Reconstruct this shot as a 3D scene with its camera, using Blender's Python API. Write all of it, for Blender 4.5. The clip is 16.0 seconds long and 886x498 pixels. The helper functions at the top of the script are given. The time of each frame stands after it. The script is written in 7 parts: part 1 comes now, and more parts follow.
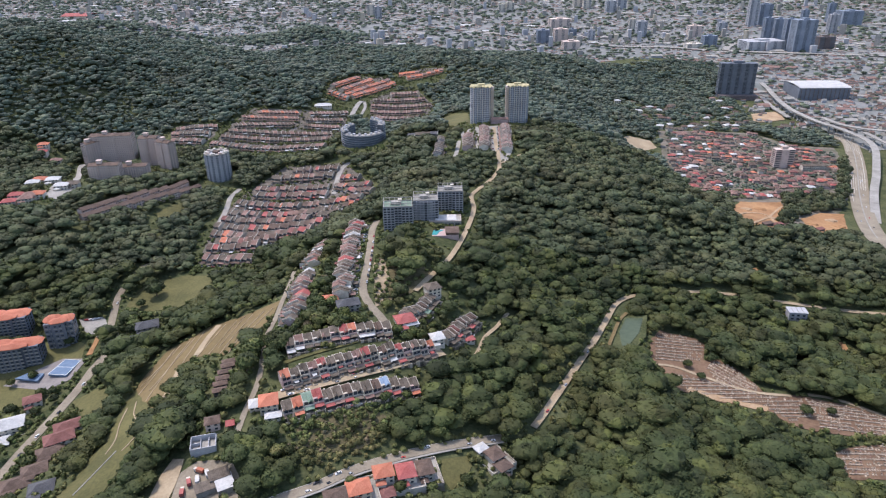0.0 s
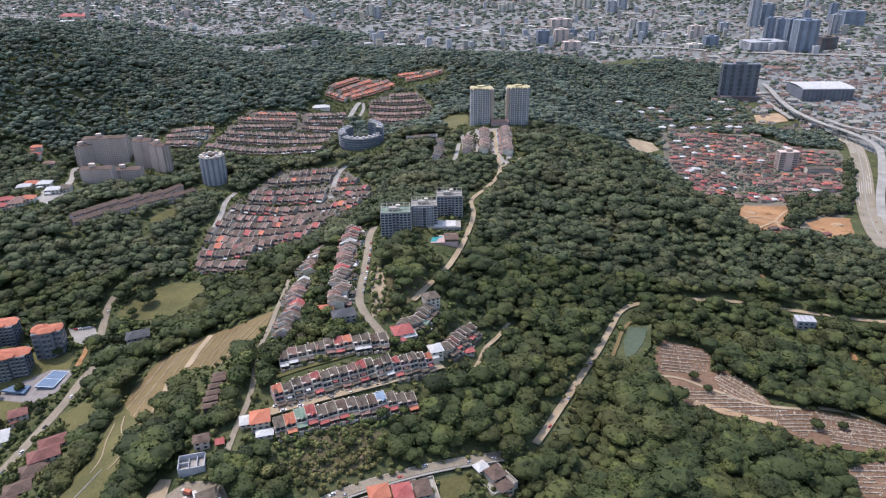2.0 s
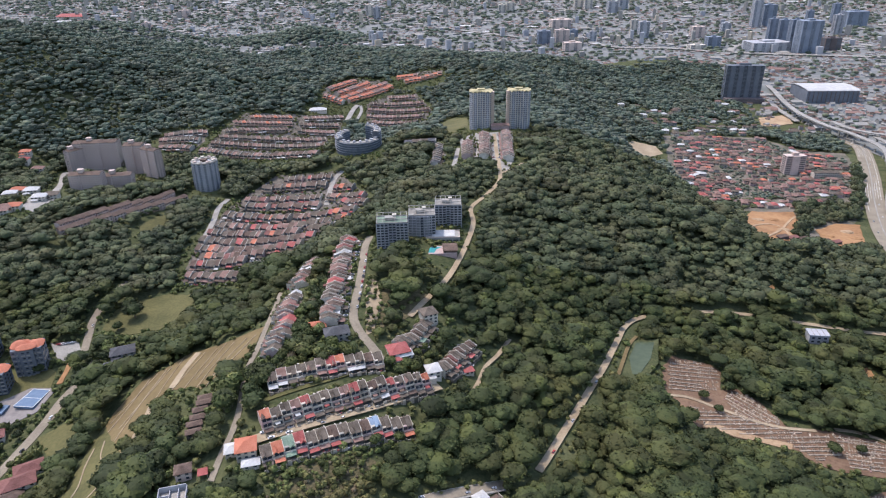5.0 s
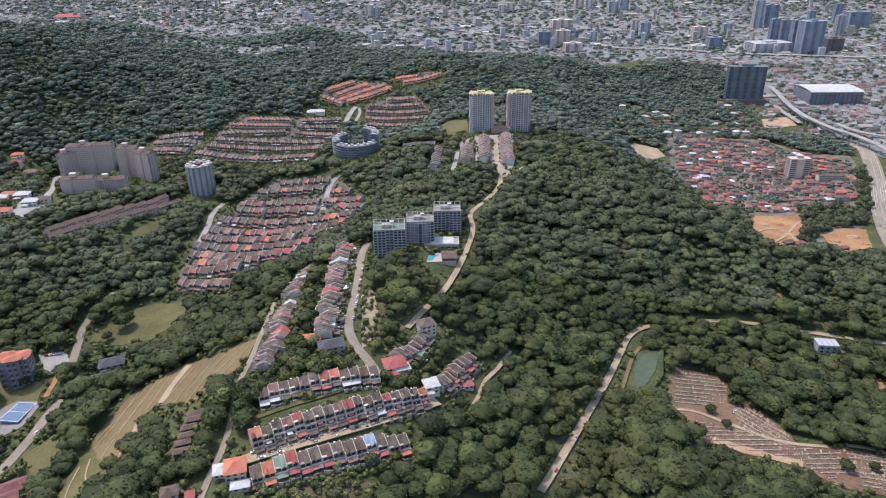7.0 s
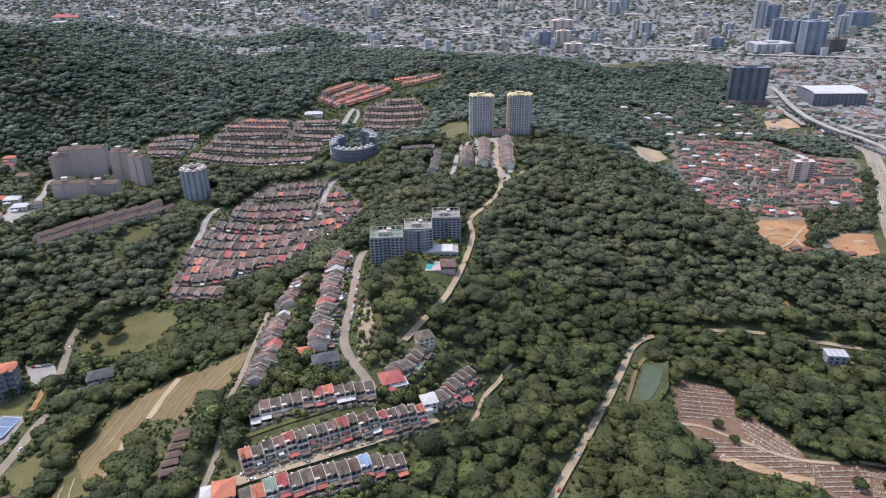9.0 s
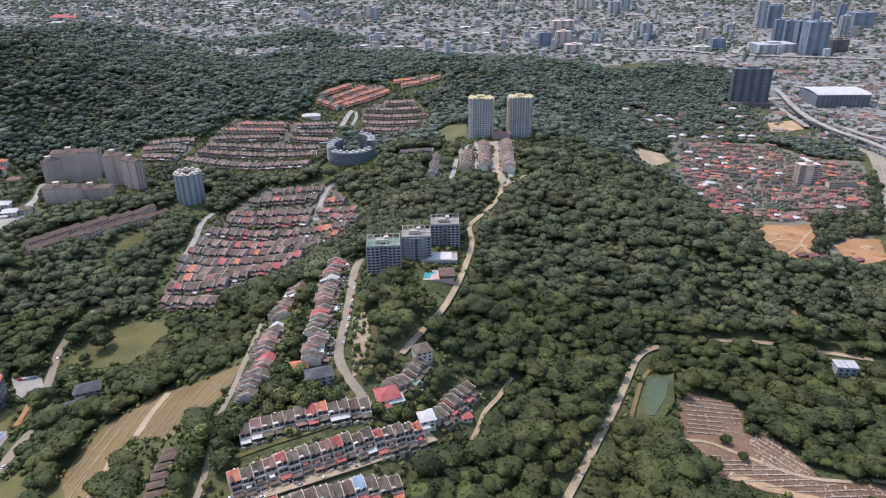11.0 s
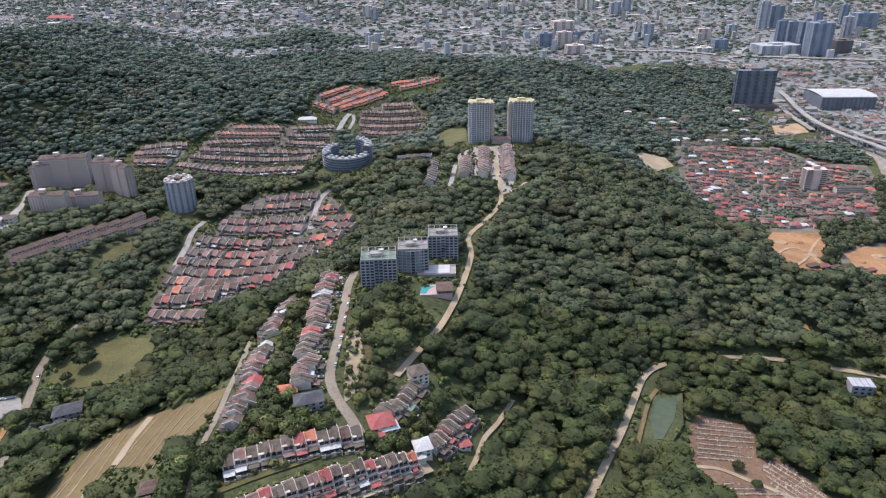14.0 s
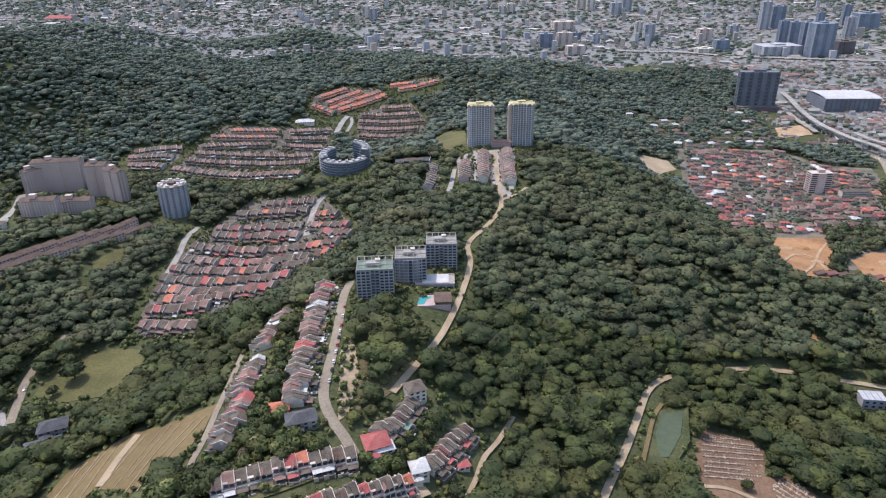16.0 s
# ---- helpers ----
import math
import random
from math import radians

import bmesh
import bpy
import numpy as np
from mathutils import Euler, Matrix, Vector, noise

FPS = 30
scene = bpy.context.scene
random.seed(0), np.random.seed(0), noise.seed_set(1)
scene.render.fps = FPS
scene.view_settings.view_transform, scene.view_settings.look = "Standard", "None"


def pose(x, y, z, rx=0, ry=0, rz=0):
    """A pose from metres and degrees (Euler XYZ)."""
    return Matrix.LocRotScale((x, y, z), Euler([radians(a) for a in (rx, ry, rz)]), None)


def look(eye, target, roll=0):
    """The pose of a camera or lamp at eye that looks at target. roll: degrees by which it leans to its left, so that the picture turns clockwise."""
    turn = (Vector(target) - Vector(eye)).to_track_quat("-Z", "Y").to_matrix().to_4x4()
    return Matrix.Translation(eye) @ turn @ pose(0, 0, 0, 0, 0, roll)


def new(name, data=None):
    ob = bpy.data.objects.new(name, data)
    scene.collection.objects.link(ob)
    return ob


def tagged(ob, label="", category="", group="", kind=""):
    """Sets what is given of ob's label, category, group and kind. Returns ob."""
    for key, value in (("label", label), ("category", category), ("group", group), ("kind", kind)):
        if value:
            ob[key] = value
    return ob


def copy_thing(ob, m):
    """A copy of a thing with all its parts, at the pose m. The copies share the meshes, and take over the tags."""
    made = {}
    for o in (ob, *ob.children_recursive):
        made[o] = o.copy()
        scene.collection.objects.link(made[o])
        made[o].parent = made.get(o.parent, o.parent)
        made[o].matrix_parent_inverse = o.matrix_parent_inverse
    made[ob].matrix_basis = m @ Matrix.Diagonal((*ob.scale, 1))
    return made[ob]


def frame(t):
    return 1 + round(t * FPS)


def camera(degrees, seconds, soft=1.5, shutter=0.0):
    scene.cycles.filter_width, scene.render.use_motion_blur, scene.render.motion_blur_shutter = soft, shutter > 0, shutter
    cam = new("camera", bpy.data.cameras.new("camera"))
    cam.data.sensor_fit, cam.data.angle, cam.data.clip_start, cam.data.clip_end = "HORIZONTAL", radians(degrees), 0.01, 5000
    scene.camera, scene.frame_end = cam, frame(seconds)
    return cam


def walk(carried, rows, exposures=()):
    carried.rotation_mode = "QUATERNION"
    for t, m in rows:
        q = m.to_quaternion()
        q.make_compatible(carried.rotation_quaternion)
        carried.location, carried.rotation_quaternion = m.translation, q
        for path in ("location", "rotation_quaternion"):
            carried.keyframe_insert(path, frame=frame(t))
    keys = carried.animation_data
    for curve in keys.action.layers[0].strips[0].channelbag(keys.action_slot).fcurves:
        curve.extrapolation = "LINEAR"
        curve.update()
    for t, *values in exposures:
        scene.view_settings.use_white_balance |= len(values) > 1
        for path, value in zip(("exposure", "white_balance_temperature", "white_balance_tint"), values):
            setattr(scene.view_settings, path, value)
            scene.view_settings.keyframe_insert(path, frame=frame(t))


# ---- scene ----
# ---------------------------------------------------------------- camera
cam = camera(67.20, 16.0, soft=1.2)
TILT, ROLL = 65.370, -0.9
PATH = [
    (0.0, 0.00, 0.00, 440.00),
    (2.0, 1.12, 18.79, 439.20),
    (4.0, 2.29, 37.57, 438.51),
    (6.0, 3.52, 56.34, 437.94),
    (8.0, 4.80, 75.10, 437.48),
    (10.0, 6.14, 93.84, 437.13),
    (12.0, 7.53, 112.57, 436.89),
    (14.0, 8.97, 131.29, 436.77),
    (16.0, 10.47, 150.00, 436.75),
]
walk(cam, [(t, pose(x, y, z, TILT, 0, 0) @ pose(0, 0, 0, 0, 0, ROLL)) for t, x, y, z in PATH], exposures=[(0.0, 0.72, 6250, 17), (16.0, 0.72, 6250, 17)])

# ---------------------------------------------------------------- light
SUN_EL, SUN_AZ = 62.0, -52.0          # elevation; azimuth from ahead, minus is to the left
world = bpy.data.worlds.new("sky")
scene.world = world
world.use_nodes = True
wn = world.node_tree.nodes
sky = wn.new("ShaderNodeTexSky")
sky.sky_type = "NISHITA"
sky.sun_disc = False
sky.sun_elevation = radians(SUN_EL)
sky.sun_rotation = radians(SUN_AZ)
sky.air_density, sky.dust_density, sky.ozone_density = 1.3, 2.0, 1.0
world.node_tree.links.new(sky.outputs[0], wn["Background"].inputs[0])
wn["Background"].inputs[1].default_value = 0.15
sun_data = bpy.data.lights.new("sun", "SUN")
sun_data.energy, sun_data.angle, sun_data.color = 1.95, radians(0.6), (1.0, 0.945, 0.86)
sun = new("sun", sun_data)
SUN_FROM = Vector((math.sin(radians(SUN_AZ)) * math.cos(radians(SUN_EL)), math.cos(radians(SUN_AZ)) * math.cos(radians(SUN_EL)), math.sin(radians(SUN_EL))))
sun.matrix_world = look(SUN_FROM * 1500 + Vector((0, 800, 0)), (0, 800, 0))

# ---------------------------------------------------------------- materials
MATS = {}


def mat(name, dark, light, scale=0.1, fine=1.5, rough=0.8, bump=0.3, rand=0.12, metal=0.0, spec=0.3, depth=0.3):
    """A surface with two scales of mottling, by place, and a little difference from piece to piece."""
    m = bpy.data.materials.new(name)
    m.use_nodes = True
    n, l = m.node_tree.nodes, m.node_tree.links
    bsdf = n["Principled BSDF"]
    geo = n.new("ShaderNodeNewGeometry")
    big, small = n.new("ShaderNodeTexNoise"), n.new("ShaderNodeTexNoise")
    for tex, sc, det in ((big, scale, 4), (small, fine, 3)):
        tex.inputs["Scale"].default_value = sc
        tex.inputs["Detail"].default_value = det
        l.new(geo.outputs["Position"], tex.inputs["Vector"])
    mix = n.new("ShaderNodeMix")
    mix.inputs[0].default_value = 0.45
    l.new(big.outputs[0], mix.inputs[2])
    l.new(small.outputs[0], mix.inputs[3])
    stretch = n.new("ShaderNodeMapRange")
    stretch.inputs[1].default_value, stretch.inputs[2].default_value = 0.36, 0.64
    l.new(mix.outputs[0], stretch.inputs[0])
    col = n.new("ShaderNodeMix")
    col.data_type = "RGBA"
    col.inputs[6].default_value, col.inputs[7].default_value = (*dark, 1), (*light, 1)
    l.new(stretch.outputs[0], col.inputs[0])
    info, hsv, add = n.new("ShaderNodeObjectInfo"), n.new("ShaderNodeHueSaturation"), n.new("ShaderNodeMath")
    isl = n.new("ShaderNodeMath")
    isl.operation = "ADD"
    l.new(info.outputs["Random"], isl.inputs[0])
    l.new(geo.outputs["Random Per Island"], isl.inputs[1])
    add.operation = "MULTIPLY_ADD"
    add.inputs[1].default_value, add.inputs[2].default_value = rand, 1 - rand
    l.new(isl.outputs[0], add.inputs[0])
    l.new(add.outputs[0], hsv.inputs["Value"])
    l.new(col.outputs[2], hsv.inputs["Color"])
    l.new(hsv.outputs[0], bsdf.inputs["Base Color"])
    bsdf.inputs["Roughness"].default_value, bsdf.inputs["Metallic"].default_value = rough, metal
    bsdf.inputs["Specular IOR Level"].default_value = spec
    if bump:
        b = n.new("ShaderNodeBump")
        b.inputs["Strength"].default_value, b.inputs["Distance"].default_value = bump, depth
        l.new(small.outputs[0], b.inputs["Height"])
        l.new(b.outputs[0], bsdf.inputs["Normal"])
    MATS[name] = m
    return m


def glass(name, tint, rough=0.12):
    m = mat(name, tint, [c * 1.6 for c in tint], 0.2, 0.5, rough, 0.0, 0.35, 0.0, 0.6)
    return m


def foliage(name, dark, light, yellow, scale=0.1, grain=0.5, relief=0.8):
    """Leaves: each crown has its own tone, stands of trees differ, and leaf clumps mottle it."""
    m = mat(name, dark, light, 0.02, grain, 0.75, 0.55, 0.2, 0, 0.2, relief)
    n, l = m.node_tree.nodes, m.node_tree.links
    geo, cell, mix, rng = n.new("ShaderNodeNewGeometry"), n.new("ShaderNodeTexVoronoi"), n.new("ShaderNodeMix"), n.new("ShaderNodeMapRange")
    flat = n.new("ShaderNodeVectorMath")
    flat.operation = "MULTIPLY"
    flat.inputs[1].default_value = (1, 1, 0.25)
    l.new(geo.outputs["Position"], flat.inputs[0])
    l.new(flat.outputs[0], cell.inputs["Vector"])
    cell.inputs["Scale"].default_value = scale
    sep = n.new("ShaderNodeSeparateColor")
    l.new(cell.outputs["Color"], sep.inputs[0])
    rng.inputs[1].default_value, rng.inputs[2].default_value, rng.inputs[3].default_value, rng.inputs[4].default_value = 0.0, 1.0, 0.62, 1.40
    l.new(sep.outputs[0], rng.inputs[0])
    hsv = [k for k in n if k.type == "HUE_SAT"][0]
    tone = n.new("ShaderNodeMix")
    tone.data_type, tone.blend_type = "RGBA", "MULTIPLY"
    tone.inputs[0].default_value = 1.0
    grey = n.new("ShaderNodeCombineColor")
    for k in range(3):
        l.new(rng.outputs[0], grey.inputs[k])
    far = n.new("ShaderNodeMapRange")
    far.inputs[1].default_value, far.inputs[2].default_value, far.inputs[4].default_value = 0.72, 1.0, 0.8
    l.new(sep.outputs[1], far.inputs[0])
    mix.data_type = "RGBA"
    l.new(far.outputs[0], mix.inputs[0])
    stand, brown = n.new("ShaderNodeTexNoise"), n.new("ShaderNodeMix")
    stand.inputs["Scale"].default_value, stand.inputs["Detail"].default_value = 0.022, 3
    l.new(geo.outputs["Position"], stand.inputs["Vector"])
    share = n.new("ShaderNodeMapRange")
    share.inputs[1].default_value, share.inputs[2].default_value, share.inputs[4].default_value = 0.47, 0.70, 0.75
    l.new(stand.outputs[0], share.inputs[0])
    brown.data_type = "RGBA"
    l.new(share.outputs[0], brown.inputs[0])
    l.new(hsv.outputs[0], brown.inputs[6])
    brown.inputs[7].default_value = (yellow[0] * 0.92, yellow[1] * 0.80, yellow[2] * 0.88, 1)
    l.new(brown.outputs[2], mix.inputs[6])
    mix.inputs[7].default_value = (*yellow, 1)
    l.new(mix.outputs[2], tone.inputs[6])
    l.new(grey.outputs[0], tone.inputs[7])
    l.new(tone.outputs[2], n["Principled BSDF"].inputs["Base Color"])
    [k for k in n if k.type == "MIX" and k.data_type == "FLOAT"][0].inputs[0].default_value = 0.5
    return m


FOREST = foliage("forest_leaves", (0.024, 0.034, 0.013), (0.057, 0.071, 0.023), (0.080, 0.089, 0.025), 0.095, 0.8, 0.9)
# paler and bluer with distance: haze mixed into the hill and slope leaf colours
FOREST_HILL_HAZED = foliage("hazed_hill_leaves", (0.056, 0.078, 0.056), (0.102, 0.131, 0.090), (0.127, 0.143, 0.084), 0.08, 0.3, 2.4)
FOREST_MID_HAZED = foliage("hazed_slope_leaves", (0.038, 0.049, 0.025), (0.076, 0.091, 0.043), (0.094, 0.101, 0.043), 0.085, 0.5, 1.6)
# a little sheen adds to the painted haze on the hill leaves
FOREST_HILL_HAZED.node_tree.nodes["Principled BSDF"].inputs["Sheen Weight"].default_value = 0.06
SHRUB = foliage("shrub_leaves", (0.060, 0.080, 0.024), (0.13, 0.15, 0.050), (0.17, 0.16, 0.06), 0.25)
LEAF_DRY = foliage("dry_leaves", (0.085, 0.076, 0.042), (0.145, 0.125, 0.072), (0.165, 0.142, 0.08), 0.12)
BARK = mat("bark", (0.07, 0.05, 0.035), (0.16, 0.12, 0.09), 1.0, 6.0, 0.9, 0.5)
FLOOR = mat("forest_floor", (0.042, 0.054, 0.023), (0.112, 0.116, 0.055), 0.05, 0.4, 0.95, 0.6, 0.0, 0, 0.1, 1.0)
GRASS = mat("grass", (0.068, 0.068, 0.024), (0.140, 0.126, 0.048), 0.03, 0.5, 0.95, 0.5, 0.0)
DRYGRASS = mat("dry_field", (0.128, 0.092, 0.040), (0.205, 0.150, 0.070), 0.025, 0.35, 0.95, 0.5, 0.0)
SOIL = mat("grave_soil", (0.110, 0.064, 0.039), (0.225, 0.142, 0.088), 0.03, 0.4, 0.95, 0.6, 0.0)
EARTH = mat("orange_earth", (0.235, 0.118, 0.052), (0.40, 0.225, 0.105), 0.02, 0.2, 0.95, 0.6, 0.0)
SAND = mat("pale_track", (0.27, 0.205, 0.13), (0.41, 0.325, 0.215), 0.05, 0.5, 0.95, 0.4, 0.0)
ASPHALT = mat("worn_asphalt", (0.190, 0.158, 0.115), (0.295, 0.25, 0.185), 0.05, 0.6, 0.9, 0.2, 0.0)
CONCRETE = mat("concrete", (0.22, 0.205, 0.18), (0.36, 0.34, 0.305), 0.06, 0.7, 0.85, 0.2)
YARD = mat("mottled_yard_paving", (0.062, 0.056, 0.045), (0.19, 0.165, 0.135), 0.16, 0.6, 0.95, 0.3, 0.1)
PAINT_LINE = mat("road_paint", (0.60, 0.60, 0.57), (0.75, 0.75, 0.72), 0.3, 2.0, 0.7, 0.0)
WATER = mat("pond_water", (0.062, 0.080, 0.044), (0.088, 0.108, 0.060), 0.02, 0.2, 0.25, 0.05, 0.0, 0, 0.2, 0.1)
RIVER = mat("river_water", (0.09, 0.12, 0.13), (0.13, 0.16, 0.17), 0.02, 0.2, 0.1, 0.05, 0.0, 0, 0.5, 0.1)
POOL = mat("pool_water", (0.05, 0.27, 0.28), (0.09, 0.36, 0.36), 0.2, 0.8, 0.1, 0.05, 0.0)
CITY_FLOOR = mat("town_ground", (0.135, 0.148, 0.132), (0.245, 0.24, 0.235), 0.010, 0.05, 0.95, 0.2, 0.0)
COURT = mat("blue_court", (0.10, 0.155, 0.235), (0.145, 0.205, 0.29), 0.2, 1.0, 0.8, 0.0)
COURT_EDGE = mat("grey_court", (0.19, 0.17, 0.16), (0.27, 0.24, 0.22), 0.2, 1.0, 0.9, 0.0)
WALLS = {
    "white": mat("white_plaster", (0.44, 0.39, 0.325), (0.67, 0.61, 0.525), 0.15, 0.8, 0.85, 0.1),
    "cream": mat("cream_plaster", (0.40, 0.34, 0.26), (0.54, 0.47, 0.38), 0.15, 0.8, 0.85, 0.1),
    "pink": mat("pink_plaster", (0.40, 0.28, 0.26), (0.52, 0.40, 0.37), 0.15, 0.8, 0.85, 0.1),
    "grey": mat("grey_plaster", (0.25, 0.235, 0.21), (0.37, 0.35, 0.315), 0.15, 0.8, 0.85, 0.1),
    "slate": mat("slate_grey_render", (0.17, 0.178, 0.195), (0.27, 0.28, 0.30), 0.08, 0.5, 0.85, 0.1),
    "tan": mat("tan_render", (0.50, 0.395, 0.34), (0.64, 0.515, 0.45), 0.08, 0.5, 0.85, 0.1),
    "mauve": mat("pinkish_render", (0.47, 0.365, 0.315), (0.61, 0.485, 0.425), 0.08, 0.5, 0.85, 0.1),
    "lilac": mat("grey_lilac_render", (0.31, 0.31, 0.325), (0.43, 0.43, 0.445), 0.08, 0.5, 0.85, 0.1),
    "steel": mat("blue_grey_cladding", (0.16, 0.19, 0.24), (0.24, 0.27, 0.32), 0.05, 0.4, 0.6, 0.1),
    "dark": mat("dark_brick", (0.09, 0.075, 0.075), (0.16, 0.13, 0.125), 0.2, 1.0, 0.9, 0.2),
    "graphite": mat("graphite_cladding", (0.105, 0.118, 0.14), (0.165, 0.18, 0.205), 0.05, 0.4, 0.6, 0.1),
    "yellow": mat("yellow_paint", (0.42, 0.36, 0.20), (0.55, 0.48, 0.29), 0.2, 1.0, 0.8, 0.1),
}
ROOFS = {
    "grey": mat("grey_roof_tiles", (0.076, 0.060, 0.046), (0.165, 0.134, 0.106), 0.25, 1.4, 0.9, 0.5, 0.2),
    "brown": mat("brown_roof_tiles", (0.075, 0.050, 0.038), (0.155, 0.108, 0.085), 0.25, 1.4, 0.9, 0.5, 0.2),
    "rose": mat("faded_red_roof_tiles", (0.165, 0.098, 0.078), (0.28, 0.178, 0.148), 0.2, 1.2, 0.9, 0.4),
    "red": mat("red_roof_tiles", (0.27, 0.065, 0.058), (0.40, 0.13, 0.115), 0.15, 1.2, 0.85, 0.4),
    "orange": mat("orange_roof_tiles", (0.37, 0.118, 0.068), (0.51, 0.195, 0.12), 0.15, 1.2, 0.85, 0.4),
    "green": mat("green_roof_sheets", (0.13, 0.195, 0.145), (0.22, 0.285, 0.215), 0.15, 1.2, 0.7, 0.3),
    "blue": mat("blue_roof_sheets", (0.18, 0.25, 0.35), (0.28, 0.36, 0.46), 0.15, 1.2, 0.7, 0.3),
    "white": mat("white_roof_sheets", (0.40, 0.39, 0.375), (0.57, 0.56, 0.54), 0.1, 0.8, 0.7, 0.2),
    "dark": mat("dark_roof_tiles", (0.055, 0.055, 0.06), (0.11, 0.11, 0.115), 0.15, 1.2, 0.9, 0.4),
    "maroon": mat("maroon_roof_tiles", (0.14, 0.06, 0.05), (0.24, 0.11, 0.095), 0.15, 1.2, 0.9, 0.4),
}
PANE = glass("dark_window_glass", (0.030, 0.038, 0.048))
PANE_BLUE = glass("blue_window_glass", (0.082, 0.098, 0.118))
STONE = mat("pale_gravestone", (0.26, 0.20, 0.145), (0.47, 0.385, 0.295), 0.3, 2.0, 0.85, 0.2, 0.35)

SCRUB = mat("brown_scrub", (0.066, 0.064, 0.030), (0.175, 0.140, 0.080), 0.06, 0.5, 0.95, 0.6, 0.0, 0, 0.1, 0.8)
TOWN_SOIL = mat("town_yards", (0.075, 0.075, 0.045), (0.22, 0.185, 0.15), 0.04, 0.3, 0.95, 0.3, 0.0)
EARTH_PALE = mat("pale_dug_earth", (0.30, 0.195, 0.11), (0.46, 0.33, 0.205), 0.05, 0.4, 0.95, 0.5, 0.0)

# ---------------------------------------------------------------- relief
HILLS = [
    (142, 285, 57, 666, 868, 0.94),
    (-1363, 2315, 212, 608, 668, 2.76),
    (121, 1150, 94, 227, 642, 2.81),
    (103, 1625, 49, 122, 253, 0.85),
    (-164, 1985, 96, 222, 411, 1.68),
    (233, 1860, 54, 900, 186, 0.59),
    (355, 805, 80, 152, 240, 0.98),
    (-941, 1528, 156, 694, 385, 0.13),
    (-515, 798, 60, 208, 171, 2.54),
    (-74, 531, 55, 136, 312, 2.73),
]
SPURS = [
    (-718, 1250, 103, 257, 424, 0.98),
    (-161, 1058, 32, 121, 177, 1.95),
    (-595, 1693, 28, 153, 375, 1.00),
    (-1573, 1162, 105, 567, 900, 0.66),
    (312, 1093, 59, 177, 124, 2.12),
    (310, 841, 13, 99, 574, 2.14),
    (607, 2723, 26, 694, 130, 1.69),
    (-868, -46, 27, 900, 205, 2.79),
    (-1412, 2011, 20, 205, 186, 2.03),
]
VALLEYS = [
    (299, 767, -24, 352, 594, 1.86),
    (-311, 407, -14, 120, 900, 2.23),
    (-587, 1149, -66, 134, 217, 0.15),
    (936, 1517, -15, 292, 440, 2.42),
    (-1619, 2517, -149, 340, 728, 0.55),
    (-774, 2522, -85, 255, 900, 2.21),
    (476, 131, -21, 407, 139, 2.57),
    (354, 1045, -47, 141, 517, 0.13),
    (584, 2426, -15, 900, 164, 0.07),
    (582, 1948, -20, 128, 213, 0.67),
    (-1250, 2462, -49, 277, 174, 2.78),
]
FAR_HILLS = [
    (-1260, 2850, 85, 330, 160, 0.00),
    (-1600, 2900, 70, 300, 200, 0.00),
    (-545, 3080, 52, 150, 100, 0.10),
    (-770, 3030, 22, 190, 90, 0.00),
]


def swell(x, y, rows):
    z = 0.0
    for cx, cy, h, rx, ry, a in rows:
        dx, dy, c, s = x - cx, y - cy, math.cos(a), math.sin(a)
        z = z + h * np.exp(-((dx * c + dy * s) / rx) ** 2 - ((-dx * s + dy * c) / ry) ** 2)
    return z


def gz(x, y):
    """Height of the ground: rolling hills that run out into a plain, which lifts slowly far off."""
    x, y = np.asarray(x, float), np.asarray(y, float)
    f = np.clip((y - 2150) / 350, 0, 1)
    f = f * f * (3 - 2 * f)
    z = (50 + swell(x, y, HILLS) + swell(x, y, SPURS) + swell(x, y, VALLEYS)) * (1 - f) + 50 * f
    return z + swell(x, y, FAR_HILLS) + np.maximum(0, y - 3000) * 0.032


def gzf(x, y):
    return float(gz(x, y))


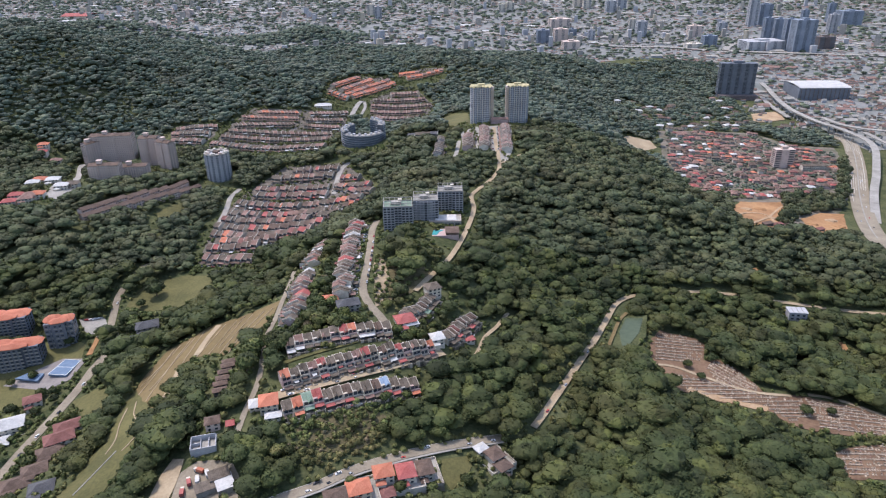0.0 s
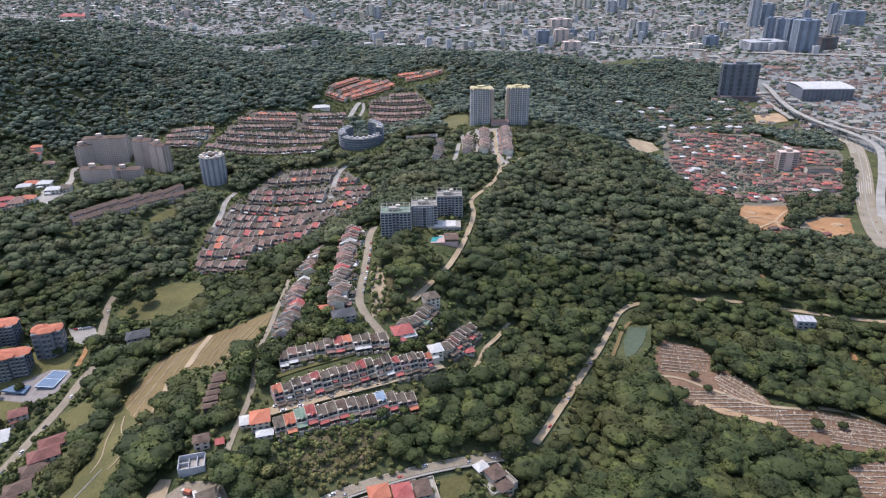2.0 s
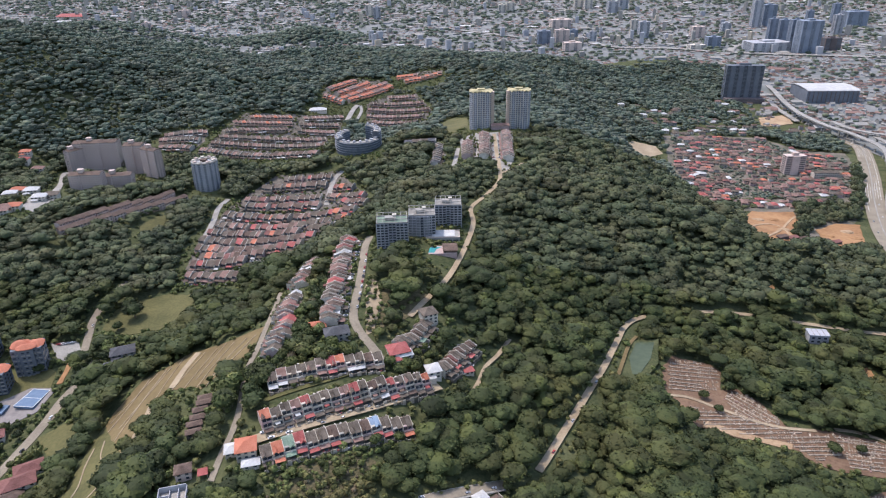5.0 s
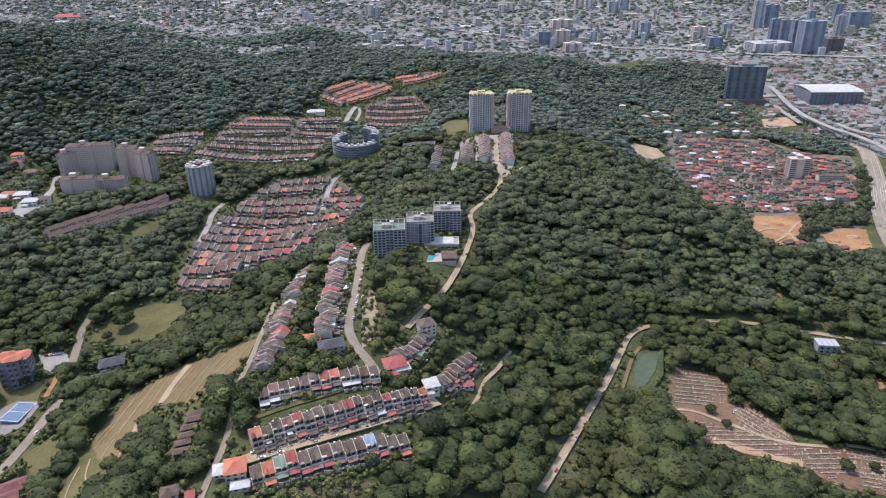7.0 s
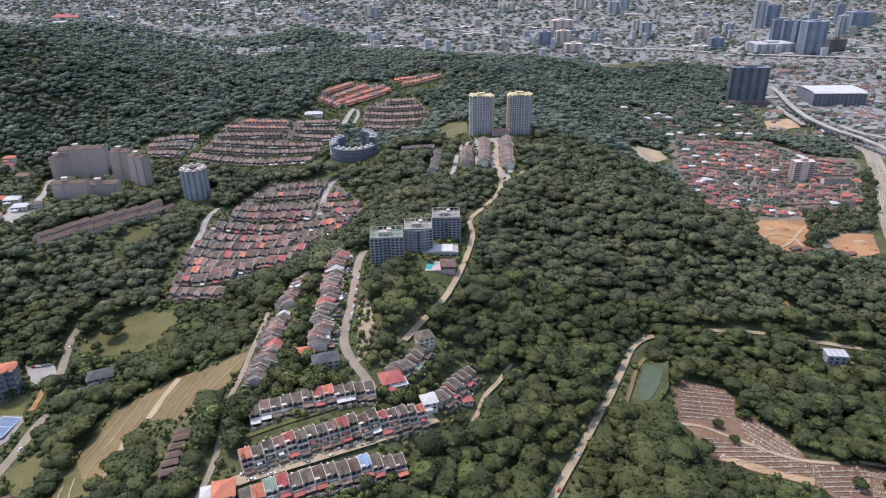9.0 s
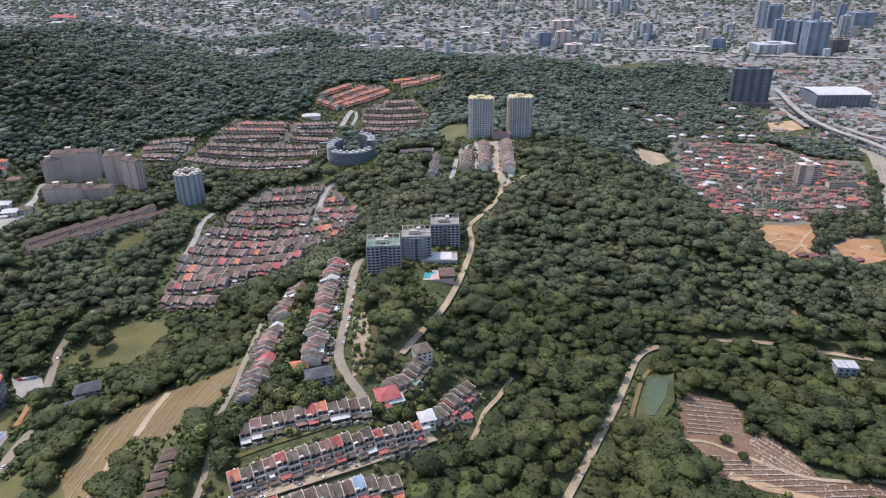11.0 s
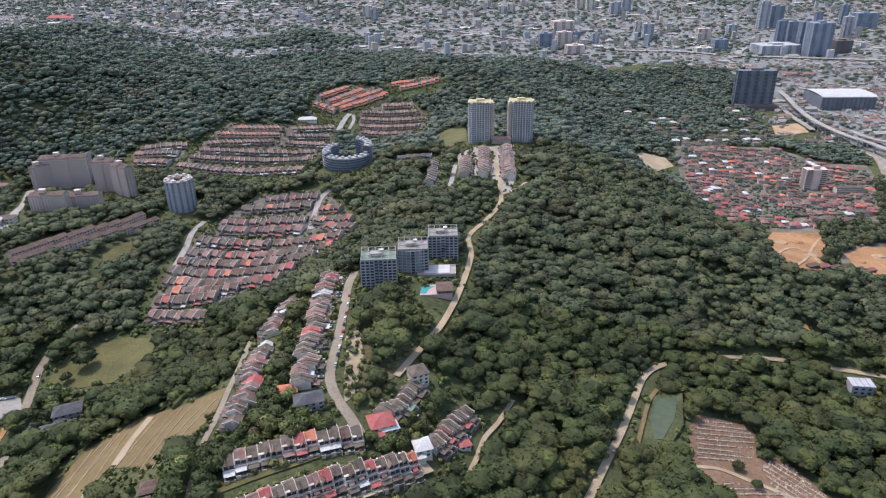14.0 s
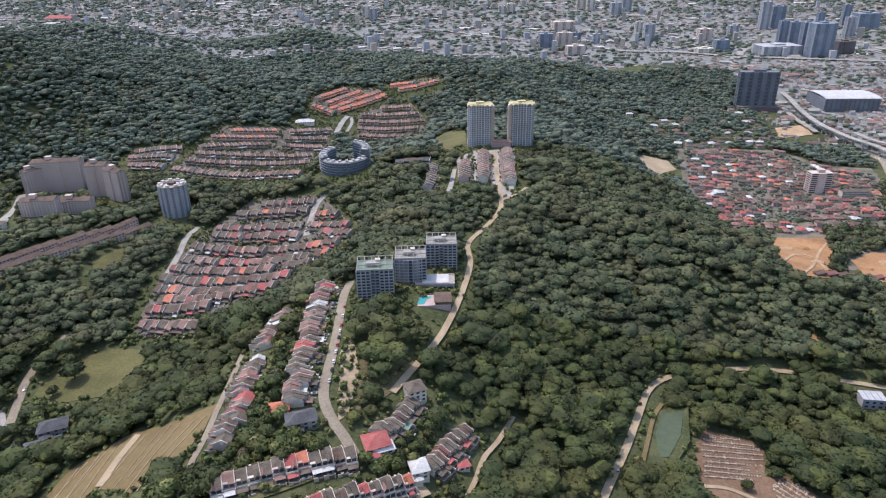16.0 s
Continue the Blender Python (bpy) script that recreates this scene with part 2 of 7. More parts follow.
# ---------------------------------------------------------------- mesh tools
class Geo:
    """Gathers corners and faces for one mesh."""

    def __init__(self):
        self.v, self.f = [], []

    def poly(self, *pts):
        i = len(self.v)
        self.v += [tuple(p) for p in pts]
        self.f.append(tuple(range(i, i + len(pts))))
        return self

    def box(self, x0, y0, z0, x1, y1, z1, m=None):
        c = [(x0, y0, z0), (x1, y0, z0), (x1, y1, z0), (x0, y1, z0), (x0, y0, z1), (x1, y0, z1), (x1, y1, z1), (x0, y1, z1)]
        if m is not None:
            c = [m @ Vector(p) for p in c]
        i = len(self.v)
        self.v += [tuple(p) for p in c]
        self.f += [tuple(i + k for k in q) for q in ((3, 2, 1, 0), (4, 5, 6, 7), (0, 1, 5, 4), (1, 2, 6, 5), (2, 3, 7, 6), (3, 0, 4, 7))]
        return self

    def prism(self, outline, z0, z1):
        """An upright solid over an outline that runs counter-clockwise."""
        n, i = len(outline), len(self.v)
        self.v += [(x, y, z0) for x, y in outline] + [(x, y, z1) for x, y in outline]
        self.f += [tuple(range(i + n - 1, i - 1, -1)), tuple(range(i + n, i + 2 * n))]
        self.f += [(i + k, i + (k + 1) % n, i + n + (k + 1) % n, i + n + k) for k in range(n)]
        return self

    def slab(self, a, b, c, d, t):
        """A sloping sheet of thickness t under the corners a, b, c, d."""
        lo = [(p[0], p[1], p[2] - t) for p in (a, b, c, d)]
        i = len(self.v)
        self.v += [tuple(p) for p in (a, b, c, d)] + lo
        self.f += [tuple(i + k for k in q) for q in ((0, 1, 2, 3), (7, 6, 5, 4), (0, 4, 5, 1), (1, 5, 6, 2), (2, 6, 7, 3), (3, 7, 4, 0))]
        return self

    def mesh(self, name, material):
        me = bpy.data.meshes.new(name)
        me.from_pydata(self.v, [], self.f)
        me.materials.append(material)
        me.update()
        return me


def array_mesh(name, verts, tris, material, smooth=False):
    """A mesh from arrays of corners and triangles."""
    me = bpy.data.meshes.new(name)
    me.vertices.add(len(verts))
    me.vertices.foreach_set("co", np.asarray(verts, np.float32).ravel())
    me.loops.add(len(tris) * 3)
    me.loops.foreach_set("vertex_index", np.asarray(tris, np.int32).ravel())
    me.polygons.add(len(tris))
    me.polygons.foreach_set("loop_start", np.arange(0, len(tris) * 3, 3, dtype=np.int32))
    me.materials.append(material)
    me.update(calc_edges=True)
    if smooth:
        me.polygons.foreach_set("use_smooth", np.ones(len(tris), bool))
    return me


def part(name, shape, material, parent, label="", m=None):
    """Links one mesh as a part of a thing or of a part."""
    ob = new(name, shape.mesh(name, material) if isinstance(shape, Geo) else shape)
    ob.parent = parent
    if m is not None:
        ob.matrix_basis = m
    if label:
        ob["label"] = label
    return ob


def thing(name, m, label, category, group=""):
    return_ob = new(name)
    return_ob.empty_display_size = 1
    return_ob.matrix_basis = m
    return tagged(return_ob, label, category, group)


# ---------------------------------------------------------------- where nothing grows: a raster of the plan, 4 m a cell
MX0, MY0, CELL = -1400, 200, 4
BUSY = np.zeros((520, 650), bool)
HARD = np.zeros((520, 650), bool)     # built or paved: no shrubs either; rows along y, columns along x
CELLX, CELLY = np.meshgrid(MX0 + (np.arange(650) + 0.5) * CELL, MY0 + (np.arange(520) + 0.5) * CELL)


def inside(outline, px, py):
    res = np.zeros(np.shape(px), bool)
    n = len(outline)
    for i in range(n):
        (x0, y0), (x1, y1) = outline[i], outline[(i + 1) % n]
        if y0 != y1:
            res ^= ((y0 > py) != (y1 > py)) & (px < (x1 - x0) * (py - y0) / (y1 - y0) + x0)
    return res


def clear_area(outline, lean=None, hard=True):
    """No trees inside, nor on the near side, where tall ones would hide it."""
    m = inside(outline, CELLX, CELLY)
    if lean is None:
        my = sum(p[1] for p in outline) / len(outline)
        mx = sum(p[0] for p in outline) / len(outline)
        lean = int(9.0 * math.hypot(mx, my) / (440 - gzf(mx, my)))
    if hard:
        HARD[m] = True
    for k in range(0, lean // CELL + 1):
        BUSY[:] |= np.roll(m, -k, 0)


def clear_line(pts, half, hard=0.0):
    for (x0, y0), (x1, y1) in zip(pts, pts[1:]):
        d = max(1e-6, (x1 - x0) ** 2 + (y1 - y0) ** 2)
        t = np.clip(((CELLX - x0) * (x1 - x0) + (CELLY - y0) * (y1 - y0)) / d, 0, 1)
        d2 = (CELLX - x0 - t * (x1 - x0)) ** 2 + (CELLY - y0 - t * (y1 - y0)) ** 2
        BUSY[d2 < half * half] = True
        if hard:
            HARD[d2 < hard * hard] = True


def curve(pts, step=5.0):
    """A smooth line through the points, at even steps."""
    p = [Vector((*q, 0)) for q in pts]
    p = [2 * p[0] - p[1], *p, 2 * p[-1] - p[-2]]
    out = []
    for a, b, c, d in zip(p, p[1:], p[2:], p[3:]):
        n = max(2, int((c - b).length / step))
        for k in range(n):
            t = k / n
            q = 0.5 * (2 * b + (c - a) * t + (2 * a - 5 * b + 4 * c - d) * t * t + (3 * b - a - 3 * c + d) * t ** 3)
            out.append((q.x, q.y))
    return out + [(p[-2].x, p[-2].y)]


def ribbon(name, pts, width, material, label, lift=0.5, height=None, thick=0.5, clear=3.0, category="road", kind="structure", shift=0.0, smooth_z=True, parent=None):
    """A road or strip laid on the ground along a line; its bed is cut level across."""
    line = curve(pts)
    n = len(line)
    tang = []
    for i in range(n):
        a, b = line[max(0, i - 1)], line[min(n - 1, i + 1)]
        d = math.hypot(b[0] - a[0], b[1] - a[1]) or 1
        tang.append(((b[0] - a[0]) / d, (b[1] - a[1]) / d))
    z = [gzf(*q) if height is None else height(i / (n - 1)) for i, q in enumerate(line)]
    g, h = Geo(), width / 2
    rings = []
    for (x, y), (tx, ty), zz in zip(line, tang, z):
        zl = [max(zz, gzf(x - ty * o, y + tx * o)) if height is None else zz for o in (-h, h)]
        base = zz if height is not None else max(zz, 0.5 * (zl[0] + zl[1]))
        ring = []
        for o in (h + shift, -h + shift):
            ring.append((x - ty * o, y + tx * o, (base if height is not None else max(base, gzf(x - ty * o, y + tx * o))) + lift))
        rings.append(ring)
    for l_, r_ in rings:
        g.v += [l_, r_, (l_[0], l_[1], l_[2] - thick), (r_[0], r_[1], r_[2] - thick)]
    for i in range(n - 1):
        a, b = 4 * i, 4 * i + 4
        g.f += [(a, a + 1, b + 1, b), (a + 2, b + 2, b + 3, a + 3), (a, b, b + 2, a + 2), (a + 1, a + 3, b + 3, b + 1)]
    ob = new(name, g.mesh(name, material))
    if parent is not None:
        ob.parent = parent
    else:
        tagged(ob, label, category, kind=kind)
    if clear is not None:
        shifted = [(x, y - 3) for x, y in (pts if height is not None else line[::2])]
        clear_line(shifted, width / 2 + clear, width / 2 + 2)
    return ob


def ragged(outline, amount=2.6, step=7.0):
    """The same outline with an uneven, natural edge."""
    out = []
    for (x0, y0), (x1, y1) in zip(outline, outline[1:] + outline[:1]):
        n = max(1, int(math.hypot(x1 - x0, y1 - y0) / step))
        for k in range(n):
            x, y = x0 + (x1 - x0) * k / n, y0 + (y1 - y0) * k / n
            out.append((x + amount * noise.noise(Vector((x * 0.07, y * 0.07, 0.0))), y + amount * noise.noise(Vector((x * 0.07, y * 0.07, 7.0)))))
    return out


def patch(name, outline, material, label, lift=0.45, step=6.0, category="ground", kind="structure", flat=None, clear=True, hard=True, lean=None, skirt=2.5):
    """A sheet of ground cover laid over the relief inside an outline."""
    if flat is None and material in (GRASS, DRYGRASS, SOIL, EARTH, SAND, TOWN_SOIL, EARTH_PALE, YARD):
        outline = ragged(outline)
    bm = bmesh.new()
    vs = [bm.verts.new((x, y, 0)) for x, y in outline]
    f = bm.faces.new(vs)
    bmesh.ops.triangulate(bm, faces=[f])
    xs, ys = [p[0] for p in outline], [p[1] for p in outline]
    if flat is None:
        for axis, lo, hi in ((0, min(xs), max(xs)), (1, min(ys), max(ys))):
            k = lo + step
            while k < hi:
                co, no = [0, 0, 0], [0, 0, 0]
                co[axis], no[axis] = k, 1
                bmesh.ops.bisect_plane(bm, geom=bm.verts[:] + bm.edges[:] + bm.faces[:], plane_co=co, plane_no=no)
                k += step
    for v in bm.verts:
        v.co.z = (gzf(v.co.x, v.co.y) if flat is None else flat) + lift
    rim = [e for e in bm.edges if e.is_boundary]
    made = bmesh.ops.extrude_edge_only(bm, edges=rim)["geom"]
    for v in made:
        if isinstance(v, bmesh.types.BMVert):
            v.co.z -= skirt
    bmesh.ops.recalc_face_normals(bm, faces=bm.faces[:])
    me = bpy.data.meshes.new(name)
    bm.to_mesh(me)
    bm.free()
    if sum(p.normal.z * p.area for p in me.polygons) < 0:
        me.flip_normals()
    me.materials.append(material)
    ob = tagged(new(name, me), label, category, kind=kind)
    if clear:
        clear_area(outline, lean, hard)
    return ob


def lerp(a, b, t):
    return (a[0] + (b[0] - a[0]) * t, a[1] + (b[1] - a[1]) * t)


# ---------------------------------------------------------------- the ground, one sheet out to the far plain
def spaced(stops):
    out = [stops[0][0]]
    for (a, step), (b, _) in zip(stops, stops[1:]):
        n = max(1, round((b - a) / step))
        out += [a + (b - a) * (k + 1) / n for k in range(n)]
    return np.array(out)


gx = spaced([(-5200, 200), (-2000, 50), (-1100, 12), (950, 50), (2400, 200), (5200, 0)])
gy = spaced([(-900, 100), (150, 12), (1500, 20), (2300, 50), (5320, 0)])
GX, GY = np.meshgrid(gx, gy)
GZ = gz(GX, GY)
nx, ny = len(gx), len(gy)
q = (np.arange(ny - 1)[:, None] * nx + np.arange(nx - 1)[None]).ravel()
tris = np.concatenate([np.stack([q, q + 1, q + nx + 1], 1), np.stack([q, q + nx + 1, q + nx], 1)])
ground = new("ground", array_mesh("ground", np.stack([GX, GY, GZ], -1).reshape(-1, 3), tris, FLOOR, True))
tagged(ground, "rolling hill ground with brown-green forest floor", "ground", kind="structure")

# ---------------------------------------------------------------- town ground on the plain
def sheet(name, xs, ys, material, label, lift):
    sx, sy = np.meshgrid(xs, ys)
    n_x, n_y = len(xs), len(ys)
    k = (np.arange(n_y - 1)[:, None] * n_x + np.arange(n_x - 1)[None]).ravel()
    t = np.concatenate([np.stack([k, k + 1, k + n_x + 1], 1), np.stack([k, k + n_x + 1, k + n_x], 1)])
    ob = new(name, array_mesh(name, np.stack([sx, sy, gz(sx, sy) + lift], -1).reshape(-1, 3), t, material, True))
    return tagged(ob, label, "ground", kind="structure")


sheet("town_ground", np.arange(-5200, 5201, 50), np.arange(2320, 5321, 50), CITY_FLOOR, "pale built-up plain of the far city", 1.2)
sheet("valley_ground", np.arange(880, 2601, 20), np.arange(1330, 2321, 20), CITY_FLOOR, "paved and grassy ground of the valley town", 1.0)

# ---------------------------------------------------------------- roads
ribbon("ridge_road", [(-25, 518), (-17, 535), (-5, 560), (9, 593), (24, 648), (36, 714), (36, 761), (56, 804), (74, 846), (79, 880), (81, 971), (85, 1062)], 5.2, SAND, "pale worn single road climbing the wooded ridge")
ribbon("ridge_track", [(79, 876), (91, 885), (103, 897), (113, 915)], 5, SAND, "short pale dirt track off the ridge road")
ribbon("terrace_road", [(-44, 462), (-53, 476), (-62, 489), (-70, 512), (-70, 555), (-71, 592), (-74, 648), (-72, 680)], 7.0, ASPHALT, "grey asphalt road beside the hillside terraces", clear=4)
ribbon("valley_road", [(65, 393), (73, 406), (89, 434), (105, 462), (120, 489), (140, 525), (160, 565), (176, 596), (194, 615), (221, 629), (248, 637), (276, 643), (314, 644), (343, 639), (378, 633), (416, 623), (484, 605)], 5.6, SAND, "pale worn two-lane road through the wooded valley", clear=None)
clear_line([(65, 389), (89, 430), (120, 485), (160, 561), (176, 592), (198, 614)], 5.8, 4.5)
clear_line([(198, 621), (221, 633), (252, 642), (360, 640)], 1.0, 2.0)
clear_line([(258, 636), (272, 639)], 4.5, 4.0)
clear_line([(352, 633), (378, 629), (416, 619), (484, 601)], 5.0, 4.5)
ribbon("lower_road", [(-117, 294), (-99, 303), (-80, 313), (-61, 326), (-33, 342), (-4, 357), (20, 368), (41, 377)], 7.5, ASPHALT, "grey two-lane road along the foot of the hill", clear=4)
ribbon("estate_road", [(-327, 352), (-322, 371), (-321, 397), (-317, 432), (-313, 470), (-313, 497), (-308, 531), (-309, 551)], 8.0, ASPHALT, "pale grey estate road past detached houses", clear=4)
ribbon("park_road", [(-327, 565), (-334, 590), (-340, 612), (-341, 634), (-338, 656), (-333, 679)], 7.0, ASPHALT, "curving pale grey park road", clear=3)
ribbon("field_road", [(-138, 352), (-137, 372), (-135, 391), (-136, 412), (-142, 454), (-141, 484), (-142, 510), (-143, 547), (-146, 588)], 4.0, ASPHALT, "pale lane between the dry field and the houses", clear=1)
ribbon("terrace_street", [(-136, 373), (-118, 382), (-96, 391), (-69, 404), (-37, 423), (-1, 449)], 8.5, SAND, "pale worn concrete street between two terrace rows", clear=5)
ribbon("back_lane", [(-119, 417), (-97, 427), (-73, 439), (-44, 458)], 4.0, GRASS, "grassy back lane behind the terraces", clear=4)
ribbon("condominium_lane", [(27, 991), (22, 936), (16, 899)], 6, CONCRETE, "pale lane beside hilltop houses")
ribbon("hamlet_road", [(-184, 1366), (-178, 1418), (-171, 1445)], 10, CONCRETE, "pale entrance road of the upper estate")
ribbon("hamlet_road", [(-165, 1378), (-161, 1418), (-166, 1447)], 6, CONCRETE, "pale entrance road of the upper estate")
ribbon("middle_road", [(-149, 865), (-151, 916), (-149, 952), (-140, 971)], 7, CONCRETE, "pale estate road beside the middle terraces")
ribbon("middle_side_road", [(-287, 796), (-291, 840), (-297, 884), (-292, 914)], 7, CONCRETE, "pale side road at the edge of the middle terraces")
ribbon("car_park_road", [(-480, 815), (-501, 871), (-573, 1017), (-578, 1043)], 8, CONCRETE, "pale access road to the apartment blocks")

# ---------------------------------------------------------------- open ground
patch("dry_field", [(-144, 519), (-174, 516), (-212, 521), (-244, 502), (-251, 470), (-252, 446), (-215, 398), (-213, 424), (-213, 463), (-207, 467), (-176, 449), (-164, 465), (-149, 475), (-145, 495)], DRYGRASS, "dry golden terraced grass slope with drains")
patch("green_slope", [(-252, 446), (-251, 420), (-245, 383), (-246, 352), (-252, 322), (-217, 311), (-212, 345), (-209, 368), (-215, 398)], GRASS, "green grass slope at the foot of the dry field")
patch("park_lawn", [(-325, 596), (-325, 630), (-307, 646), (-279, 656), (-248, 649), (-247, 607), (-265, 586), (-298, 586)], GRASS, "open lawn with a large shade tree")
patch("cemetery_ground", [(197, 541), (211, 559), (245, 552), (250, 541), (236, 511), (253, 516), (264, 504), (273, 467), (305, 464), (340, 455), (368, 438), (350, 410), (315, 412), (289, 415), (275, 423), (259, 443), (230, 448), (196, 460), (197, 479), (181, 493)], SOIL, "bare reddish-brown hillside burial ground", step=5)
patch("cemetery_ground", [(292, 391), (319, 400), (345, 403), (320, 364), (286, 362)], SOIL, "bare reddish-brown hillside burial ground", step=5)
patch("town_floor", [(467, 1407), (576, 1451), (695, 1462), (741, 1370), (824, 1356), (779, 1235), (664, 1023), (600, 939), (482, 850), (541, 999), (460, 1001), (400, 969), (403, 1067), (418, 1204)], TOWN_SOIL, "brown and green yards of the valley town", lift=0.4, step=10, hard=False, lean=12)
patch("earthworks", [(429, 938), (480, 1001), (544, 1002), (523, 941), (431, 794), (389, 785), (380, 811)], EARTH, "cleared orange earthworks", lift=0.8)
patch("earthworks", [(531, 913), (580, 951), (617, 951), (580, 874), (487, 800)], EARTH, "cleared orange earthworks", lift=0.8)
patch("hilltop_clearing", [(-6, 1254), (22, 1311), (52, 1269), (48, 1122), (18, 1082)], GRASS, "mown hilltop clearing")
patch("yard_clearing", [(341, 1291), (385, 1349), (429, 1336), (433, 1301), (369, 1244)], SAND, "cleared sandy yard at the edge of the woods")
patch("lower_scrub", [(-100, 355), (-88, 363), (-70, 373), (-51, 379), (-39, 373), (-42, 358), (-56, 344), (-75, 338), (-93, 341)], SCRUB, "dry scrub slope below the terraces", hard=False)
patch("workshop_yard", [(-166, 301), (-167, 322), (-158, 330), (-136, 329), (-127, 315), (-125, 299)], ASPHALT, "grey paved workshop yard", lift=0.6)
patch("pale_ramp", [(-182, 303), (-179, 322), (-176, 334), (-167, 333), (-166, 313), (-167, 301)], SAND, "bright pale concrete ramp", lift=0.9)
patch("empty_lot", [(-3, 347), (9, 353), (18, 355), (15, 339), (3, 324), (-2, 332)], GRASS, "empty grass plot between houses")
patch("car_park", [(-365, 579), (-340, 581), (-327, 561), (-330, 546), (-349, 558)], CONCRETE, "pale car park of the orange-roofed flats", lift=0.6)
patch("estate_lawn", [(-422, 512), (-389, 538), (-357, 550), (-341, 538), (-329, 504), (-340, 475), (-355, 456), (-384, 449)], GRASS, "dry lawn round the sports courts")
patch("estate_lawn", [(-309, 452), (-295, 465), (-274, 457), (-270, 433), (-283, 420)], GRASS, "green lawn beside the estate road")
patch("middle_clearing", [(-368, 799), (-361, 829), (-347, 852), (-338, 800), (-352, 774)], GRASS, "small grassy clearing among trees")
patch("orange_scar", [(352, 686), (364, 693), (366, 685), (355, 675)], EARTH, "small landslip of orange earth")
patch("orange_scar", [(393, 568), (402, 568), (398, 552), (388, 547)], EARTH, "small landslip of orange earth")

# water
pond_edge = [(156, 521), (167, 545), (180, 570), (197, 571), (186, 544), (170, 521)]
hs = sorted(gzf(x, y) for x, y in pond_edge)
pz = hs[3] + 0.8
patch("pond_bank", [(150, 516), (167, 552), (179, 574), (203, 577), (191, 538), (171, 512), (150, 505)], FLOOR, "grassy levelled bank of the pond", flat=pz - 0.5, skirt=14, lean=6)
patch("pond", pond_edge, WATER, "still grey-green pond", flat=pz, category="water", skirt=0.4, lean=0)

# drains and paths down the dry field
for pts, wd, m_, lb in (([(-149, 508), (-159, 483), (-167, 463)], 0.55, SAND, "narrow concrete drain down the field"), ([(-157, 508), (-168, 478), (-172, 449)], 0.55, SAND, "narrow concrete drain down the field"), ([(-168, 510), (-176, 479), (-181, 451)], 0.55, SAND, "narrow concrete drain down the field"),
                        ([(-201, 515), (-205, 494), (-206, 467)], 5.0, SAND, "worn sandy path across the field"), ([(-215, 515), (-217, 471), (-214, 428), (-216, 404)], 0.55, SAND, "narrow concrete drain down the field"), ([(-226, 506), (-229, 471), (-230, 430), (-230, 418)], 0.55, SAND, "narrow concrete drain down the field"),
                        ([(-238, 499), (-240, 460), (-243, 434)], 0.55, SAND, "narrow concrete drain down the field"), ([(-216, 454), (-211, 416), (-213, 393)], 4.0, SAND, "worn sandy path across the field"),
                        ([(-240, 423), (-233, 403), (-221, 385), (-217, 368), (-221, 357)], 0.8, SAND, "narrow footpath winding down the slope"), ([(-245, 417), (-241, 396), (-234, 374), (-234, 359)], 0.8, SAND, "narrow footpath winding down the slope"), ([(-226, 359), (-233, 339), (-239, 323)], 0.7, CONCRETE, "pale concrete drain down the field")):
    ribbon("field_drain" if wd < 0.6 else "field_path", pts, wd, m_, lb, lift=0.85, clear=None, category="path")

for a_, b_ in (((-176, 513), (-186, 466)), ((-183, 510), (-193, 460)), ((-194, 512), (-213, 430)), ((-222, 508), (-234, 434)), ((-233, 503), (-247, 446)), ((-204, 509), (-209, 480))):
    ribbon("field_drain", [a_, lerp(a_, b_, 0.5), b_], 0.5, SAND, "narrow concrete drain down the field", lift=0.85, clear=None, category="path")
patch("rock_slope", [(-65, 570), (-57, 566), (-50, 545), (-50, 516), (-51, 493), (-57, 487), (-60, 510), (-62, 538)], SAND, "pale bare rocky bank beside the road", hard=False, lean=4)
patch("dry_slope", [(-50, 565), (-30, 575), (-9, 550), (-22, 523), (-30, 512), (-44, 501), (-47, 491), (-49, 516)], SCRUB, "brown dry scrub slope under thin trees", hard=False, clear=False)
patch("tile_path", [(-335, 551), (-329, 551), (-328, 536), (-325, 521), (-331, 520), (-334, 536)], EARTH, "orange paved path beside the courts", lift=0.6)
patch("building_site", [(770, 1637), (857, 1674), (830, 1589), (739, 1553)], EARTH_PALE, "sandy cleared building site beside the flyover", lift=1.6)
patch("grave_spoil", [(203, 459), (238, 446), (262, 438), (266, 444), (242, 452), (208, 466)], EARTH_PALE, "bare pale spoil at the edge of the graves", lift=0.7)
ribbon("cluster_lane", [(22, 450), (28, 464), (35, 484), (46, 502), (58, 527)], 3.4, SAND, "pale lane behind the ridge houses", clear=0.5)
ribbon("pond_path", [(146, 507), (158, 534), (172, 565), (184, 583)], 3.2, DRYGRASS, "dry grassy bank between pond and road", lift=0.9, clear=2)

# dug mounds and vehicle tracks on the cleared earth
for pts in ([(380, 803), (451, 903), (473, 897), (447, 826)], [(397, 789), (433, 833), (500, 934), (535, 979)]):
    ribbon("earth_track", pts, 3.5, EARTH_PALE, "pale vehicle track over dug earth", lift=1.3, thick=1.0, clear=None, category="track")
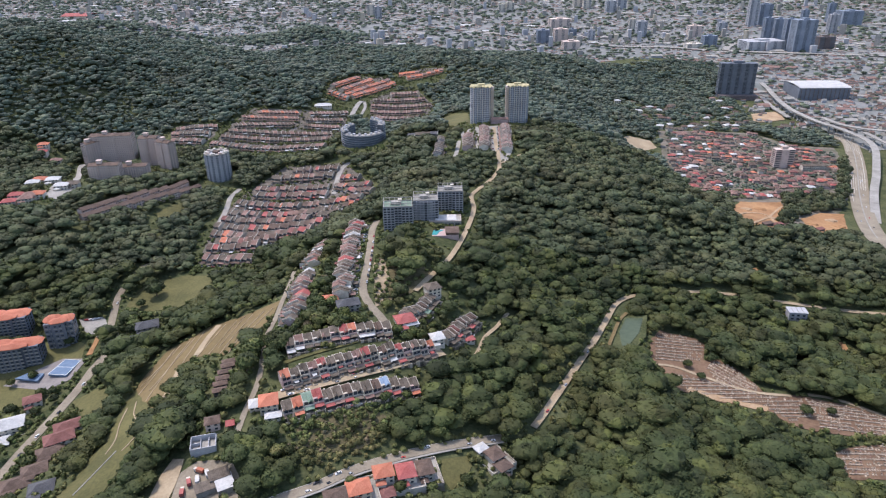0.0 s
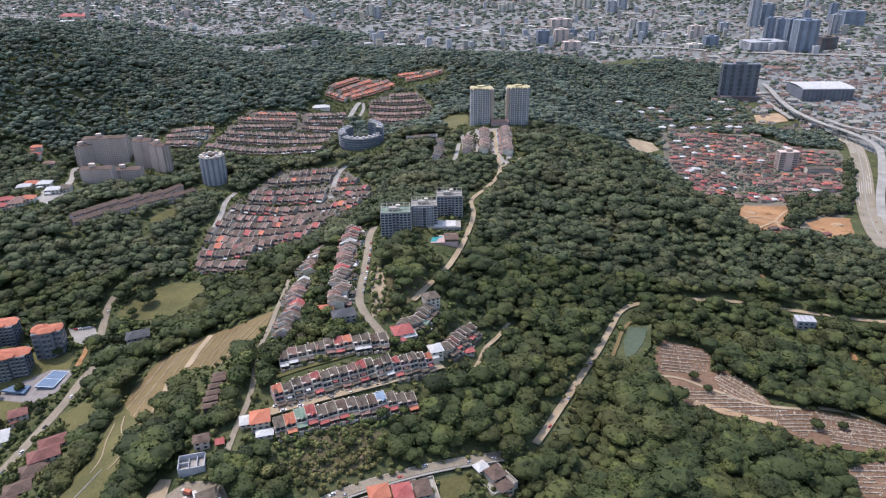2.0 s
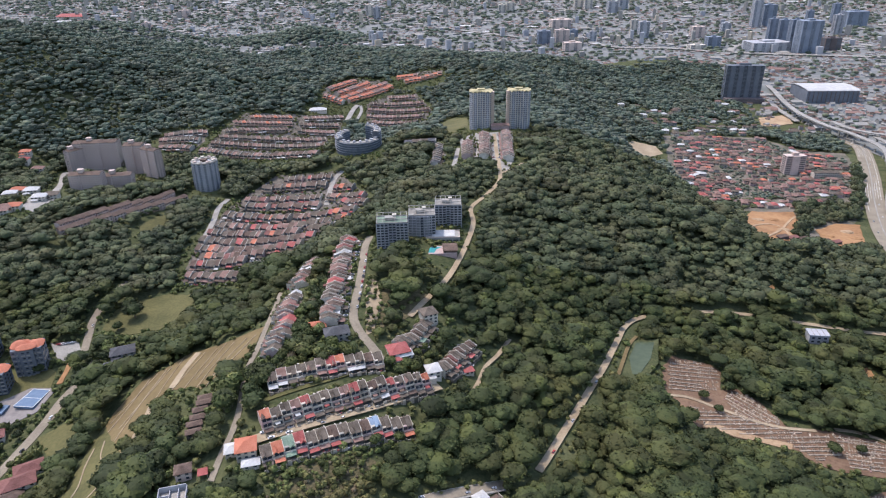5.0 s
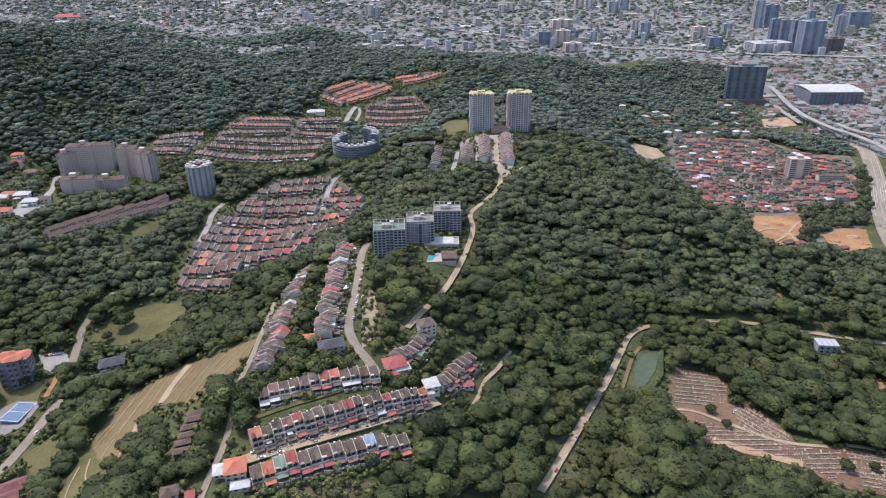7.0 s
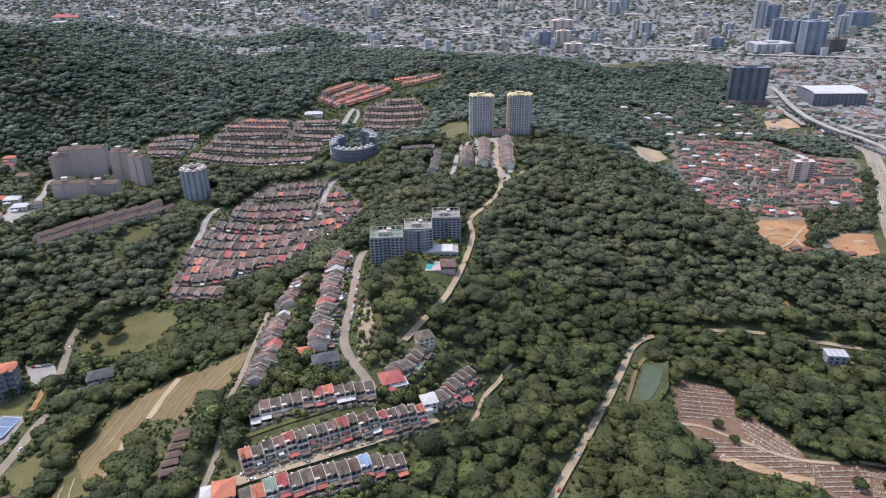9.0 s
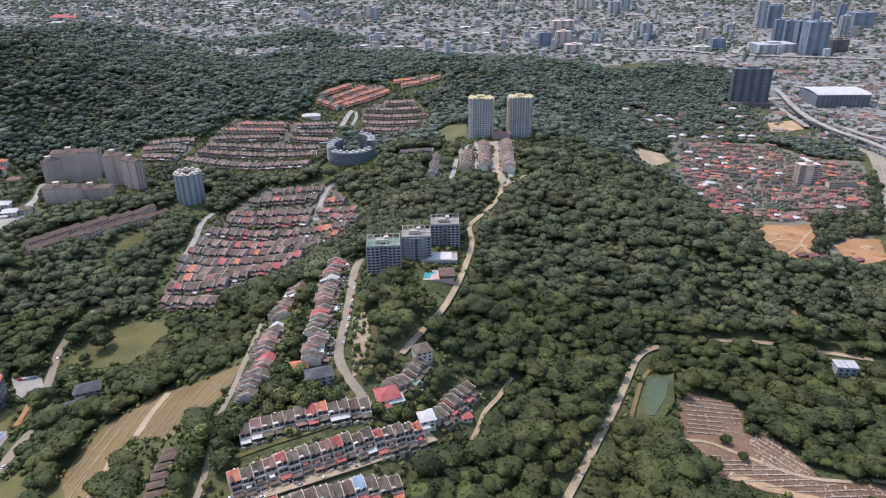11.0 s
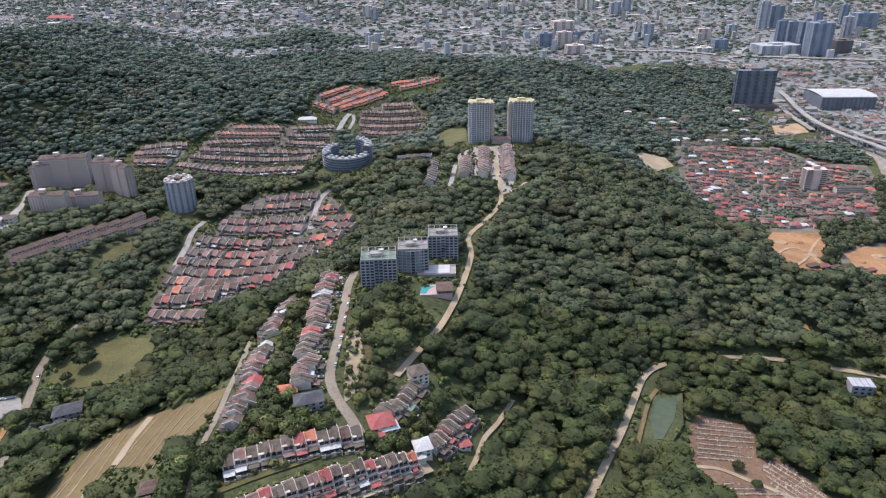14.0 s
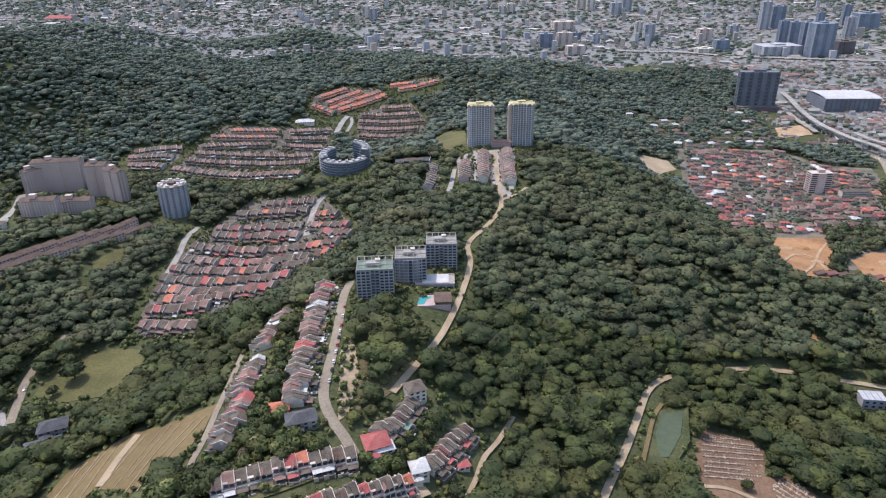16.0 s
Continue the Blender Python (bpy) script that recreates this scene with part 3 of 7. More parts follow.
for k, (x, y) in enumerate([(457, 935), (486, 950), (461, 870), (529, 881), (577, 915), (572, 887)]):
    bm = bmesh.new()
    bmesh.ops.create_uvsphere(bm, u_segments=14, v_segments=8, radius=1)
    for v in bm.verts:
        w_ = 1 + 0.3 * noise.noise(v.co * 1.7 + Vector((k * 3.0, 0, 0)))
        v.co = Vector((v.co.x * 11 * w_, v.co.y * 7 * w_, v.co.z * 2.6 * w_))
    me = bpy.data.meshes.new("earth_mound")
    bm.to_mesh(me)
    bm.free()
    me.materials.append(EARTH if k % 2 else EARTH_PALE)
    ob = new("earth_mound", me)
    ob.location = (x, y, gzf(x, y) + 0.3)
    tagged(ob, "rounded mound of dug orange earth", "earth mound", "earth mounds")
# kerb lines and footway of the lower road
LOWER = [(-117, 294), (-99, 303), (-80, 313), (-61, 326), (-33, 342), (-4, 357), (20, 368), (41, 377)]
for o in (-3.4, 3.4):
    ribbon("edge_line", LOWER, 0.25, PAINT_LINE, "white edge line of the road", lift=0.56, thick=0.05, clear=None, shift=o, category="road marking")
ribbon("footway", LOWER, 1.6, CONCRETE, "pale concrete footway with raised kerb", lift=0.66, thick=0.4, clear=None, shift=-4.7, category="pavement")

# ---------------------------------------------------------------- terrace houses
CACHE = {}


def cached(key, build, material):
    if key not in CACHE:
        g = Geo()
        build(g)
        CACHE[key] = g.mesh(key[0], material)
    return CACHE[key]


def at(x, y, z, turn):
    return Matrix.Translation((x, y, z)) @ Matrix.Rotation(turn, 4, "Z")


def roof_shell(g, bays, thick=0.28):
    """A roof over several bays side by side; each bay: x from, x to, front eave (y, z), ridge (y, z), back eave (y, z)."""
    first = len(g.v)
    for x0, x1, (fy, fz), (ry, rz), (by, bz) in bays:
        for x in (x0, x1):
            g.v += [(x, fy, fz), (x, ry, rz), (x, by, bz), (x, by, bz - thick), (x, ry, rz - thick), (x, fy, fz - thick)]
    n = 2 * len(bays)
    for k in range(n - 1):
        i, j = first + 6 * k, first + 6 * k + 6
        g.f += [(i + e, j + e, j + (e + 1) % 6, i + (e + 1) % 6) for e in range(6)]
    g.f += [tuple(first + e for e in range(6)), tuple(first + 6 * n - 1 - e for e in range(6))]


class Heap:
    """Far things of one kind, gathered into one object with a slot for each material."""

    def __init__(self):
        self.v, self.f, self.m, self.slots = [], [], [], []

    def add(self, g, material, m):
        if material not in self.slots:
            self.slots.append(material)
        i, k = len(self.v), self.slots.index(material)
        self.v += [tuple(m @ Vector(p)) for p in g.v]
        self.f += [tuple(i + a for a in f) for f in g.f]
        self.m += [k] * len(g.f)

    def link(self, name, label, category):
        me = bpy.data.meshes.new(name)
        me.from_pydata(self.v, [], self.f)
        for s in self.slots:
            me.materials.append(s)
        me.polygons.foreach_set("material_index", self.m)
        me.update()
        return tagged(new(name, me), label, category, kind="stuff")

    def house(self, name, m, label, group):
        """One far house, all in one mesh."""
        me = bpy.data.meshes.new(name)
        me.from_pydata(self.v, [], self.f)
        for s in self.slots:
            me.materials.append(s)
        me.polygons.foreach_set("material_index", self.m)
        me.update()
        ob = new(name, me)
        ob.matrix_basis = m
        return tagged(ob, label, "house", group)


SHAPES = {}
PARKED = Heap()


def park(x, y, turn, rnd):
    """A parked car, too far off to be more than a hull and a cabin."""
    m = at(x, y, gzf(x, y) + 0.75, turn)
    PARKED.add(Geo().box(-0.85, -2.1, 0.1, 0.85, 2.1, 0.85), rnd.choice([WALLS["white"], WALLS["grey"], ROOFS["dark"], ROOFS["white"], ROOFS["red"], WALLS["lilac"]]), m)
    PARKED.add(Geo().box(-0.72, -1.3, 0.85, 0.72, 0.8, 1.4), PANE, m)


def shape(key, build):
    if key not in SHAPES:
        g = Geo()
        build(g)
        SHAPES[key] = g
    return SHAPES[key]


def put(t, name, key, build, material, m=None, label=""):
    """A part with shared mesh under a thing, or the same corners dropped into a heap."""
    m = m if m is not None else Matrix()
    if isinstance(t, tuple):
        t[0].add(shape((name, *key), build), material, t[1] @ m)
    else:
        return part(name, cached((name, *key, material.name), build, material), None, t, label, m)


def terrace_house(x, y, z, turn, w=7.0, d=15.0, floors=2, roof="grey", wall="white", porch="grey", group="", detail=2, heap=None):
    """A narrow house in a row; its front looks along its own -y."""
    w = round(w, 1)
    h = 3.0 * floors
    ridge = h + 2.5
    m0 = at(x, y, z, turn)
    words = f"{wall} terrace house with {roof} roof and {porch} car porch"
    t = (heap, m0) if heap else thing("terrace_house", m0, words, "house", group)
    wm, rm, pm = WALLS[wall], ROOFS[roof], ROOFS[porch]

    def walls(g):
        g.prism([(-w / 2, -d / 2 + 1.4), (0.4, -d / 2 + 1.4), (0.4, -d / 2), (w / 2, -d / 2), (w / 2, d / 2), (-w / 2, d / 2)], -5, h)
        # gable ends up to the ridge
        for s in (-w / 2, w / 2):
            g.poly((s, -d / 2 + 0.2, h - 0.01), (s, 0.5, ridge - 0.3), (s, d / 2 - 0.2, h - 0.01))

    def slopes(g):
        # two bays: one steps back and down, as the party walls show
        roof_shell(g, ((-w / 2, 0.4, (-d / 2 + 0.6, h - 0.1), (0.5, ridge), (d / 2 + 0.3, h - 0.2)), (0.4, w / 2, (-d / 2 - 0.9, h - 0.1), (0.5, ridge + 0.35), (d / 2 + 0.3, h - 0.15))))

    def party(g):
        # a thin parapet over the roof, with a short step at the ridge
        g.slab((-0.17, -0.6, ridge + 0.35), (-0.17, -d / 2 - 1.1, h + 0.2), (0.17, -d / 2 - 1.1, h + 0.2), (0.17, -0.6, ridge + 0.35), 0.9)
        g.slab((0.17, 1.6, ridge + 0.25), (0.17, d / 2 + 0.4, h + 0.25), (-0.17, d / 2 + 0.4, h + 0.25), (-0.17, 1.6, ridge + 0.25), 0.9)
        g.box(-0.2, -0.6, h, 0.2, 1.6, ridge + 0.8)
        g.box(-0.2, -d / 2 - 1.4, h - 1.2, 0.2, -d / 2 + 0.6, h + 0.7)

    put(t, "wall", (w, d, floors), walls, wm)
    put(t, "roof", (w, d, floors), slopes, rm)
    put(t, "party_wall", (d, floors), party, WALLS["white"], Matrix.Translation((w / 2, 0, 0)), "white stepped party wall")
    if detail < 1:
        put(t, "porch_roof", (w, d, 0), lambda g: g.slab((-w / 2 + 0.5, -d / 2 + 0.5, 3.0), (-w / 2 + 0.5, -d / 2 - 4.0, 2.6), (w / 2 - 0.5, -d / 2 - 4.0, 2.6), (w / 2 - 0.5, -d / 2 + 0.5, 3.0), 0.3), pm, None, f"{porch} car porch roof")
        put(t, "window", (w, 0), lambda g: g.box(-w * 0.36, -0.2, -0.7, w * 0.36, 0.05, 0.7), PANE, Matrix.Translation((0, -d / 2, h - 1.5)))
        return t
    put(t, "porch_roof", (w, d), lambda g: g.slab((-w / 2 + 0.25, -d / 2 + 1.5, 3.1), (-w / 2 + 0.25, -d / 2 - 4.4, 2.65), (w / 2 - 0.25, -d / 2 - 4.4, 2.65), (w / 2 - 0.25, -d / 2 + 1.5, 3.1), 0.3), pm, None, f"{porch} car porch roof")
    put(t, "forecourt", (w, d), lambda g: g.box(-w / 2 + 0.05, -d / 2 - 6.0, -4, w / 2 - 0.05, -d / 2 + 1.5, 0.12), YARD, None, "mottled paved forecourt")
    put(t, "side_wall", (d,), lambda g: g.box(-0.12, -d / 2 - 6.0, -4, 0.12, -d / 2, 1.7), WALLS["white"], Matrix.Translation((w / 2, 0, 0)), "low white forecourt wall")
    for k in range(1, floors):
        for px, py, ww in ((-w / 4 - 0.05, -d / 2 + 1.4, 1.2), (w / 4 + 0.1, -d / 2, 1.3)):
            put(t, "window", (ww,), lambda g: g.box(-ww, -0.1, -0.75, ww, 0.03, 0.75), PANE, Matrix.Translation((px, py, 3.0 * k + 1.55)), "dark glazed window")
        if detail > 1:
            put(t, "balcony", (w,), lambda g: (g.box(-w / 4 + 0.2, -0.9, -0.12, w / 4 - 0.2, 0.05, 0.12), g.box(-w / 4 + 0.2, -0.9, 0.12, w / 4 - 0.2, -0.75, 0.85)), wm, Matrix.Translation((w / 4 + 0.05, -d / 2, 3.0 * k + 0.25)))
    # dark panel on the solid wall, put there as the porch's shade
    put(t, "porch_opening", (w,), lambda g: g.box(-w / 2 + 0.5, -0.1, 0.1, w / 2 - 0.5, 0.05, 2.45), PANE, Matrix.Translation((0, -d / 2 - 0.02, 0)), "dark panel standing for the shade in the porch")
    if detail > 1:
        for s in (-1, 1):
            put(t, "porch_post", (1,), lambda g: g.box(-0.15, -0.15, -2, 0.15, 0.15, 2.65), WALLS["white"], Matrix.Translation((s * (w / 2 - 0.5), -d / 2 - 4.1, 0)))
    return t


def row_of_houses(line, front, width=7.2, gap_after=(), roofs="grey", walls="white", porches="grey", floors=2, depth=15.0, group="terrace row", detail=2, mixed=0, seat=0.0, heap=None, loose=0.0):
    """Houses side by side along a line; front is +1 if they face to the right of the line's run, -1 to its left."""
    pts = [Vector((*p, 0)) for p in line]
    lens = [(b - a).length for a, b in zip(pts, pts[1:])]
    total = sum(lens)
    n = max(1, round(total / width))
    rnd = random.Random(int(abs(pts[0].x * 7 + pts[0].y * 3)))
    made = []
    cuts = [k + rnd.uniform(-0.3, 0.3) * (loose > 0) for k in range(1, n)]
    cuts = [0.0] + [c * total / n for c in cuts] + [total]
    for k in range(n):
        s, wide = 0.5 * (cuts[k] + cuts[k + 1]), round((cuts[k + 1] - cuts[k]) * 2) / 2 - 0.02 if loose else total / n - 0.02
        if loose and rnd.random() < 0.07:
            continue
        i = 0
        while i < len(lens) - 1 and s > lens[i]:
            s -= lens[i]
            i += 1
        a, b = pts[i], pts[i + 1]
        d = (b - a).normalized()
        p = a + d * s
        turn = math.atan2(d.y, d.x) + (0 if front > 0 else math.pi)
        fx, fy = math.sin(turn), -math.cos(turn)
        z = 0.5 * (gzf(p.x, p.y) + gzf(p.x + fx * depth * 0.55, p.y + fy * depth * 0.55)) + 0.3 + seat
        if rnd.random() < 0.6:
            park(p.x + fx * (depth * 0.5 + 5.2), p.y + fy * (depth * 0.5 + 5.2), turn + rnd.choice((0, math.pi / 2)), rnd)
        roof = roofs[k % len(roofs)] if isinstance(roofs, (list, tuple)) else roofs
        wall = walls[k % len(walls)] if isinstance(walls, (list, tuple)) else walls
        porch = porches[k % len(porches)] if isinstance(porches, (list, tuple)) else porches
        if mixed:
            roof = rnd.choices(roofs, k=1)[0] if isinstance(roofs, (list, tuple)) else roof
            wall = rnd.choice(walls) if isinstance(walls, (list, tuple)) else wall
            porch = rnd.choice(porches) if isinstance(porches, (list, tuple)) else porch
        o = rnd.uniform(-0.9, 0.9) * (1 + 2.2 * loose)
        turn += rnd.uniform(-0.09, 0.09) * loose
        deep = depth + rnd.choice((-2, -1, 0, 1, 2)) * (loose > 0)
        if detail > 1:
            made.append(town_house(p.x + fx * o * 1.9, p.y + fy * o * 1.9, z - 0.6 + rnd.uniform(-1.1, 1.1), turn + rnd.uniform(-0.03, 0.03), total / n - 0.02, depth, floors, roof, wall, porch, group, rnd))
            continue
        made.append(terrace_house(p.x + fx * o, p.y + fy * o, z + rnd.uniform(-0.5, 0.5) * (1 + loose), turn, wide, deep, floors, roof, wall, porch, group, detail, heap))
        if loose and rnd.random() < 0.55:
            extra = rnd.choice(("grey", "brown", "rose", "white", "maroon"))
            ew, ed = rnd.choice((3.0, 4.0, 5.0)), rnd.choice((2.5, 3.5))
            put(made[-1], "back_lean_to", (ew, ed), lambda g: (g.box(-ew / 2, 0, -4, ew / 2, ed, 2.6), g.slab((-ew / 2 - 0.2, 0, 3.3), (-ew / 2 - 0.2, ed + 0.3, 2.6), (ew / 2 + 0.2, ed + 0.3, 2.6), (ew / 2 + 0.2, 0, 3.3), 0.2)), ROOFS[extra], Matrix.Translation((rnd.uniform(-1, 1), deep / 2, 0)), f"{extra} lean-to at the back")
    clear_line([(p.x, p.y - 4) for p in pts], depth / 2 + 6, depth / 2 - 1)
    clear_line([(p.x, p.y - 10) for p in pts], depth / 2 + 4)
    return made


def town_house(x, y, z, turn, w, d, floors, roof, wall, porch, group, rnd):
    """A tall narrow house that steps back floor by floor behind white-edged terraces; front along its own -y."""
    w = round(w, 1)
    h = 3.0 * floors
    t = thing("terrace_house", at(x, y, z, turn), f"{wall} stepped terrace house with {roof} roof and {porch} awning", "house", group)
    wm, rm, pm = WALLS[wall], ROOFS[roof], ROOFS[porch]
    back = rnd.choice((1.6, 2.1, 2.6))
    steps = [(-d / 2 - 3.0 + back * k, 3.0 * k, 3.0 * k + 3.0) for k in range(floors)]
    ridge = h + rnd.choice((1.9, 2.3, 2.8))

    def body(g):
        for k, (y0, z0, z1) in enumerate(steps):
            g.box(-w / 2, y0, z0 - (6 if k == 0 else 0), w / 2, d / 2 - 0.001 * k, z1)

    def slopes(g):
        y0 = steps[-1][0]
        roof_shell(g, ((-w / 2, -0.3, (y0 + 1.6, h), (0.8, ridge), (d / 2 + 0.4, h - 0.4)), (-0.3, w / 2, (y0 - 0.7, h - 0.1), (0.8, ridge + 0.5), (d / 2 + 0.4, h - 0.35))))

    def fin(g):
        for k, (y0, z0, z1) in enumerate(steps):
            g.box(-0.2, y0 - 0.5, z0 - (5 if k == 0 else 0), 0.2, d / 2 + 0.4, z1 + 0.5)
        g.slab((-0.16, 0.8, ridge + 0.75), (-0.16, steps[-1][0] - 0.8, h + 0.25), (0.16, steps[-1][0] - 0.8, h + 0.25), (0.16, 0.8, ridge + 0.75), 0.9)
        g.slab((0.16, 0.8, ridge + 0.75), (0.16, d / 2 + 0.5, h), (-0.16, d / 2 + 0.5, h), (-0.16, 0.8, ridge + 0.75), 0.9)

    put(t, "wall", (w, d, floors, back, "t"), body, wm)
    put(t, "roof", (w, d, floors, back, ridge, "t"), slopes, rm)
    put(t, "party_wall", (d, floors, back, ridge, "t"), fin, WALLS[rnd.choice(("white", "white", "cream"))], Matrix.Translation((w / 2, 0, 0)), "pale stepped party wall")
    for k, (y0, z0, z1) in enumerate(steps):
        ww = w * (0.43 if k == 0 else 0.39)
        # upper floors get windows; the ground floor panel paints the porch's shade
        opening = put(t, "window" if k else "porch_opening", (round(ww, 2), k, "t"), lambda g: g.box(-ww, -0.08, -1.15, ww, 0.05, 1.2), PANE, Matrix.Translation((0.1 if k else 0, y0, z0 + 1.35)), "wide dark glazed panel, in the porch standing for shade")
        if k:
            put(t, "terrace_rail", (w, wall, "t"), lambda g: g.box(-w / 2 + 0.25, -0.12, 0, w / 2 - 0.25, 0.12, 0.95), WALLS[rnd.choice(("white", "cream", "grey", "pink", wall, wall))], Matrix.Translation((0, steps[k - 1][0] + 0.2, z0)), "solid terrace rail")
            put(opening, "mullion", ("t",), lambda g: g.box(-0.12, -0.16, -1.15, 0.12, 0.0, 1.2), WALLS["white"])
    put(t, "awning", (w, "t"), lambda g: g.slab((-w / 2 + 0.3, 0.2, 3.0), (-w / 2 + 0.3, -3.4, 2.5), (w / 2 - 0.3, -3.4, 2.5), (w / 2 - 0.3, 0.2, 3.0), 0.22), pm, Matrix.Translation((0, steps[0][0], 0)), f"{porch} porch awning")
    put(t, "forecourt", (w, "t"), lambda g: g.box(-w / 2 + 0.2, -5.2, -5, w / 2 - 0.2, 0, 0.1), YARD, Matrix.Translation((0, steps[0][0], 0)), "mottled paved forecourt")
    put(t, "gate_wall", (w, "t"), lambda g: (g.box(-w / 2 + 0.2, -5.35, -5, -0.6, -5.1, 1.3), g.box(w / 2 - 0.9, -5.35, -5, w / 2 - 0.2, -5.1, 1.3)), WALLS["cream"], Matrix.Translation((0, steps[0][0], 0)), "low cream gate wall")
    if rnd.random() < 0.6:
        gw, side, y0 = w * 0.24, rnd.choice((-1, 1)), steps[-1][0]
        dormer = rm if rnd.random() < 0.6 else ROOFS[rnd.choice(("brown", "rose", "grey"))]
        put(t, "front_gable", (w, floors, back, "t"), lambda g: roof_shell(g, ((y0 - 1.4, 0.6, (-gw, h - 0.2), (0.0, h + 1.7), (gw, h - 0.2)),)), dormer, Matrix.Translation((side * w * 0.24, 0, 0)) @ Matrix(((0, 1, 0, 0), (1, 0, 0, 0), (0, 0, 1, 0), (0, 0, 0, 1))), "small gabled roof over the front bay")
    if floors > 2 and rnd.random() < 0.5:
        put(t, "terrace_roof", (w, back, "t"), lambda g: g.slab((-w * 0.3, 0.2, 2.6), (-w * 0.3, -back - 0.3, 2.2), (w * 0.2, -back - 0.3, 2.2), (w * 0.2, 0.2, 2.6), 0.15), ROOFS[rnd.choice(("white", "grey", "red", "rose", "brown"))], Matrix.Translation((0, steps[1][0], 3.0)), "light sheet roof over the terrace")
    if rnd.random() < 0.4:
        put(t, "water_tank", ("t",), lambda g: g.prism([(0.7 * math.cos(a), 0.7 * math.sin(a)) for a in np.linspace(0, 2 * math.pi, 8, endpoint=False)], 0, 1.3), WALLS["white"], Matrix.Translation((rnd.uniform(-1.5, 1.5), d / 2 - 2, h + 0.6)), "white water tank")
    if rnd.random() < 0.45:
        put(t, "rear_extension", (w, "t"), lambda g: g.box(-w / 2 + 0.3, 0, -4, w / 2 - 0.3, 3.0, 3.4), rm if rnd.random() < 0.5 else wm, Matrix.Translation((0, d / 2, 0)))
    return t


G, B, O, R, N, S = "grey", "brown", "orange", "red", "green", "rose"
W_, C_, K_, E_ = "white", "cream", "pink", "grey"
# the three rows stepped up the near slope
row_of_houses([(-112, 369), (-22, 409)], 1, 6.9, roofs=[G, O, N, R, G, G, B, G, G, B, "blue", G, G], walls=[W_, C_, E_, K_, E_, W_, C_, E_, W_, K_], porches=[G, O, N, R, R, S, R, G, S, G, R, R], floors=2, depth=10, group="lower terrace row")
row_of_houses([(-117, 393), (-10, 449)], 1, 6.9, roofs=["orange", G, G, S, R, G, G, G, S, R, G, B, G, R, G, G, G], walls=[K_, E_, E_, K_, W_, E_, W_, E_, K_, C_, C_, W_, E_, E_], porches=[B, G, G, G, R, G, G, S, G, R, G, G, W_, R, G], floors=3, depth=10, group="middle terrace row")
row_of_houses([(-122, 434), (-44, 462)], 1, 6.9, roofs=[G, S, G, G, G, G, R, O, G, G, B, G], walls=[W_, E_, C_, W_, E_, K_, W_, K_], porches=[W_, W_, G, G, G, S, R, G], floors=2, depth=10, group="upper terrace row")

# rows running up the spur, beside the two lanes
row_of_houses([(-125, 466), (-124, 487), (-124, 525), (-126, 563)], -1, 7.0, roofs=[G, B, "maroon", S, B, G, S, B, "maroon", R, W_], walls=[W_, C_, K_, W_], porches=[G, B, S, G], floors=2, depth=12, group="lane terrace", detail=1, mixed=1, loose=1.0)
row_of_houses([(-126, 581), (-126, 603), (-122, 642)], -1, 7.0, roofs=[G, B, "maroon", S, B, G, S, B, "maroon", R, W_], walls=[W_, C_], porches=[G, S, W_], floors=2, depth=12, group="lane terrace", detail=1, mixed=1, loose=1.0)
row_of_houses([(-87, 498), (-88, 518), (-89, 554), (-91, 605), (-92, 672)], 1, 7.0, roofs=[G, B, S, B, G, S, "maroon", B, G, R, G, W_], walls=[W_, C_, E_, W_], porches=[G, B, S, W_], floors=2, depth=13, group="spur terrace", detail=1, mixed=1, loose=1.0)
row_of_houses([(-30, 476), (-21, 491), (-11, 512), (-4, 525)], 1, 8.0, roofs=[G, G, B, G, G], walls=[W_, E_, C_], porches=[G, G, N], depth=12, floors=2, group="ridge houses", detail=1, loose=1.0)
row_of_houses([(-1, 462), (6, 472), (14, 485), (22, 500)], 1, 6.4, roofs=[G, B, "maroon", G, B], walls=[W_, E_, C_], porches=[G, B, R], depth=11, floors=2, group="ridge houses", detail=1, loose=0.4)

# the large middle estate
MIX = [G, B, G, B, B, S, G, B, S, B, B, S, G, R, G, B, S, "maroon", B, G, B, S, O]
patch("estate_ground", [(-240, 983), (-145, 973), (-95, 874), (-105, 815), (-148, 719), (-214, 699), (-206, 658), (-277, 678), (-283, 720), (-288, 760), (-290, 835), (-284, 885), (-270, 924)], YARD, "paved lanes and back yards of the middle estate", lift=0.35, hard=False)
patch("estate_ground", [(-365, 1303), (-287, 1350), (-271, 1354), (-192, 1390), (-192, 1334), (-180, 1071), (-196, 1038), (-390, 1091), (-387, 1165), (-376, 1259)], YARD, "paved lanes and yards of the upper estate", lift=0.35, hard=False)
patch("estate_ground", [(-115, 1520), (-51, 1533), (-15, 1439), (-32, 1316), (-145, 1353), (-154, 1458)], YARD, "paved lanes and yards of the upper estate", lift=0.35, hard=False)
patch("estate_ground", [(-248, 1468), (-240, 1518), (-199, 1628), (-120, 1610), (-104, 1566), (-189, 1449), (-208, 1429)], YARD, "paved lanes and yards of the orange-roofed estate", lift=0.35, hard=False)
patch("estate_ground", [(-102, 1622), (-46, 1640), (9, 1619), (7, 1599), (-76, 1590)], YARD, "paved lanes and yards of the orange-roofed estate", lift=0.35, hard=False)
patch("estate_ground", [(-464, 1118), (-476, 1163), (-467, 1182), (-404, 1202), (-398, 1151), (-404, 1112)], YARD, "paved lanes and yards of the upper estate", lift=0.35, hard=False)
patch("hilltop_ground", [(31, 1036), (55, 1072), (82, 1071), (115, 1079), (104, 936), (88, 877), (78, 898), (71, 935), (32, 937)], CONCRETE, "pale paved ground of the hilltop houses", lift=0.35, hard=False)
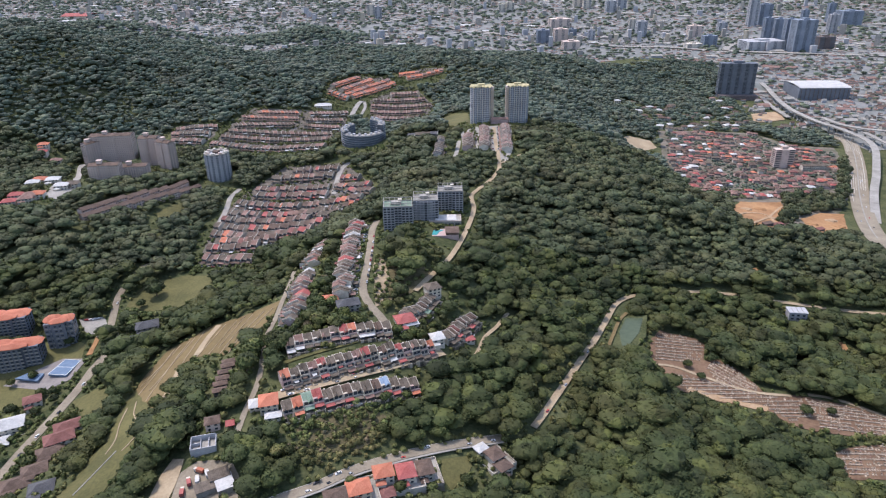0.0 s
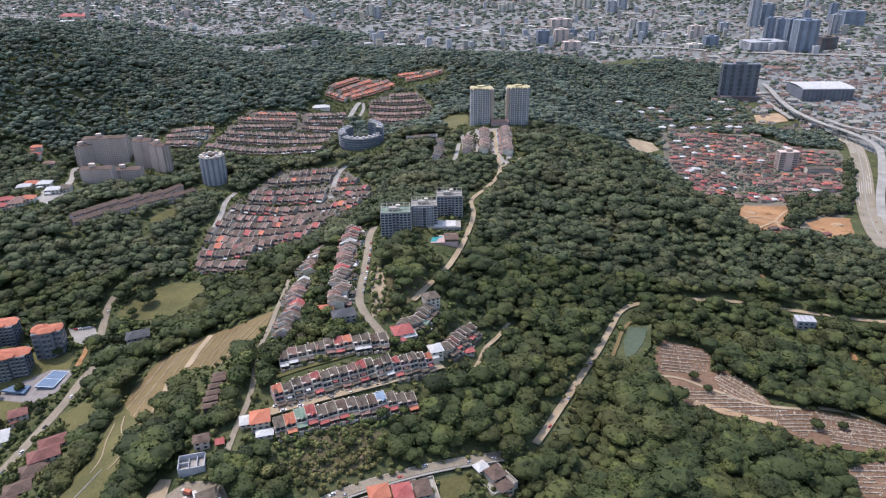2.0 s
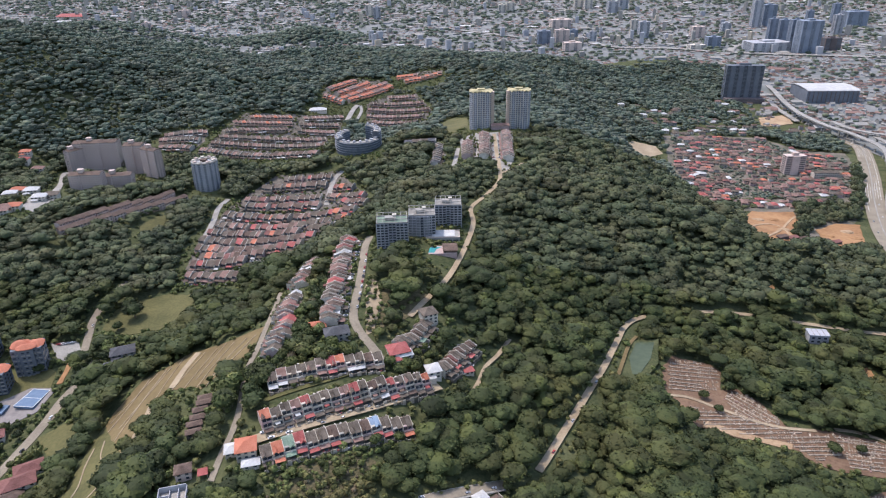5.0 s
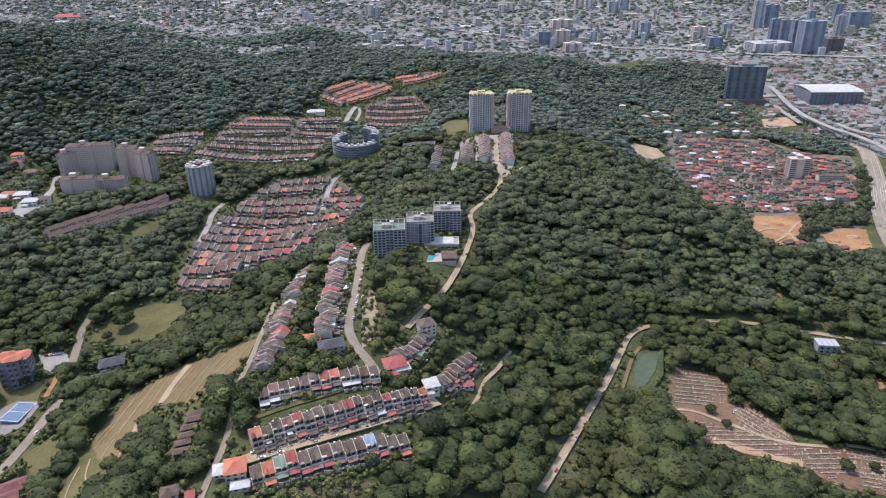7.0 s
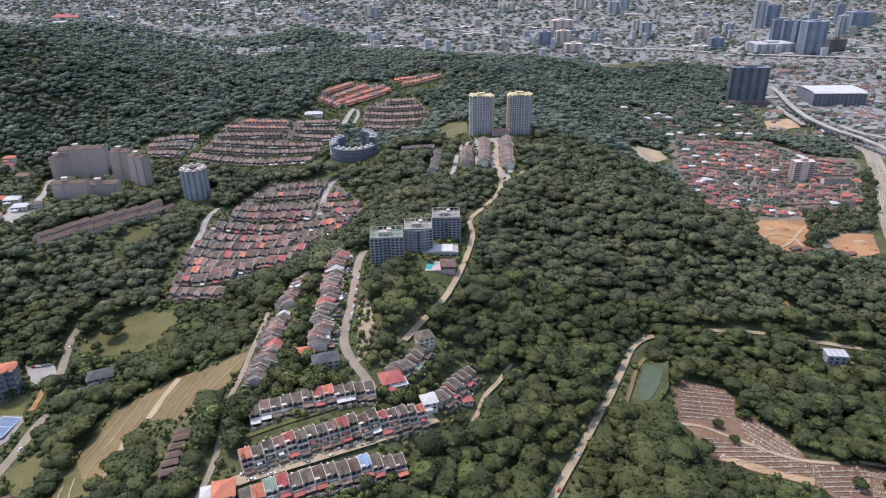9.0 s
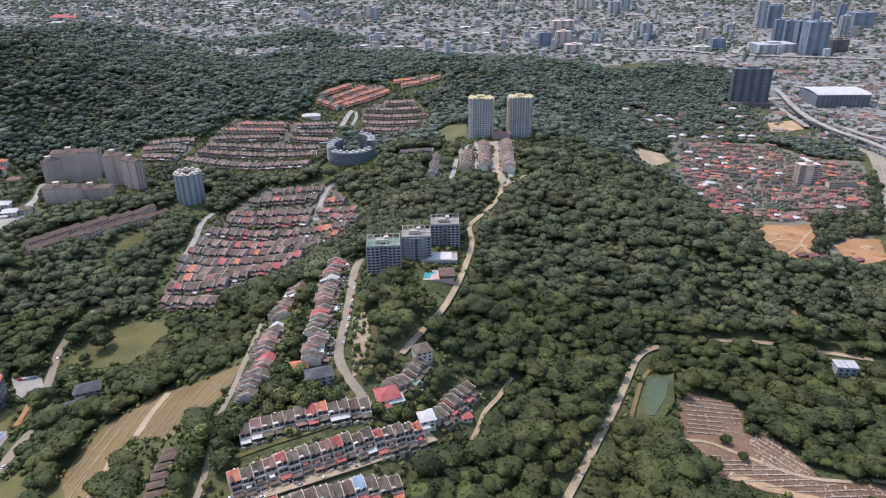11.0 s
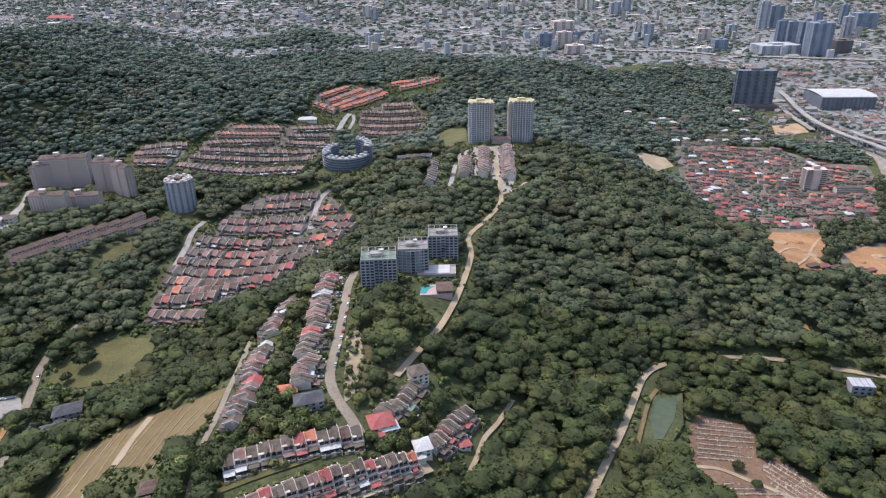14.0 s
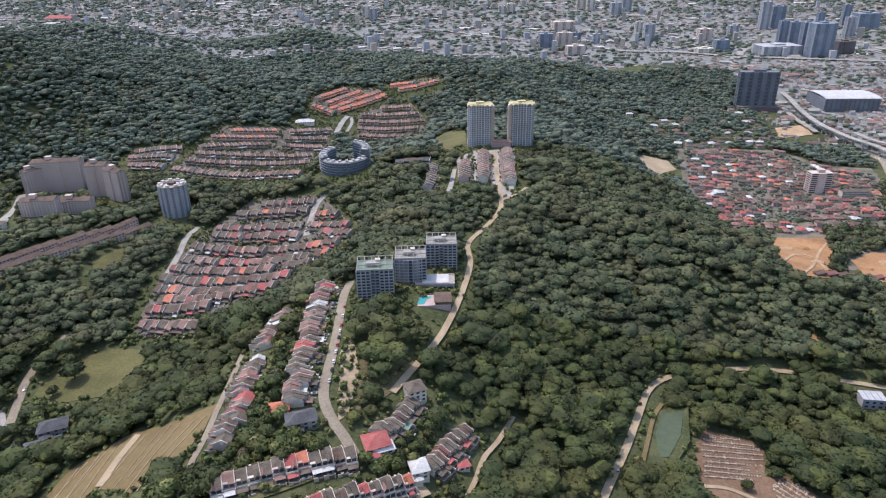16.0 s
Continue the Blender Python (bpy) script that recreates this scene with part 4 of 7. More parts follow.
for line in ([(-222, 960), (-153, 952)], [(-250, 939), (-158, 933)], [(-265, 906), (-159, 891)], [(-263, 887), (-157, 865)], [(-279, 857), (-104, 811)], [(-280, 824), (-109, 781)],
             [(-283, 800), (-127, 767)], [(-286, 777), (-144, 747)], [(-282, 755), (-154, 723)], [(-277, 731), (-196, 724)], [(-275, 712), (-215, 710)], [(-271, 686), (-209, 671)], [(-148, 888), (-98, 861)], [(-143, 915), (-116, 906)], [(-136, 862), (-91, 830)]):
    row_of_houses(line, 1, 7.0, roofs=MIX, walls=[E_, C_, W_, E_, K_], porches=[G, B, S, G, B, W_, R, G], depth=15, group="middle estate row", detail=0, mixed=1, loose=0.5)

# upper estates
ESTATES = Heap()
for line in ([(-354, 1281), (-286, 1325)], [(-373, 1241), (-281, 1299)]):
    row_of_houses(line, 1, 7.5, roofs=[S, O, S], walls=[C_, W_], porches=[S], depth=14, group="upper estate row", detail=0, mixed=1, heap=ESTATES)
for line in ([(-378, 1198), (-283, 1267)], [(-378, 1169), (-208, 1233)], [(-382, 1138), (-197, 1160)], [(-388, 1105), (-187, 1046)], [(-265, 1334), (-194, 1368)], [(-267, 1301), (-198, 1327)], [(-265, 1271), (-199, 1284)],
             [(-468, 1162), (-401, 1182)], [(-470, 1145), (-405, 1149)], [(-460, 1119), (-405, 1112)]):
    row_of_houses(line, 1, 7.5, roofs=[S, G, B, S, G, B, S], walls=[W_, C_, E_], porches=[G, W_, S, B], depth=17, group="upper estate row", detail=0, mixed=1, heap=ESTATES)
for line in ([(-111, 1497), (-54, 1509)], [(-147, 1453), (-35, 1474)], [(-148, 1422), (-21, 1428)], [(-147, 1388), (-33, 1382)], [(-139, 1356), (-44, 1331)]):
    row_of_houses(line, 1, 7.5, roofs=[S, S, B, S, G], walls=[C_, W_, K_], porches=[S, B], depth=16, group="hamlet row", detail=0, mixed=1, heap=ESTATES)
for line in ([(-240, 1456), (-199, 1441)], [(-240, 1490), (-194, 1583)], [(-193, 1456), (-109, 1565)], [(-171, 1517), (-123, 1582)], [(-219, 1475), (-163, 1575)], [(-208, 1455), (-160, 1534)], [(-98, 1618), (-50, 1617)], [(-79, 1593), (5, 1604)]):
    row_of_houses(line, 1, 9, roofs=[O, O, "rose"], walls=[C_, W_], porches=[O], depth=16, group="orange-roofed row", detail=0, mixed=1, heap=ESTATES)
# houses at the foot of the twin towers
row_of_houses([(41, 1003), (37, 938)], -1, 8, roofs=[S, B, G], walls=[W_, K_], porches=[G], depth=14, group="hilltop row", detail=0, mixed=1)
row_of_houses([(68, 1047), (62, 931)], -1, 8, roofs=[S, B, G], walls=[W_, K_], porches=[G], depth=14, group="hilltop row", detail=0, mixed=1)
row_of_houses([(103, 1061), (94, 920)], 1, 8, roofs=[S, B, S], walls=[W_, K_], porches=[S], depth=14, group="hilltop row", detail=0, mixed=1)
row_of_houses([(-1, 1001), (-6, 921)], -1, 8, roofs=["dark", G], walls=[W_], porches=[G], depth=12, group="hilltop row", detail=0, mixed=1)
row_of_houses([(-53, 1039), (-5, 1031)], 1, 11, roofs=["dark", G], walls=[E_], porches=[G], depth=12, group="hilltop villas", detail=0, mixed=1)


ESTATES.link("upper_estate_rows", "distant rows of terrace houses with grey, rose and orange roofs", "houses")
PARKED.link("parked_cars", "many small parked cars along the terrace lanes", "cars")

# ---------------------------------------------------------------- tall buildings
def footprint(x, y, w, d, turn, extra=4.0, lean=5):
    c, s = math.cos(turn), math.sin(turn)
    for e, hard in ((extra, False), (1.5, True)):
        hw, hd = w / 2 + e, d / 2 + e
        clear_area([(x + a * c - b * s, y + a * s + b * c) for a, b in ((-hw, -hd), (hw, -hd), (hw, hd), (-hw, hd))], lean, hard)


def facade(t, w, y, floors, bays, z0, pitch, pane, turn=0.0, frac=0.62, tall=0.52, stuff=True, balcony=None, rail=None, skip=()):
    """Windows (and balconies in some bays) over one face of a block, which looks along -y before the turn."""
    rot = Matrix.Rotation(turn, 4, "Z")
    bw = w / bays
    glass_me, n = Geo(), 0
    for f in range(floors):
        for b in range(bays):
            cx, cz = -w / 2 + bw * (b + 0.5), z0 + pitch * (f + 0.5)
            if b in skip:
                continue
            if stuff:
                glass_me.box(cx - bw * frac / 2, y - 0.08, cz - pitch * tall / 2, cx + bw * frac / 2, y + 0.3, cz + pitch * tall / 2, rot)
            else:
                put(t, "window", (round(bw, 2), round(pitch, 2), frac), lambda g: g.box(-bw * frac / 2, -0.08, -pitch * tall / 2, bw * frac / 2, 0.3, pitch * tall / 2), pane, rot @ Matrix.Translation((cx, y, cz)))
            if balcony and b in balcony:
                put(t, "balcony", (round(bw, 2),), lambda g: (g.box(-bw * 0.42, -1.4, -0.2, bw * 0.42, 0.1, 0.05), g.box(-bw * 0.42, -1.4, 0.05, bw * 0.42, -1.25, 0.95)), rail, rot @ Matrix.Translation((cx, y, cz - pitch * 0.42)))
    if stuff and glass_me.f:
        tagged(part("window_grid", glass_me, pane, t, "rows of dark windows"), kind="stuff")


def roof_box(t, w, d, x, y, z, h, material, name="lift_house"):
    put(t, name, (w, d, h), lambda g: (g.box(-w / 2, -d / 2, 0, w / 2, d / 2, h), g.box(-w / 2 - 0.3, -d / 2 - 0.3, h, w / 2 + 0.3, d / 2 + 0.3, h + 0.3)), material, Matrix.Translation((x, y, z)))


def parapet(g, w, d, z, h=1.1, t=0.3):
    for a in ((-w / 2, -d / 2, w / 2, -d / 2 + t), (-w / 2, d / 2 - t, w / 2, d / 2), (-w / 2, -d / 2 + t, -w / 2 + t, d / 2 - t), (w / 2 - t, -d / 2 + t, w / 2, d / 2 - t)):
        g.box(a[0], a[1], z, a[2], a[3], z + h)


# twin towers on the ridge, with folded yellow roofs
def ridge_tower(x, y, mirror):
    w, d, floors, pitch = 36.0, 26.0, 19, 3.1
    h = floors * pitch
    t = thing("apartment_tower", at(x, y, gzf(x, y), 0), "tall pale grey apartment tower with folded yellow roof", "tower", "twin hilltop towers")
    s = mirror
    body = [(-17.6, -7), (-13, -13), (-6, -11.5), (-2, -9), (2, -9), (6, -11.5), (13, -13), (17.6, -7), (17.6, 8), (12, 13), (-12, 13), (-17.6, 8)]
    part("wall", Geo().prism(body, -8, h), WALLS["lilac"], t)
    # corner stack of balconies on the side that looks at the other tower
    stack = Geo()
    stack.box(s * 17.6 - 2.4, -9.5, -8, s * 17.6 + 2.4, -1.5, h + 1)
    part("stair_tower", stack, WALLS["tan"], t, "beige stair and balcony stack")
    for f in range(floors):
        put(t, "balcony", ("stack",), lambda g: (g.box(-3.1, -2.2, -0.2, 3.1, 0, 0.1), g.box(-3.1, -2.2, 0.1, 3.1, -2.05, 0.9)), WALLS["cream"], Matrix.Translation((s * 17.6, -9.5, f * pitch + 0.5)))
    # ribs between the bays
    for bx, by in ((-13, -13), (-6, -11.5), (-2, -9), (2, -9), (6, -11.5), (13, -13)):
        put(t, "rib", (h,), lambda g: g.box(-0.45, -0.5, -6, 0.45, 0.4, h + 1.2), WALLS["white"], Matrix.Translation((bx, by, 0)), "white vertical rib")
    edges = (((-17.6, -7), (-13, -13), 2), ((-13, -13), (-6, -11.5), 2), ((-6, -11.5), (-2, -9), 1), ((-2, -9), (2, -9), 1), ((2, -9), (6, -11.5), 1), ((6, -11.5), (13, -13), 2), ((13, -13), (17.6, -7), 2))
    for (ax, ay), (bx, by), n in edges:
        ln, ang = math.hypot(bx - ax, by - ay), math.atan2(by - ay, bx - ax)
        grid = Geo()
        for k in range(n):
            u = (k + 0.5) / n
            for f in range(floors):
                grid.box(-ln / n * 0.33, -0.12, -0.75, ln / n * 0.33, 0.3, 0.75, Matrix.Translation((ax + (bx - ax) * u, ay + (by - ay) * u, f * pitch + 1.7)) @ Matrix.Rotation(ang, 4, "Z"))
        tagged(part("window_grid", grid, PANE_BLUE, t, "rows of blue-grey windows"), kind="stuff")
    for f in range(floors):
        put(t, "sill_band", ("twin",), lambda g: g.prism([(px * 1.008, py * 1.01) for px, py in body], 0, 0.35), WALLS["lilac"], Matrix.Translation((0, 0, f * pitch + 0.1)))
    # folded roof: gables round a flat middle
    for (ax, ay), (bx, by) in zip(body, body[1:] + body[:1]):
        yel = Geo()
        mx, my = (ax + bx) / 2, (ay + by) / 2
        yel.slab((0, 0, h + 2.6), (ax * 1.04, ay * 1.04, h + 0.4), (mx * 1.06, my * 1.06, h + 2.9), (0, 0, h + 2.7), 0.5)
        yel.slab((0, 0, h + 2.7), (mx * 1.06, my * 1.06, h + 2.9), (bx * 1.04, by * 1.04, h + 0.4), (0, 0, h + 2.6), 0.5)
        part("roof_gable", yel, WALLS["yellow"], t, "folded pale yellow roof gable")
    roof_box(t, 11, 7, 0, 3, h + 1.5, 2.6, WALLS["yellow"])
    footprint(x, y, w, d, 0, 5, None)


ridge_tower(67, 1108, 1)
ridge_tower(127, 1108, -1)
g = Geo()
g.box(-14, -4, -6, 14, 6, 7).box(-15, -5, 7, 15, 7, 7.6)
for k in range(-2, 3):
    g.box(k * 6 - 0.4, -4.6, -6, k * 6 + 0.4, -4, 7)
gate = thing("gatehouse", at(97, 1092, gzf(97, 1092), 0), "pale pink gatehouse between the twin towers", "building")
part("wall", g, WALLS["pink"], gate)
g = Geo()
for k in (-1, 0, 1):
    g.slab((k * 9 - 4.5, 1, 10.2), (k * 9 - 4.5, -5.2, 7.7), (k * 9 + 4.5, -5.2, 7.7), (k * 9 + 4.5, 1, 10.2), 0.3)
    g.slab((k * 9 + 4.5, 1, 10.2), (k * 9 + 4.5, 7.2, 7.7), (k * 9 - 4.5, 7.2, 7.7), (k * 9 - 4.5, 1, 10.2), 0.3)
part("roof", g, ROOFS["rose"], gate)
footprint(97, 1092, 30, 14, 0)


# stepped grey condominium, three blocks with open roof frames
def condo_block(x, y, z, w, d, h, turn, floors, bays, bowed=False, green=False):
    t = thing("condominium_block", at(x, y, z, turn), "blue-grey condominium block with balconies and rooftop frame", "building", "stepped condominium")
    pitch = h / floors
    if bowed:
        body = [(-w / 2, -d / 2), (-w / 4, -d / 2 - 1.4), (0, -d / 2 - 2), (w / 4, -d / 2 - 1.4), (w / 2 - 1.5, -d / 2 + 0.5), (w / 2, -d / 2 + 3), (w / 2, d / 2), (-w / 2, d / 2)]
    else:
        body = [(-w / 2, -d / 2), (-w * 0.12, -d / 2), (-w * 0.12, -d / 2 + 2.2), (w * 0.12, -d / 2 + 2.2), (w * 0.12, -d / 2), (w / 2, -d / 2), (w / 2, d / 2), (-w / 2, d / 2)]
    part("wall", Geo().prism(body, -16, h), WALLS["slate"], t)
    bw = w / bays
    for b in range(bays + 1):
        cx = -w / 2 + bw * b
        mid = abs(cx) < w * 0.12
        cy = -d / 2 + (2.2 if mid and not bowed else 0) - ((2.0 - 2.2 * abs(cx) / w * 2) if bowed else 0)
        put(t, "fin", ("condo", h), lambda g: g.box(-0.3, -1.0, -10, 0.3, 0.3, h + 0.6), WALLS["lilac"], Matrix.Translation((cx, cy, 0)), "pale upright fin")
    for f in range(floors):
        for b in range(bays):
            cx = -w / 2 + bw * (b + 0.5)
            mid = abs(cx) < w * 0.12
            cy = -d / 2 + (2.2 if mid and not bowed else 0) - ((2.0 - 2.2 * abs(cx) / w * 2) if bowed else 0)
            m = Matrix.Translation((cx, cy, f * pitch + pitch * 0.55))
            put(t, "window", ("condo", round(bw, 2)), lambda g: g.box(-bw * 0.34, -0.15, -pitch * 0.27, bw * 0.34, 0.9, pitch * 0.27), PANE, m)
            if not mid:
                put(t, "balcony", ("condo", round(bw, 2)), lambda g: (g.box(-bw * 0.47, -1.3, -0.2, bw * 0.47, 0.1, 0), g.box(-bw * 0.47, -1.3, 0, bw * 0.47, -1.15, 0.6)), WALLS["lilac"], Matrix.Translation((cx, cy, f * pitch + 0.25)), "pale balcony slab")
        put(t, "floor_band", ("condo", w, d), lambda g: g.box(-w / 2 - 0.12, -d / 2 + 0.4, -0.15, w / 2 + 0.12, d / 2 + 0.12, 0.2), WALLS["lilac"], Matrix.Translation((0, 0, f * pitch)))
    for side in (-1, 1):
        facade(t, d * 0.9, -w / 2, floors, 4, 0, pitch, PANE, side * math.pi / 2)
    # rooftop frame of beams over a terrace
    for k in range(6):
        u = -w / 2 + 0.6 + k * (w - 1.2) / 5
        put(t, "roof_beam", ("y", d), lambda g: g.slab((-0.25, d / 2, 4.2), (-0.25, -d / 2 - 0.8, 1.4), (0.25, -d / 2 - 0.8, 1.4), (0.25, d / 2, 4.2), 0.5), WALLS["grey"], Matrix.Translation((u, 0, h)), "grey sloping roof beam")
    for k in range(4):
        v = -d / 2 + k * d / 3
        put(t, "roof_beam", ("x", w), lambda g: g.box(-w / 2, -0.25, 0, w / 2, 0.25, 0.5), WALLS["grey"], Matrix.Translation((0, v, h + 1.3 + 0.9 * k)), "grey roof beam")
    put(t, "roof_terrace", ("t", w, d), lambda g: g.box(-w / 2 + 0.4, -d / 2 + 0.4, 0, w / 2 - 0.4, d / 2 - 0.4, 0.3), ROOFS["green"] if green else CONCRETE, Matrix.Translation((0, 0, h)))
    roof_box(t, w * 0.34, d * 0.3, -w * 0.05, 1, h + 0.3, 3.0, WALLS["grey"])
    roof_box(t, w * 0.12, 3, w * 0.08, 2, h + 3.6, 1.6, WALLS["white"], "water_tank")
    gp = Geo()
    parapet(gp, w, d, h, 1.2)
    part("parapet", gp, WALLS["slate"], t)
    footprint(x, y, w, d, turn, 3, None)
    return t


condo_block(-46, 645, 162.5, 30, 20, 33, 0.06, 12, 8, green=True)
condo_block(-18, 676, 156.5, 27, 20, 34, 0.03, 12, 7, bowed=True)
condo_block(9, 710, 152.5, 28, 20, 35.5, 0.0, 13, 7)
# car park podium with a white deck, pool and tiled terrace in front
pod = thing("podium", at(3, 668, 163.0, 0.0), "grey clubhouse podium with white flat roof", "building")
part("wall", Geo().box(-17, -9, -12, 17, 9, 7), WALLS["grey"], pod)
part("roof_deck", Geo().box(-11, -8, 7, 12, 8, 8.2), ROOFS["white"], pod, "white roof deck")
gp = Geo()
parapet(gp, 34, 18, 7, 1.0)
part("parapet", gp, WALLS["tan"], pod)
for k in range(5):
    put(pod, "window", ("pod",), lambda g: g.box(-2.4, -0.15, -1.2, 2.4, 0.2, 1.2), PANE, Matrix.Translation((-13.5 + k * 6.6, -9, 3.6)))
footprint(3, 668, 34, 18, 0, 3)
ter = thing("pool_terrace", at(1, 634, 168.5, 0.05), "paved pool terrace beside the condominium", "terrace")
part("deck", Geo().prism([(-17, -9), (15, -9), (16, 9), (-15, 9)], -14, 0), WALLS["pink"], ter, "pale pink pool deck")
part("pool", Geo().prism([(-14, 4.5), (-12.5, -6), (-7, -6.5), (-4.5, 1), (1, 5.5), (-2, 7)], -0.5, 0.12), POOL, ter, "turquoise pool water")
rf = Geo()
rf.box(2, -8, 0, 15, 8, 2.6)
rf.slab((1.4, 0, 4.6), (1.4, -8.8, 2.6), (15.8, -8.8, 2.6), (15.8, 0, 4.6), 0.25).slab((15.8, 0, 4.6), (15.8, 8.8, 2.6), (1.4, 8.8, 2.6), (1.4, 0, 4.6), 0.25)
part("changing_room", rf, ROOFS["brown"], ter, "brown-roofed changing room")
footprint(1, 624, 34, 32, 0, 3, 12)


# beige apartment complex of tall slabs with pitched roof caps
def slab_block(x, y, z, w, d, h, turn, floors, bays, wall="mauve", roof="brown"):
    t = thing("apartment_block", at(x, y, z, turn), "beige slab apartment block with pitched roof caps", "building", "beige apartment complex")
    pitch = h / floors
    n = max(2, round(w / 14))
    step = w / n
    front, back = [], []
    for k in range(n):
        a, o = -w / 2 + k * step, 1.6 if k % 2 else 0
        front += [(a, -d / 2 + o), (a + step, -d / 2 + o)]
        back += [(a, d / 2 - o), (a + step, d / 2 - o)]
    g = Geo().prism(front + back[::-1], -22, h + 0.2)
    part("wall", g, WALLS[wall], t)
    for k in range(n):
        a = -w / 2 + k * step
        o = 1.6 if k % 2 else 0
        c = Matrix.Translation((a + step / 2, 0, h))
        dd = d / 2 - o + 0.5
        sw = step / 2
        put(t, "roof_cap", (round(step, 1), o), lambda q: (q.slab((-sw, 0, 2.6), (-sw, -dd, 0.2), (sw, -dd, 0.2), (sw, 0, 2.6), 0.3), q.slab((sw, 0, 2.6), (sw, dd, 0.2), (-sw, dd, 0.2), (-sw, 0, 2.6), 0.3)), ROOFS[roof], c)
        gb = max(2, round(step / 3.6))
        rotm = Matrix.Translation((a + step / 2, 0, 0))
        gl = Geo()
        for f in range(floors):
            for b in range(gb):
                cx, cz = -step / 2 + step / gb * (b + 0.5), pitch * (f + 0.55)
                gl.box(cx - 0.6, -d / 2 + o - 0.1, cz - 0.6, cx + 0.6, -d / 2 + o + 0.2, cz + 0.6)
        tagged(part("window_grid", gl, PANE_BLUE, t, "rows of grey windows", rotm), kind="stuff")
        led = Geo()
        for f in range(floors):
            led.box(-step / 2 + 0.3, -d / 2 + o - 0.5, pitch * f, step / 2 - 0.3, -d / 2 + o, pitch * f + 0.25)
        tagged(part("ledge", led, WALLS[wall], t, "", rotm), kind="stuff")
    for side in (-1, 1):
        facade(t, d * 0.85, -w / 2, floors, 3, 0, pitch, PANE, side * math.pi / 2)
    roof_box(t, 7, 6, -w * 0.15, 0, h, 6.0, WALLS[wall])
    footprint(x, y, w, d, turn, 3, None)
    return t


def front_block(x, y, w, h, d, turn, floors, bays, **kw):
    """A slab block whose front foot stands at x, y."""
    return slab_block(x - math.sin(turn) * d / 2, y + math.cos(turn) * d / 2, gzf(x, y) - 1, w, d, h - 4, turn, floors, bays, **kw)


bx, by, bw_, bh = -532, 1050, 64.5, 50.6
front_block(bx, by, bw_, bh, 22, 0.12, 15, 12)
bx, by, bw_, bh = -556, 1047, 23.9, 43.1
front_block(bx, by - 8, bw_, bh, 16, 0.9, 14, 5)
bx, by, bw_, bh = -456, 1010, 28.4, 48.8
front_block(bx, by, bw_, bh, 22, 0.0, 15, 6)
bx, by, bw_, bh = -426, 992, 31.4, 46.3
front_block(bx, by - 4, bw_, bh, 16, -0.6, 15, 6)
bx, by, bw_, bh = -478, 905, 41.7, 25.7
front_block(bx, by, bw_, bh, 18, 0.1, 8, 8)
bx, by, bw_, bh = -447, 927, 39.4, 22.1
front_block(bx, by, bw_, bh, 18, 0.15, 8, 8)


# round white tower
def round_tower(x, y, w, h):
    r = w / 2
    z = gzf(x, y)
    y += r
    h -= 1.5
    t = thing("round_tower", at(x, y, z, 0), "round pale grey apartment tower with ring roof", "tower")
    n, floors = 28, 15
    pitch = h / floors
    part("wall", Geo().prism([(r * math.cos(a), r * math.sin(a)) for a in np.linspace(0, 2 * math.pi, n, endpoint=False)], -25, h), WALLS["lilac"], t)
    for k in range(n):
        a = 2 * math.pi * (k + 0.5) / n
        if math.sin(a) > 0.35:
            continue
        if k % 2:
            put(t, "rib", ("round", round(h)), lambda g: g.box(-0.45, -0.45, -6, 0.9, 0.45, h + 1), WALLS["lilac"], Matrix.Translation((r * math.cos(a), r * math.sin(a), 0)) @ Matrix.Rotation(a, 4, "Z"), "pale vertical rib")
        else:
            for f in range(floors):
                m = Matrix.Translation((r * 0.985 * math.cos(a), r * 0.985 * math.sin(a), pitch * (f + 0.55))) @ Matrix.Rotation(a, 4, "Z")
                put(t, "window", ("round",), lambda g: g.box(-0.4, -1.7, -0.8, 0.35, 1.7, 0.8), PANE_BLUE, m)
    for f in range(floors):
        put(t, "floor_band", ("round", round(r, 1)), lambda g: g.prism([(r * 1.012 * math.cos(a), r * 1.012 * math.sin(a)) for a in np.linspace(0, 2 * math.pi, n, endpoint=False)], 0, 0.4), WALLS["lilac"], Matrix.Translation((0, 0, pitch * f)))
    ring = Geo()
    for k in range(n):
        c, q = math.cos(2 * math.pi * k / n), math.sin(2 * math.pi * k / n)
        ring.v += [(r * 1.04 * c, r * 1.04 * q, h), (r * 0.62 * c, r * 0.62 * q, h), (r * 0.62 * c, r * 0.62 * q, h + 1.6), (r * 1.04 * c, r * 1.04 * q, h + 1.6)]
    ring.f = [(4 * k + e, 4 * k + (e + 1) % 4, 4 * ((k + 1) % n) + (e + 1) % 4, 4 * ((k + 1) % n) + e) for k in range(n) for e in range(4)]
    part("roof_ring", ring, CONCRETE, t, "pale grey ring-shaped roof")
    roof_box(t, 8, 8, 0, 0, h, 3, ROOFS["brown"])
    for k in range(0, n, 3):
        a = 2 * math.pi * k / n
        put(t, "roof_plant", ("round",), lambda g: g.box(-1.8, -2.2, 0, 1.8, 2.2, 1.9), WALLS["white"] if k % 2 else WALLS["mauve"], Matrix.Translation((r * 0.84 * math.cos(a), r * 0.84 * math.sin(a), h + 1.6)) @ Matrix.Rotation(a, 4, "Z"))
    footprint(x, y, w, w, 0, 4, None)


rx_, ry_, rw_, rh_ = -331, 935, 34.1, 41.2
round_tower(rx_, ry_, rw_, rh_)


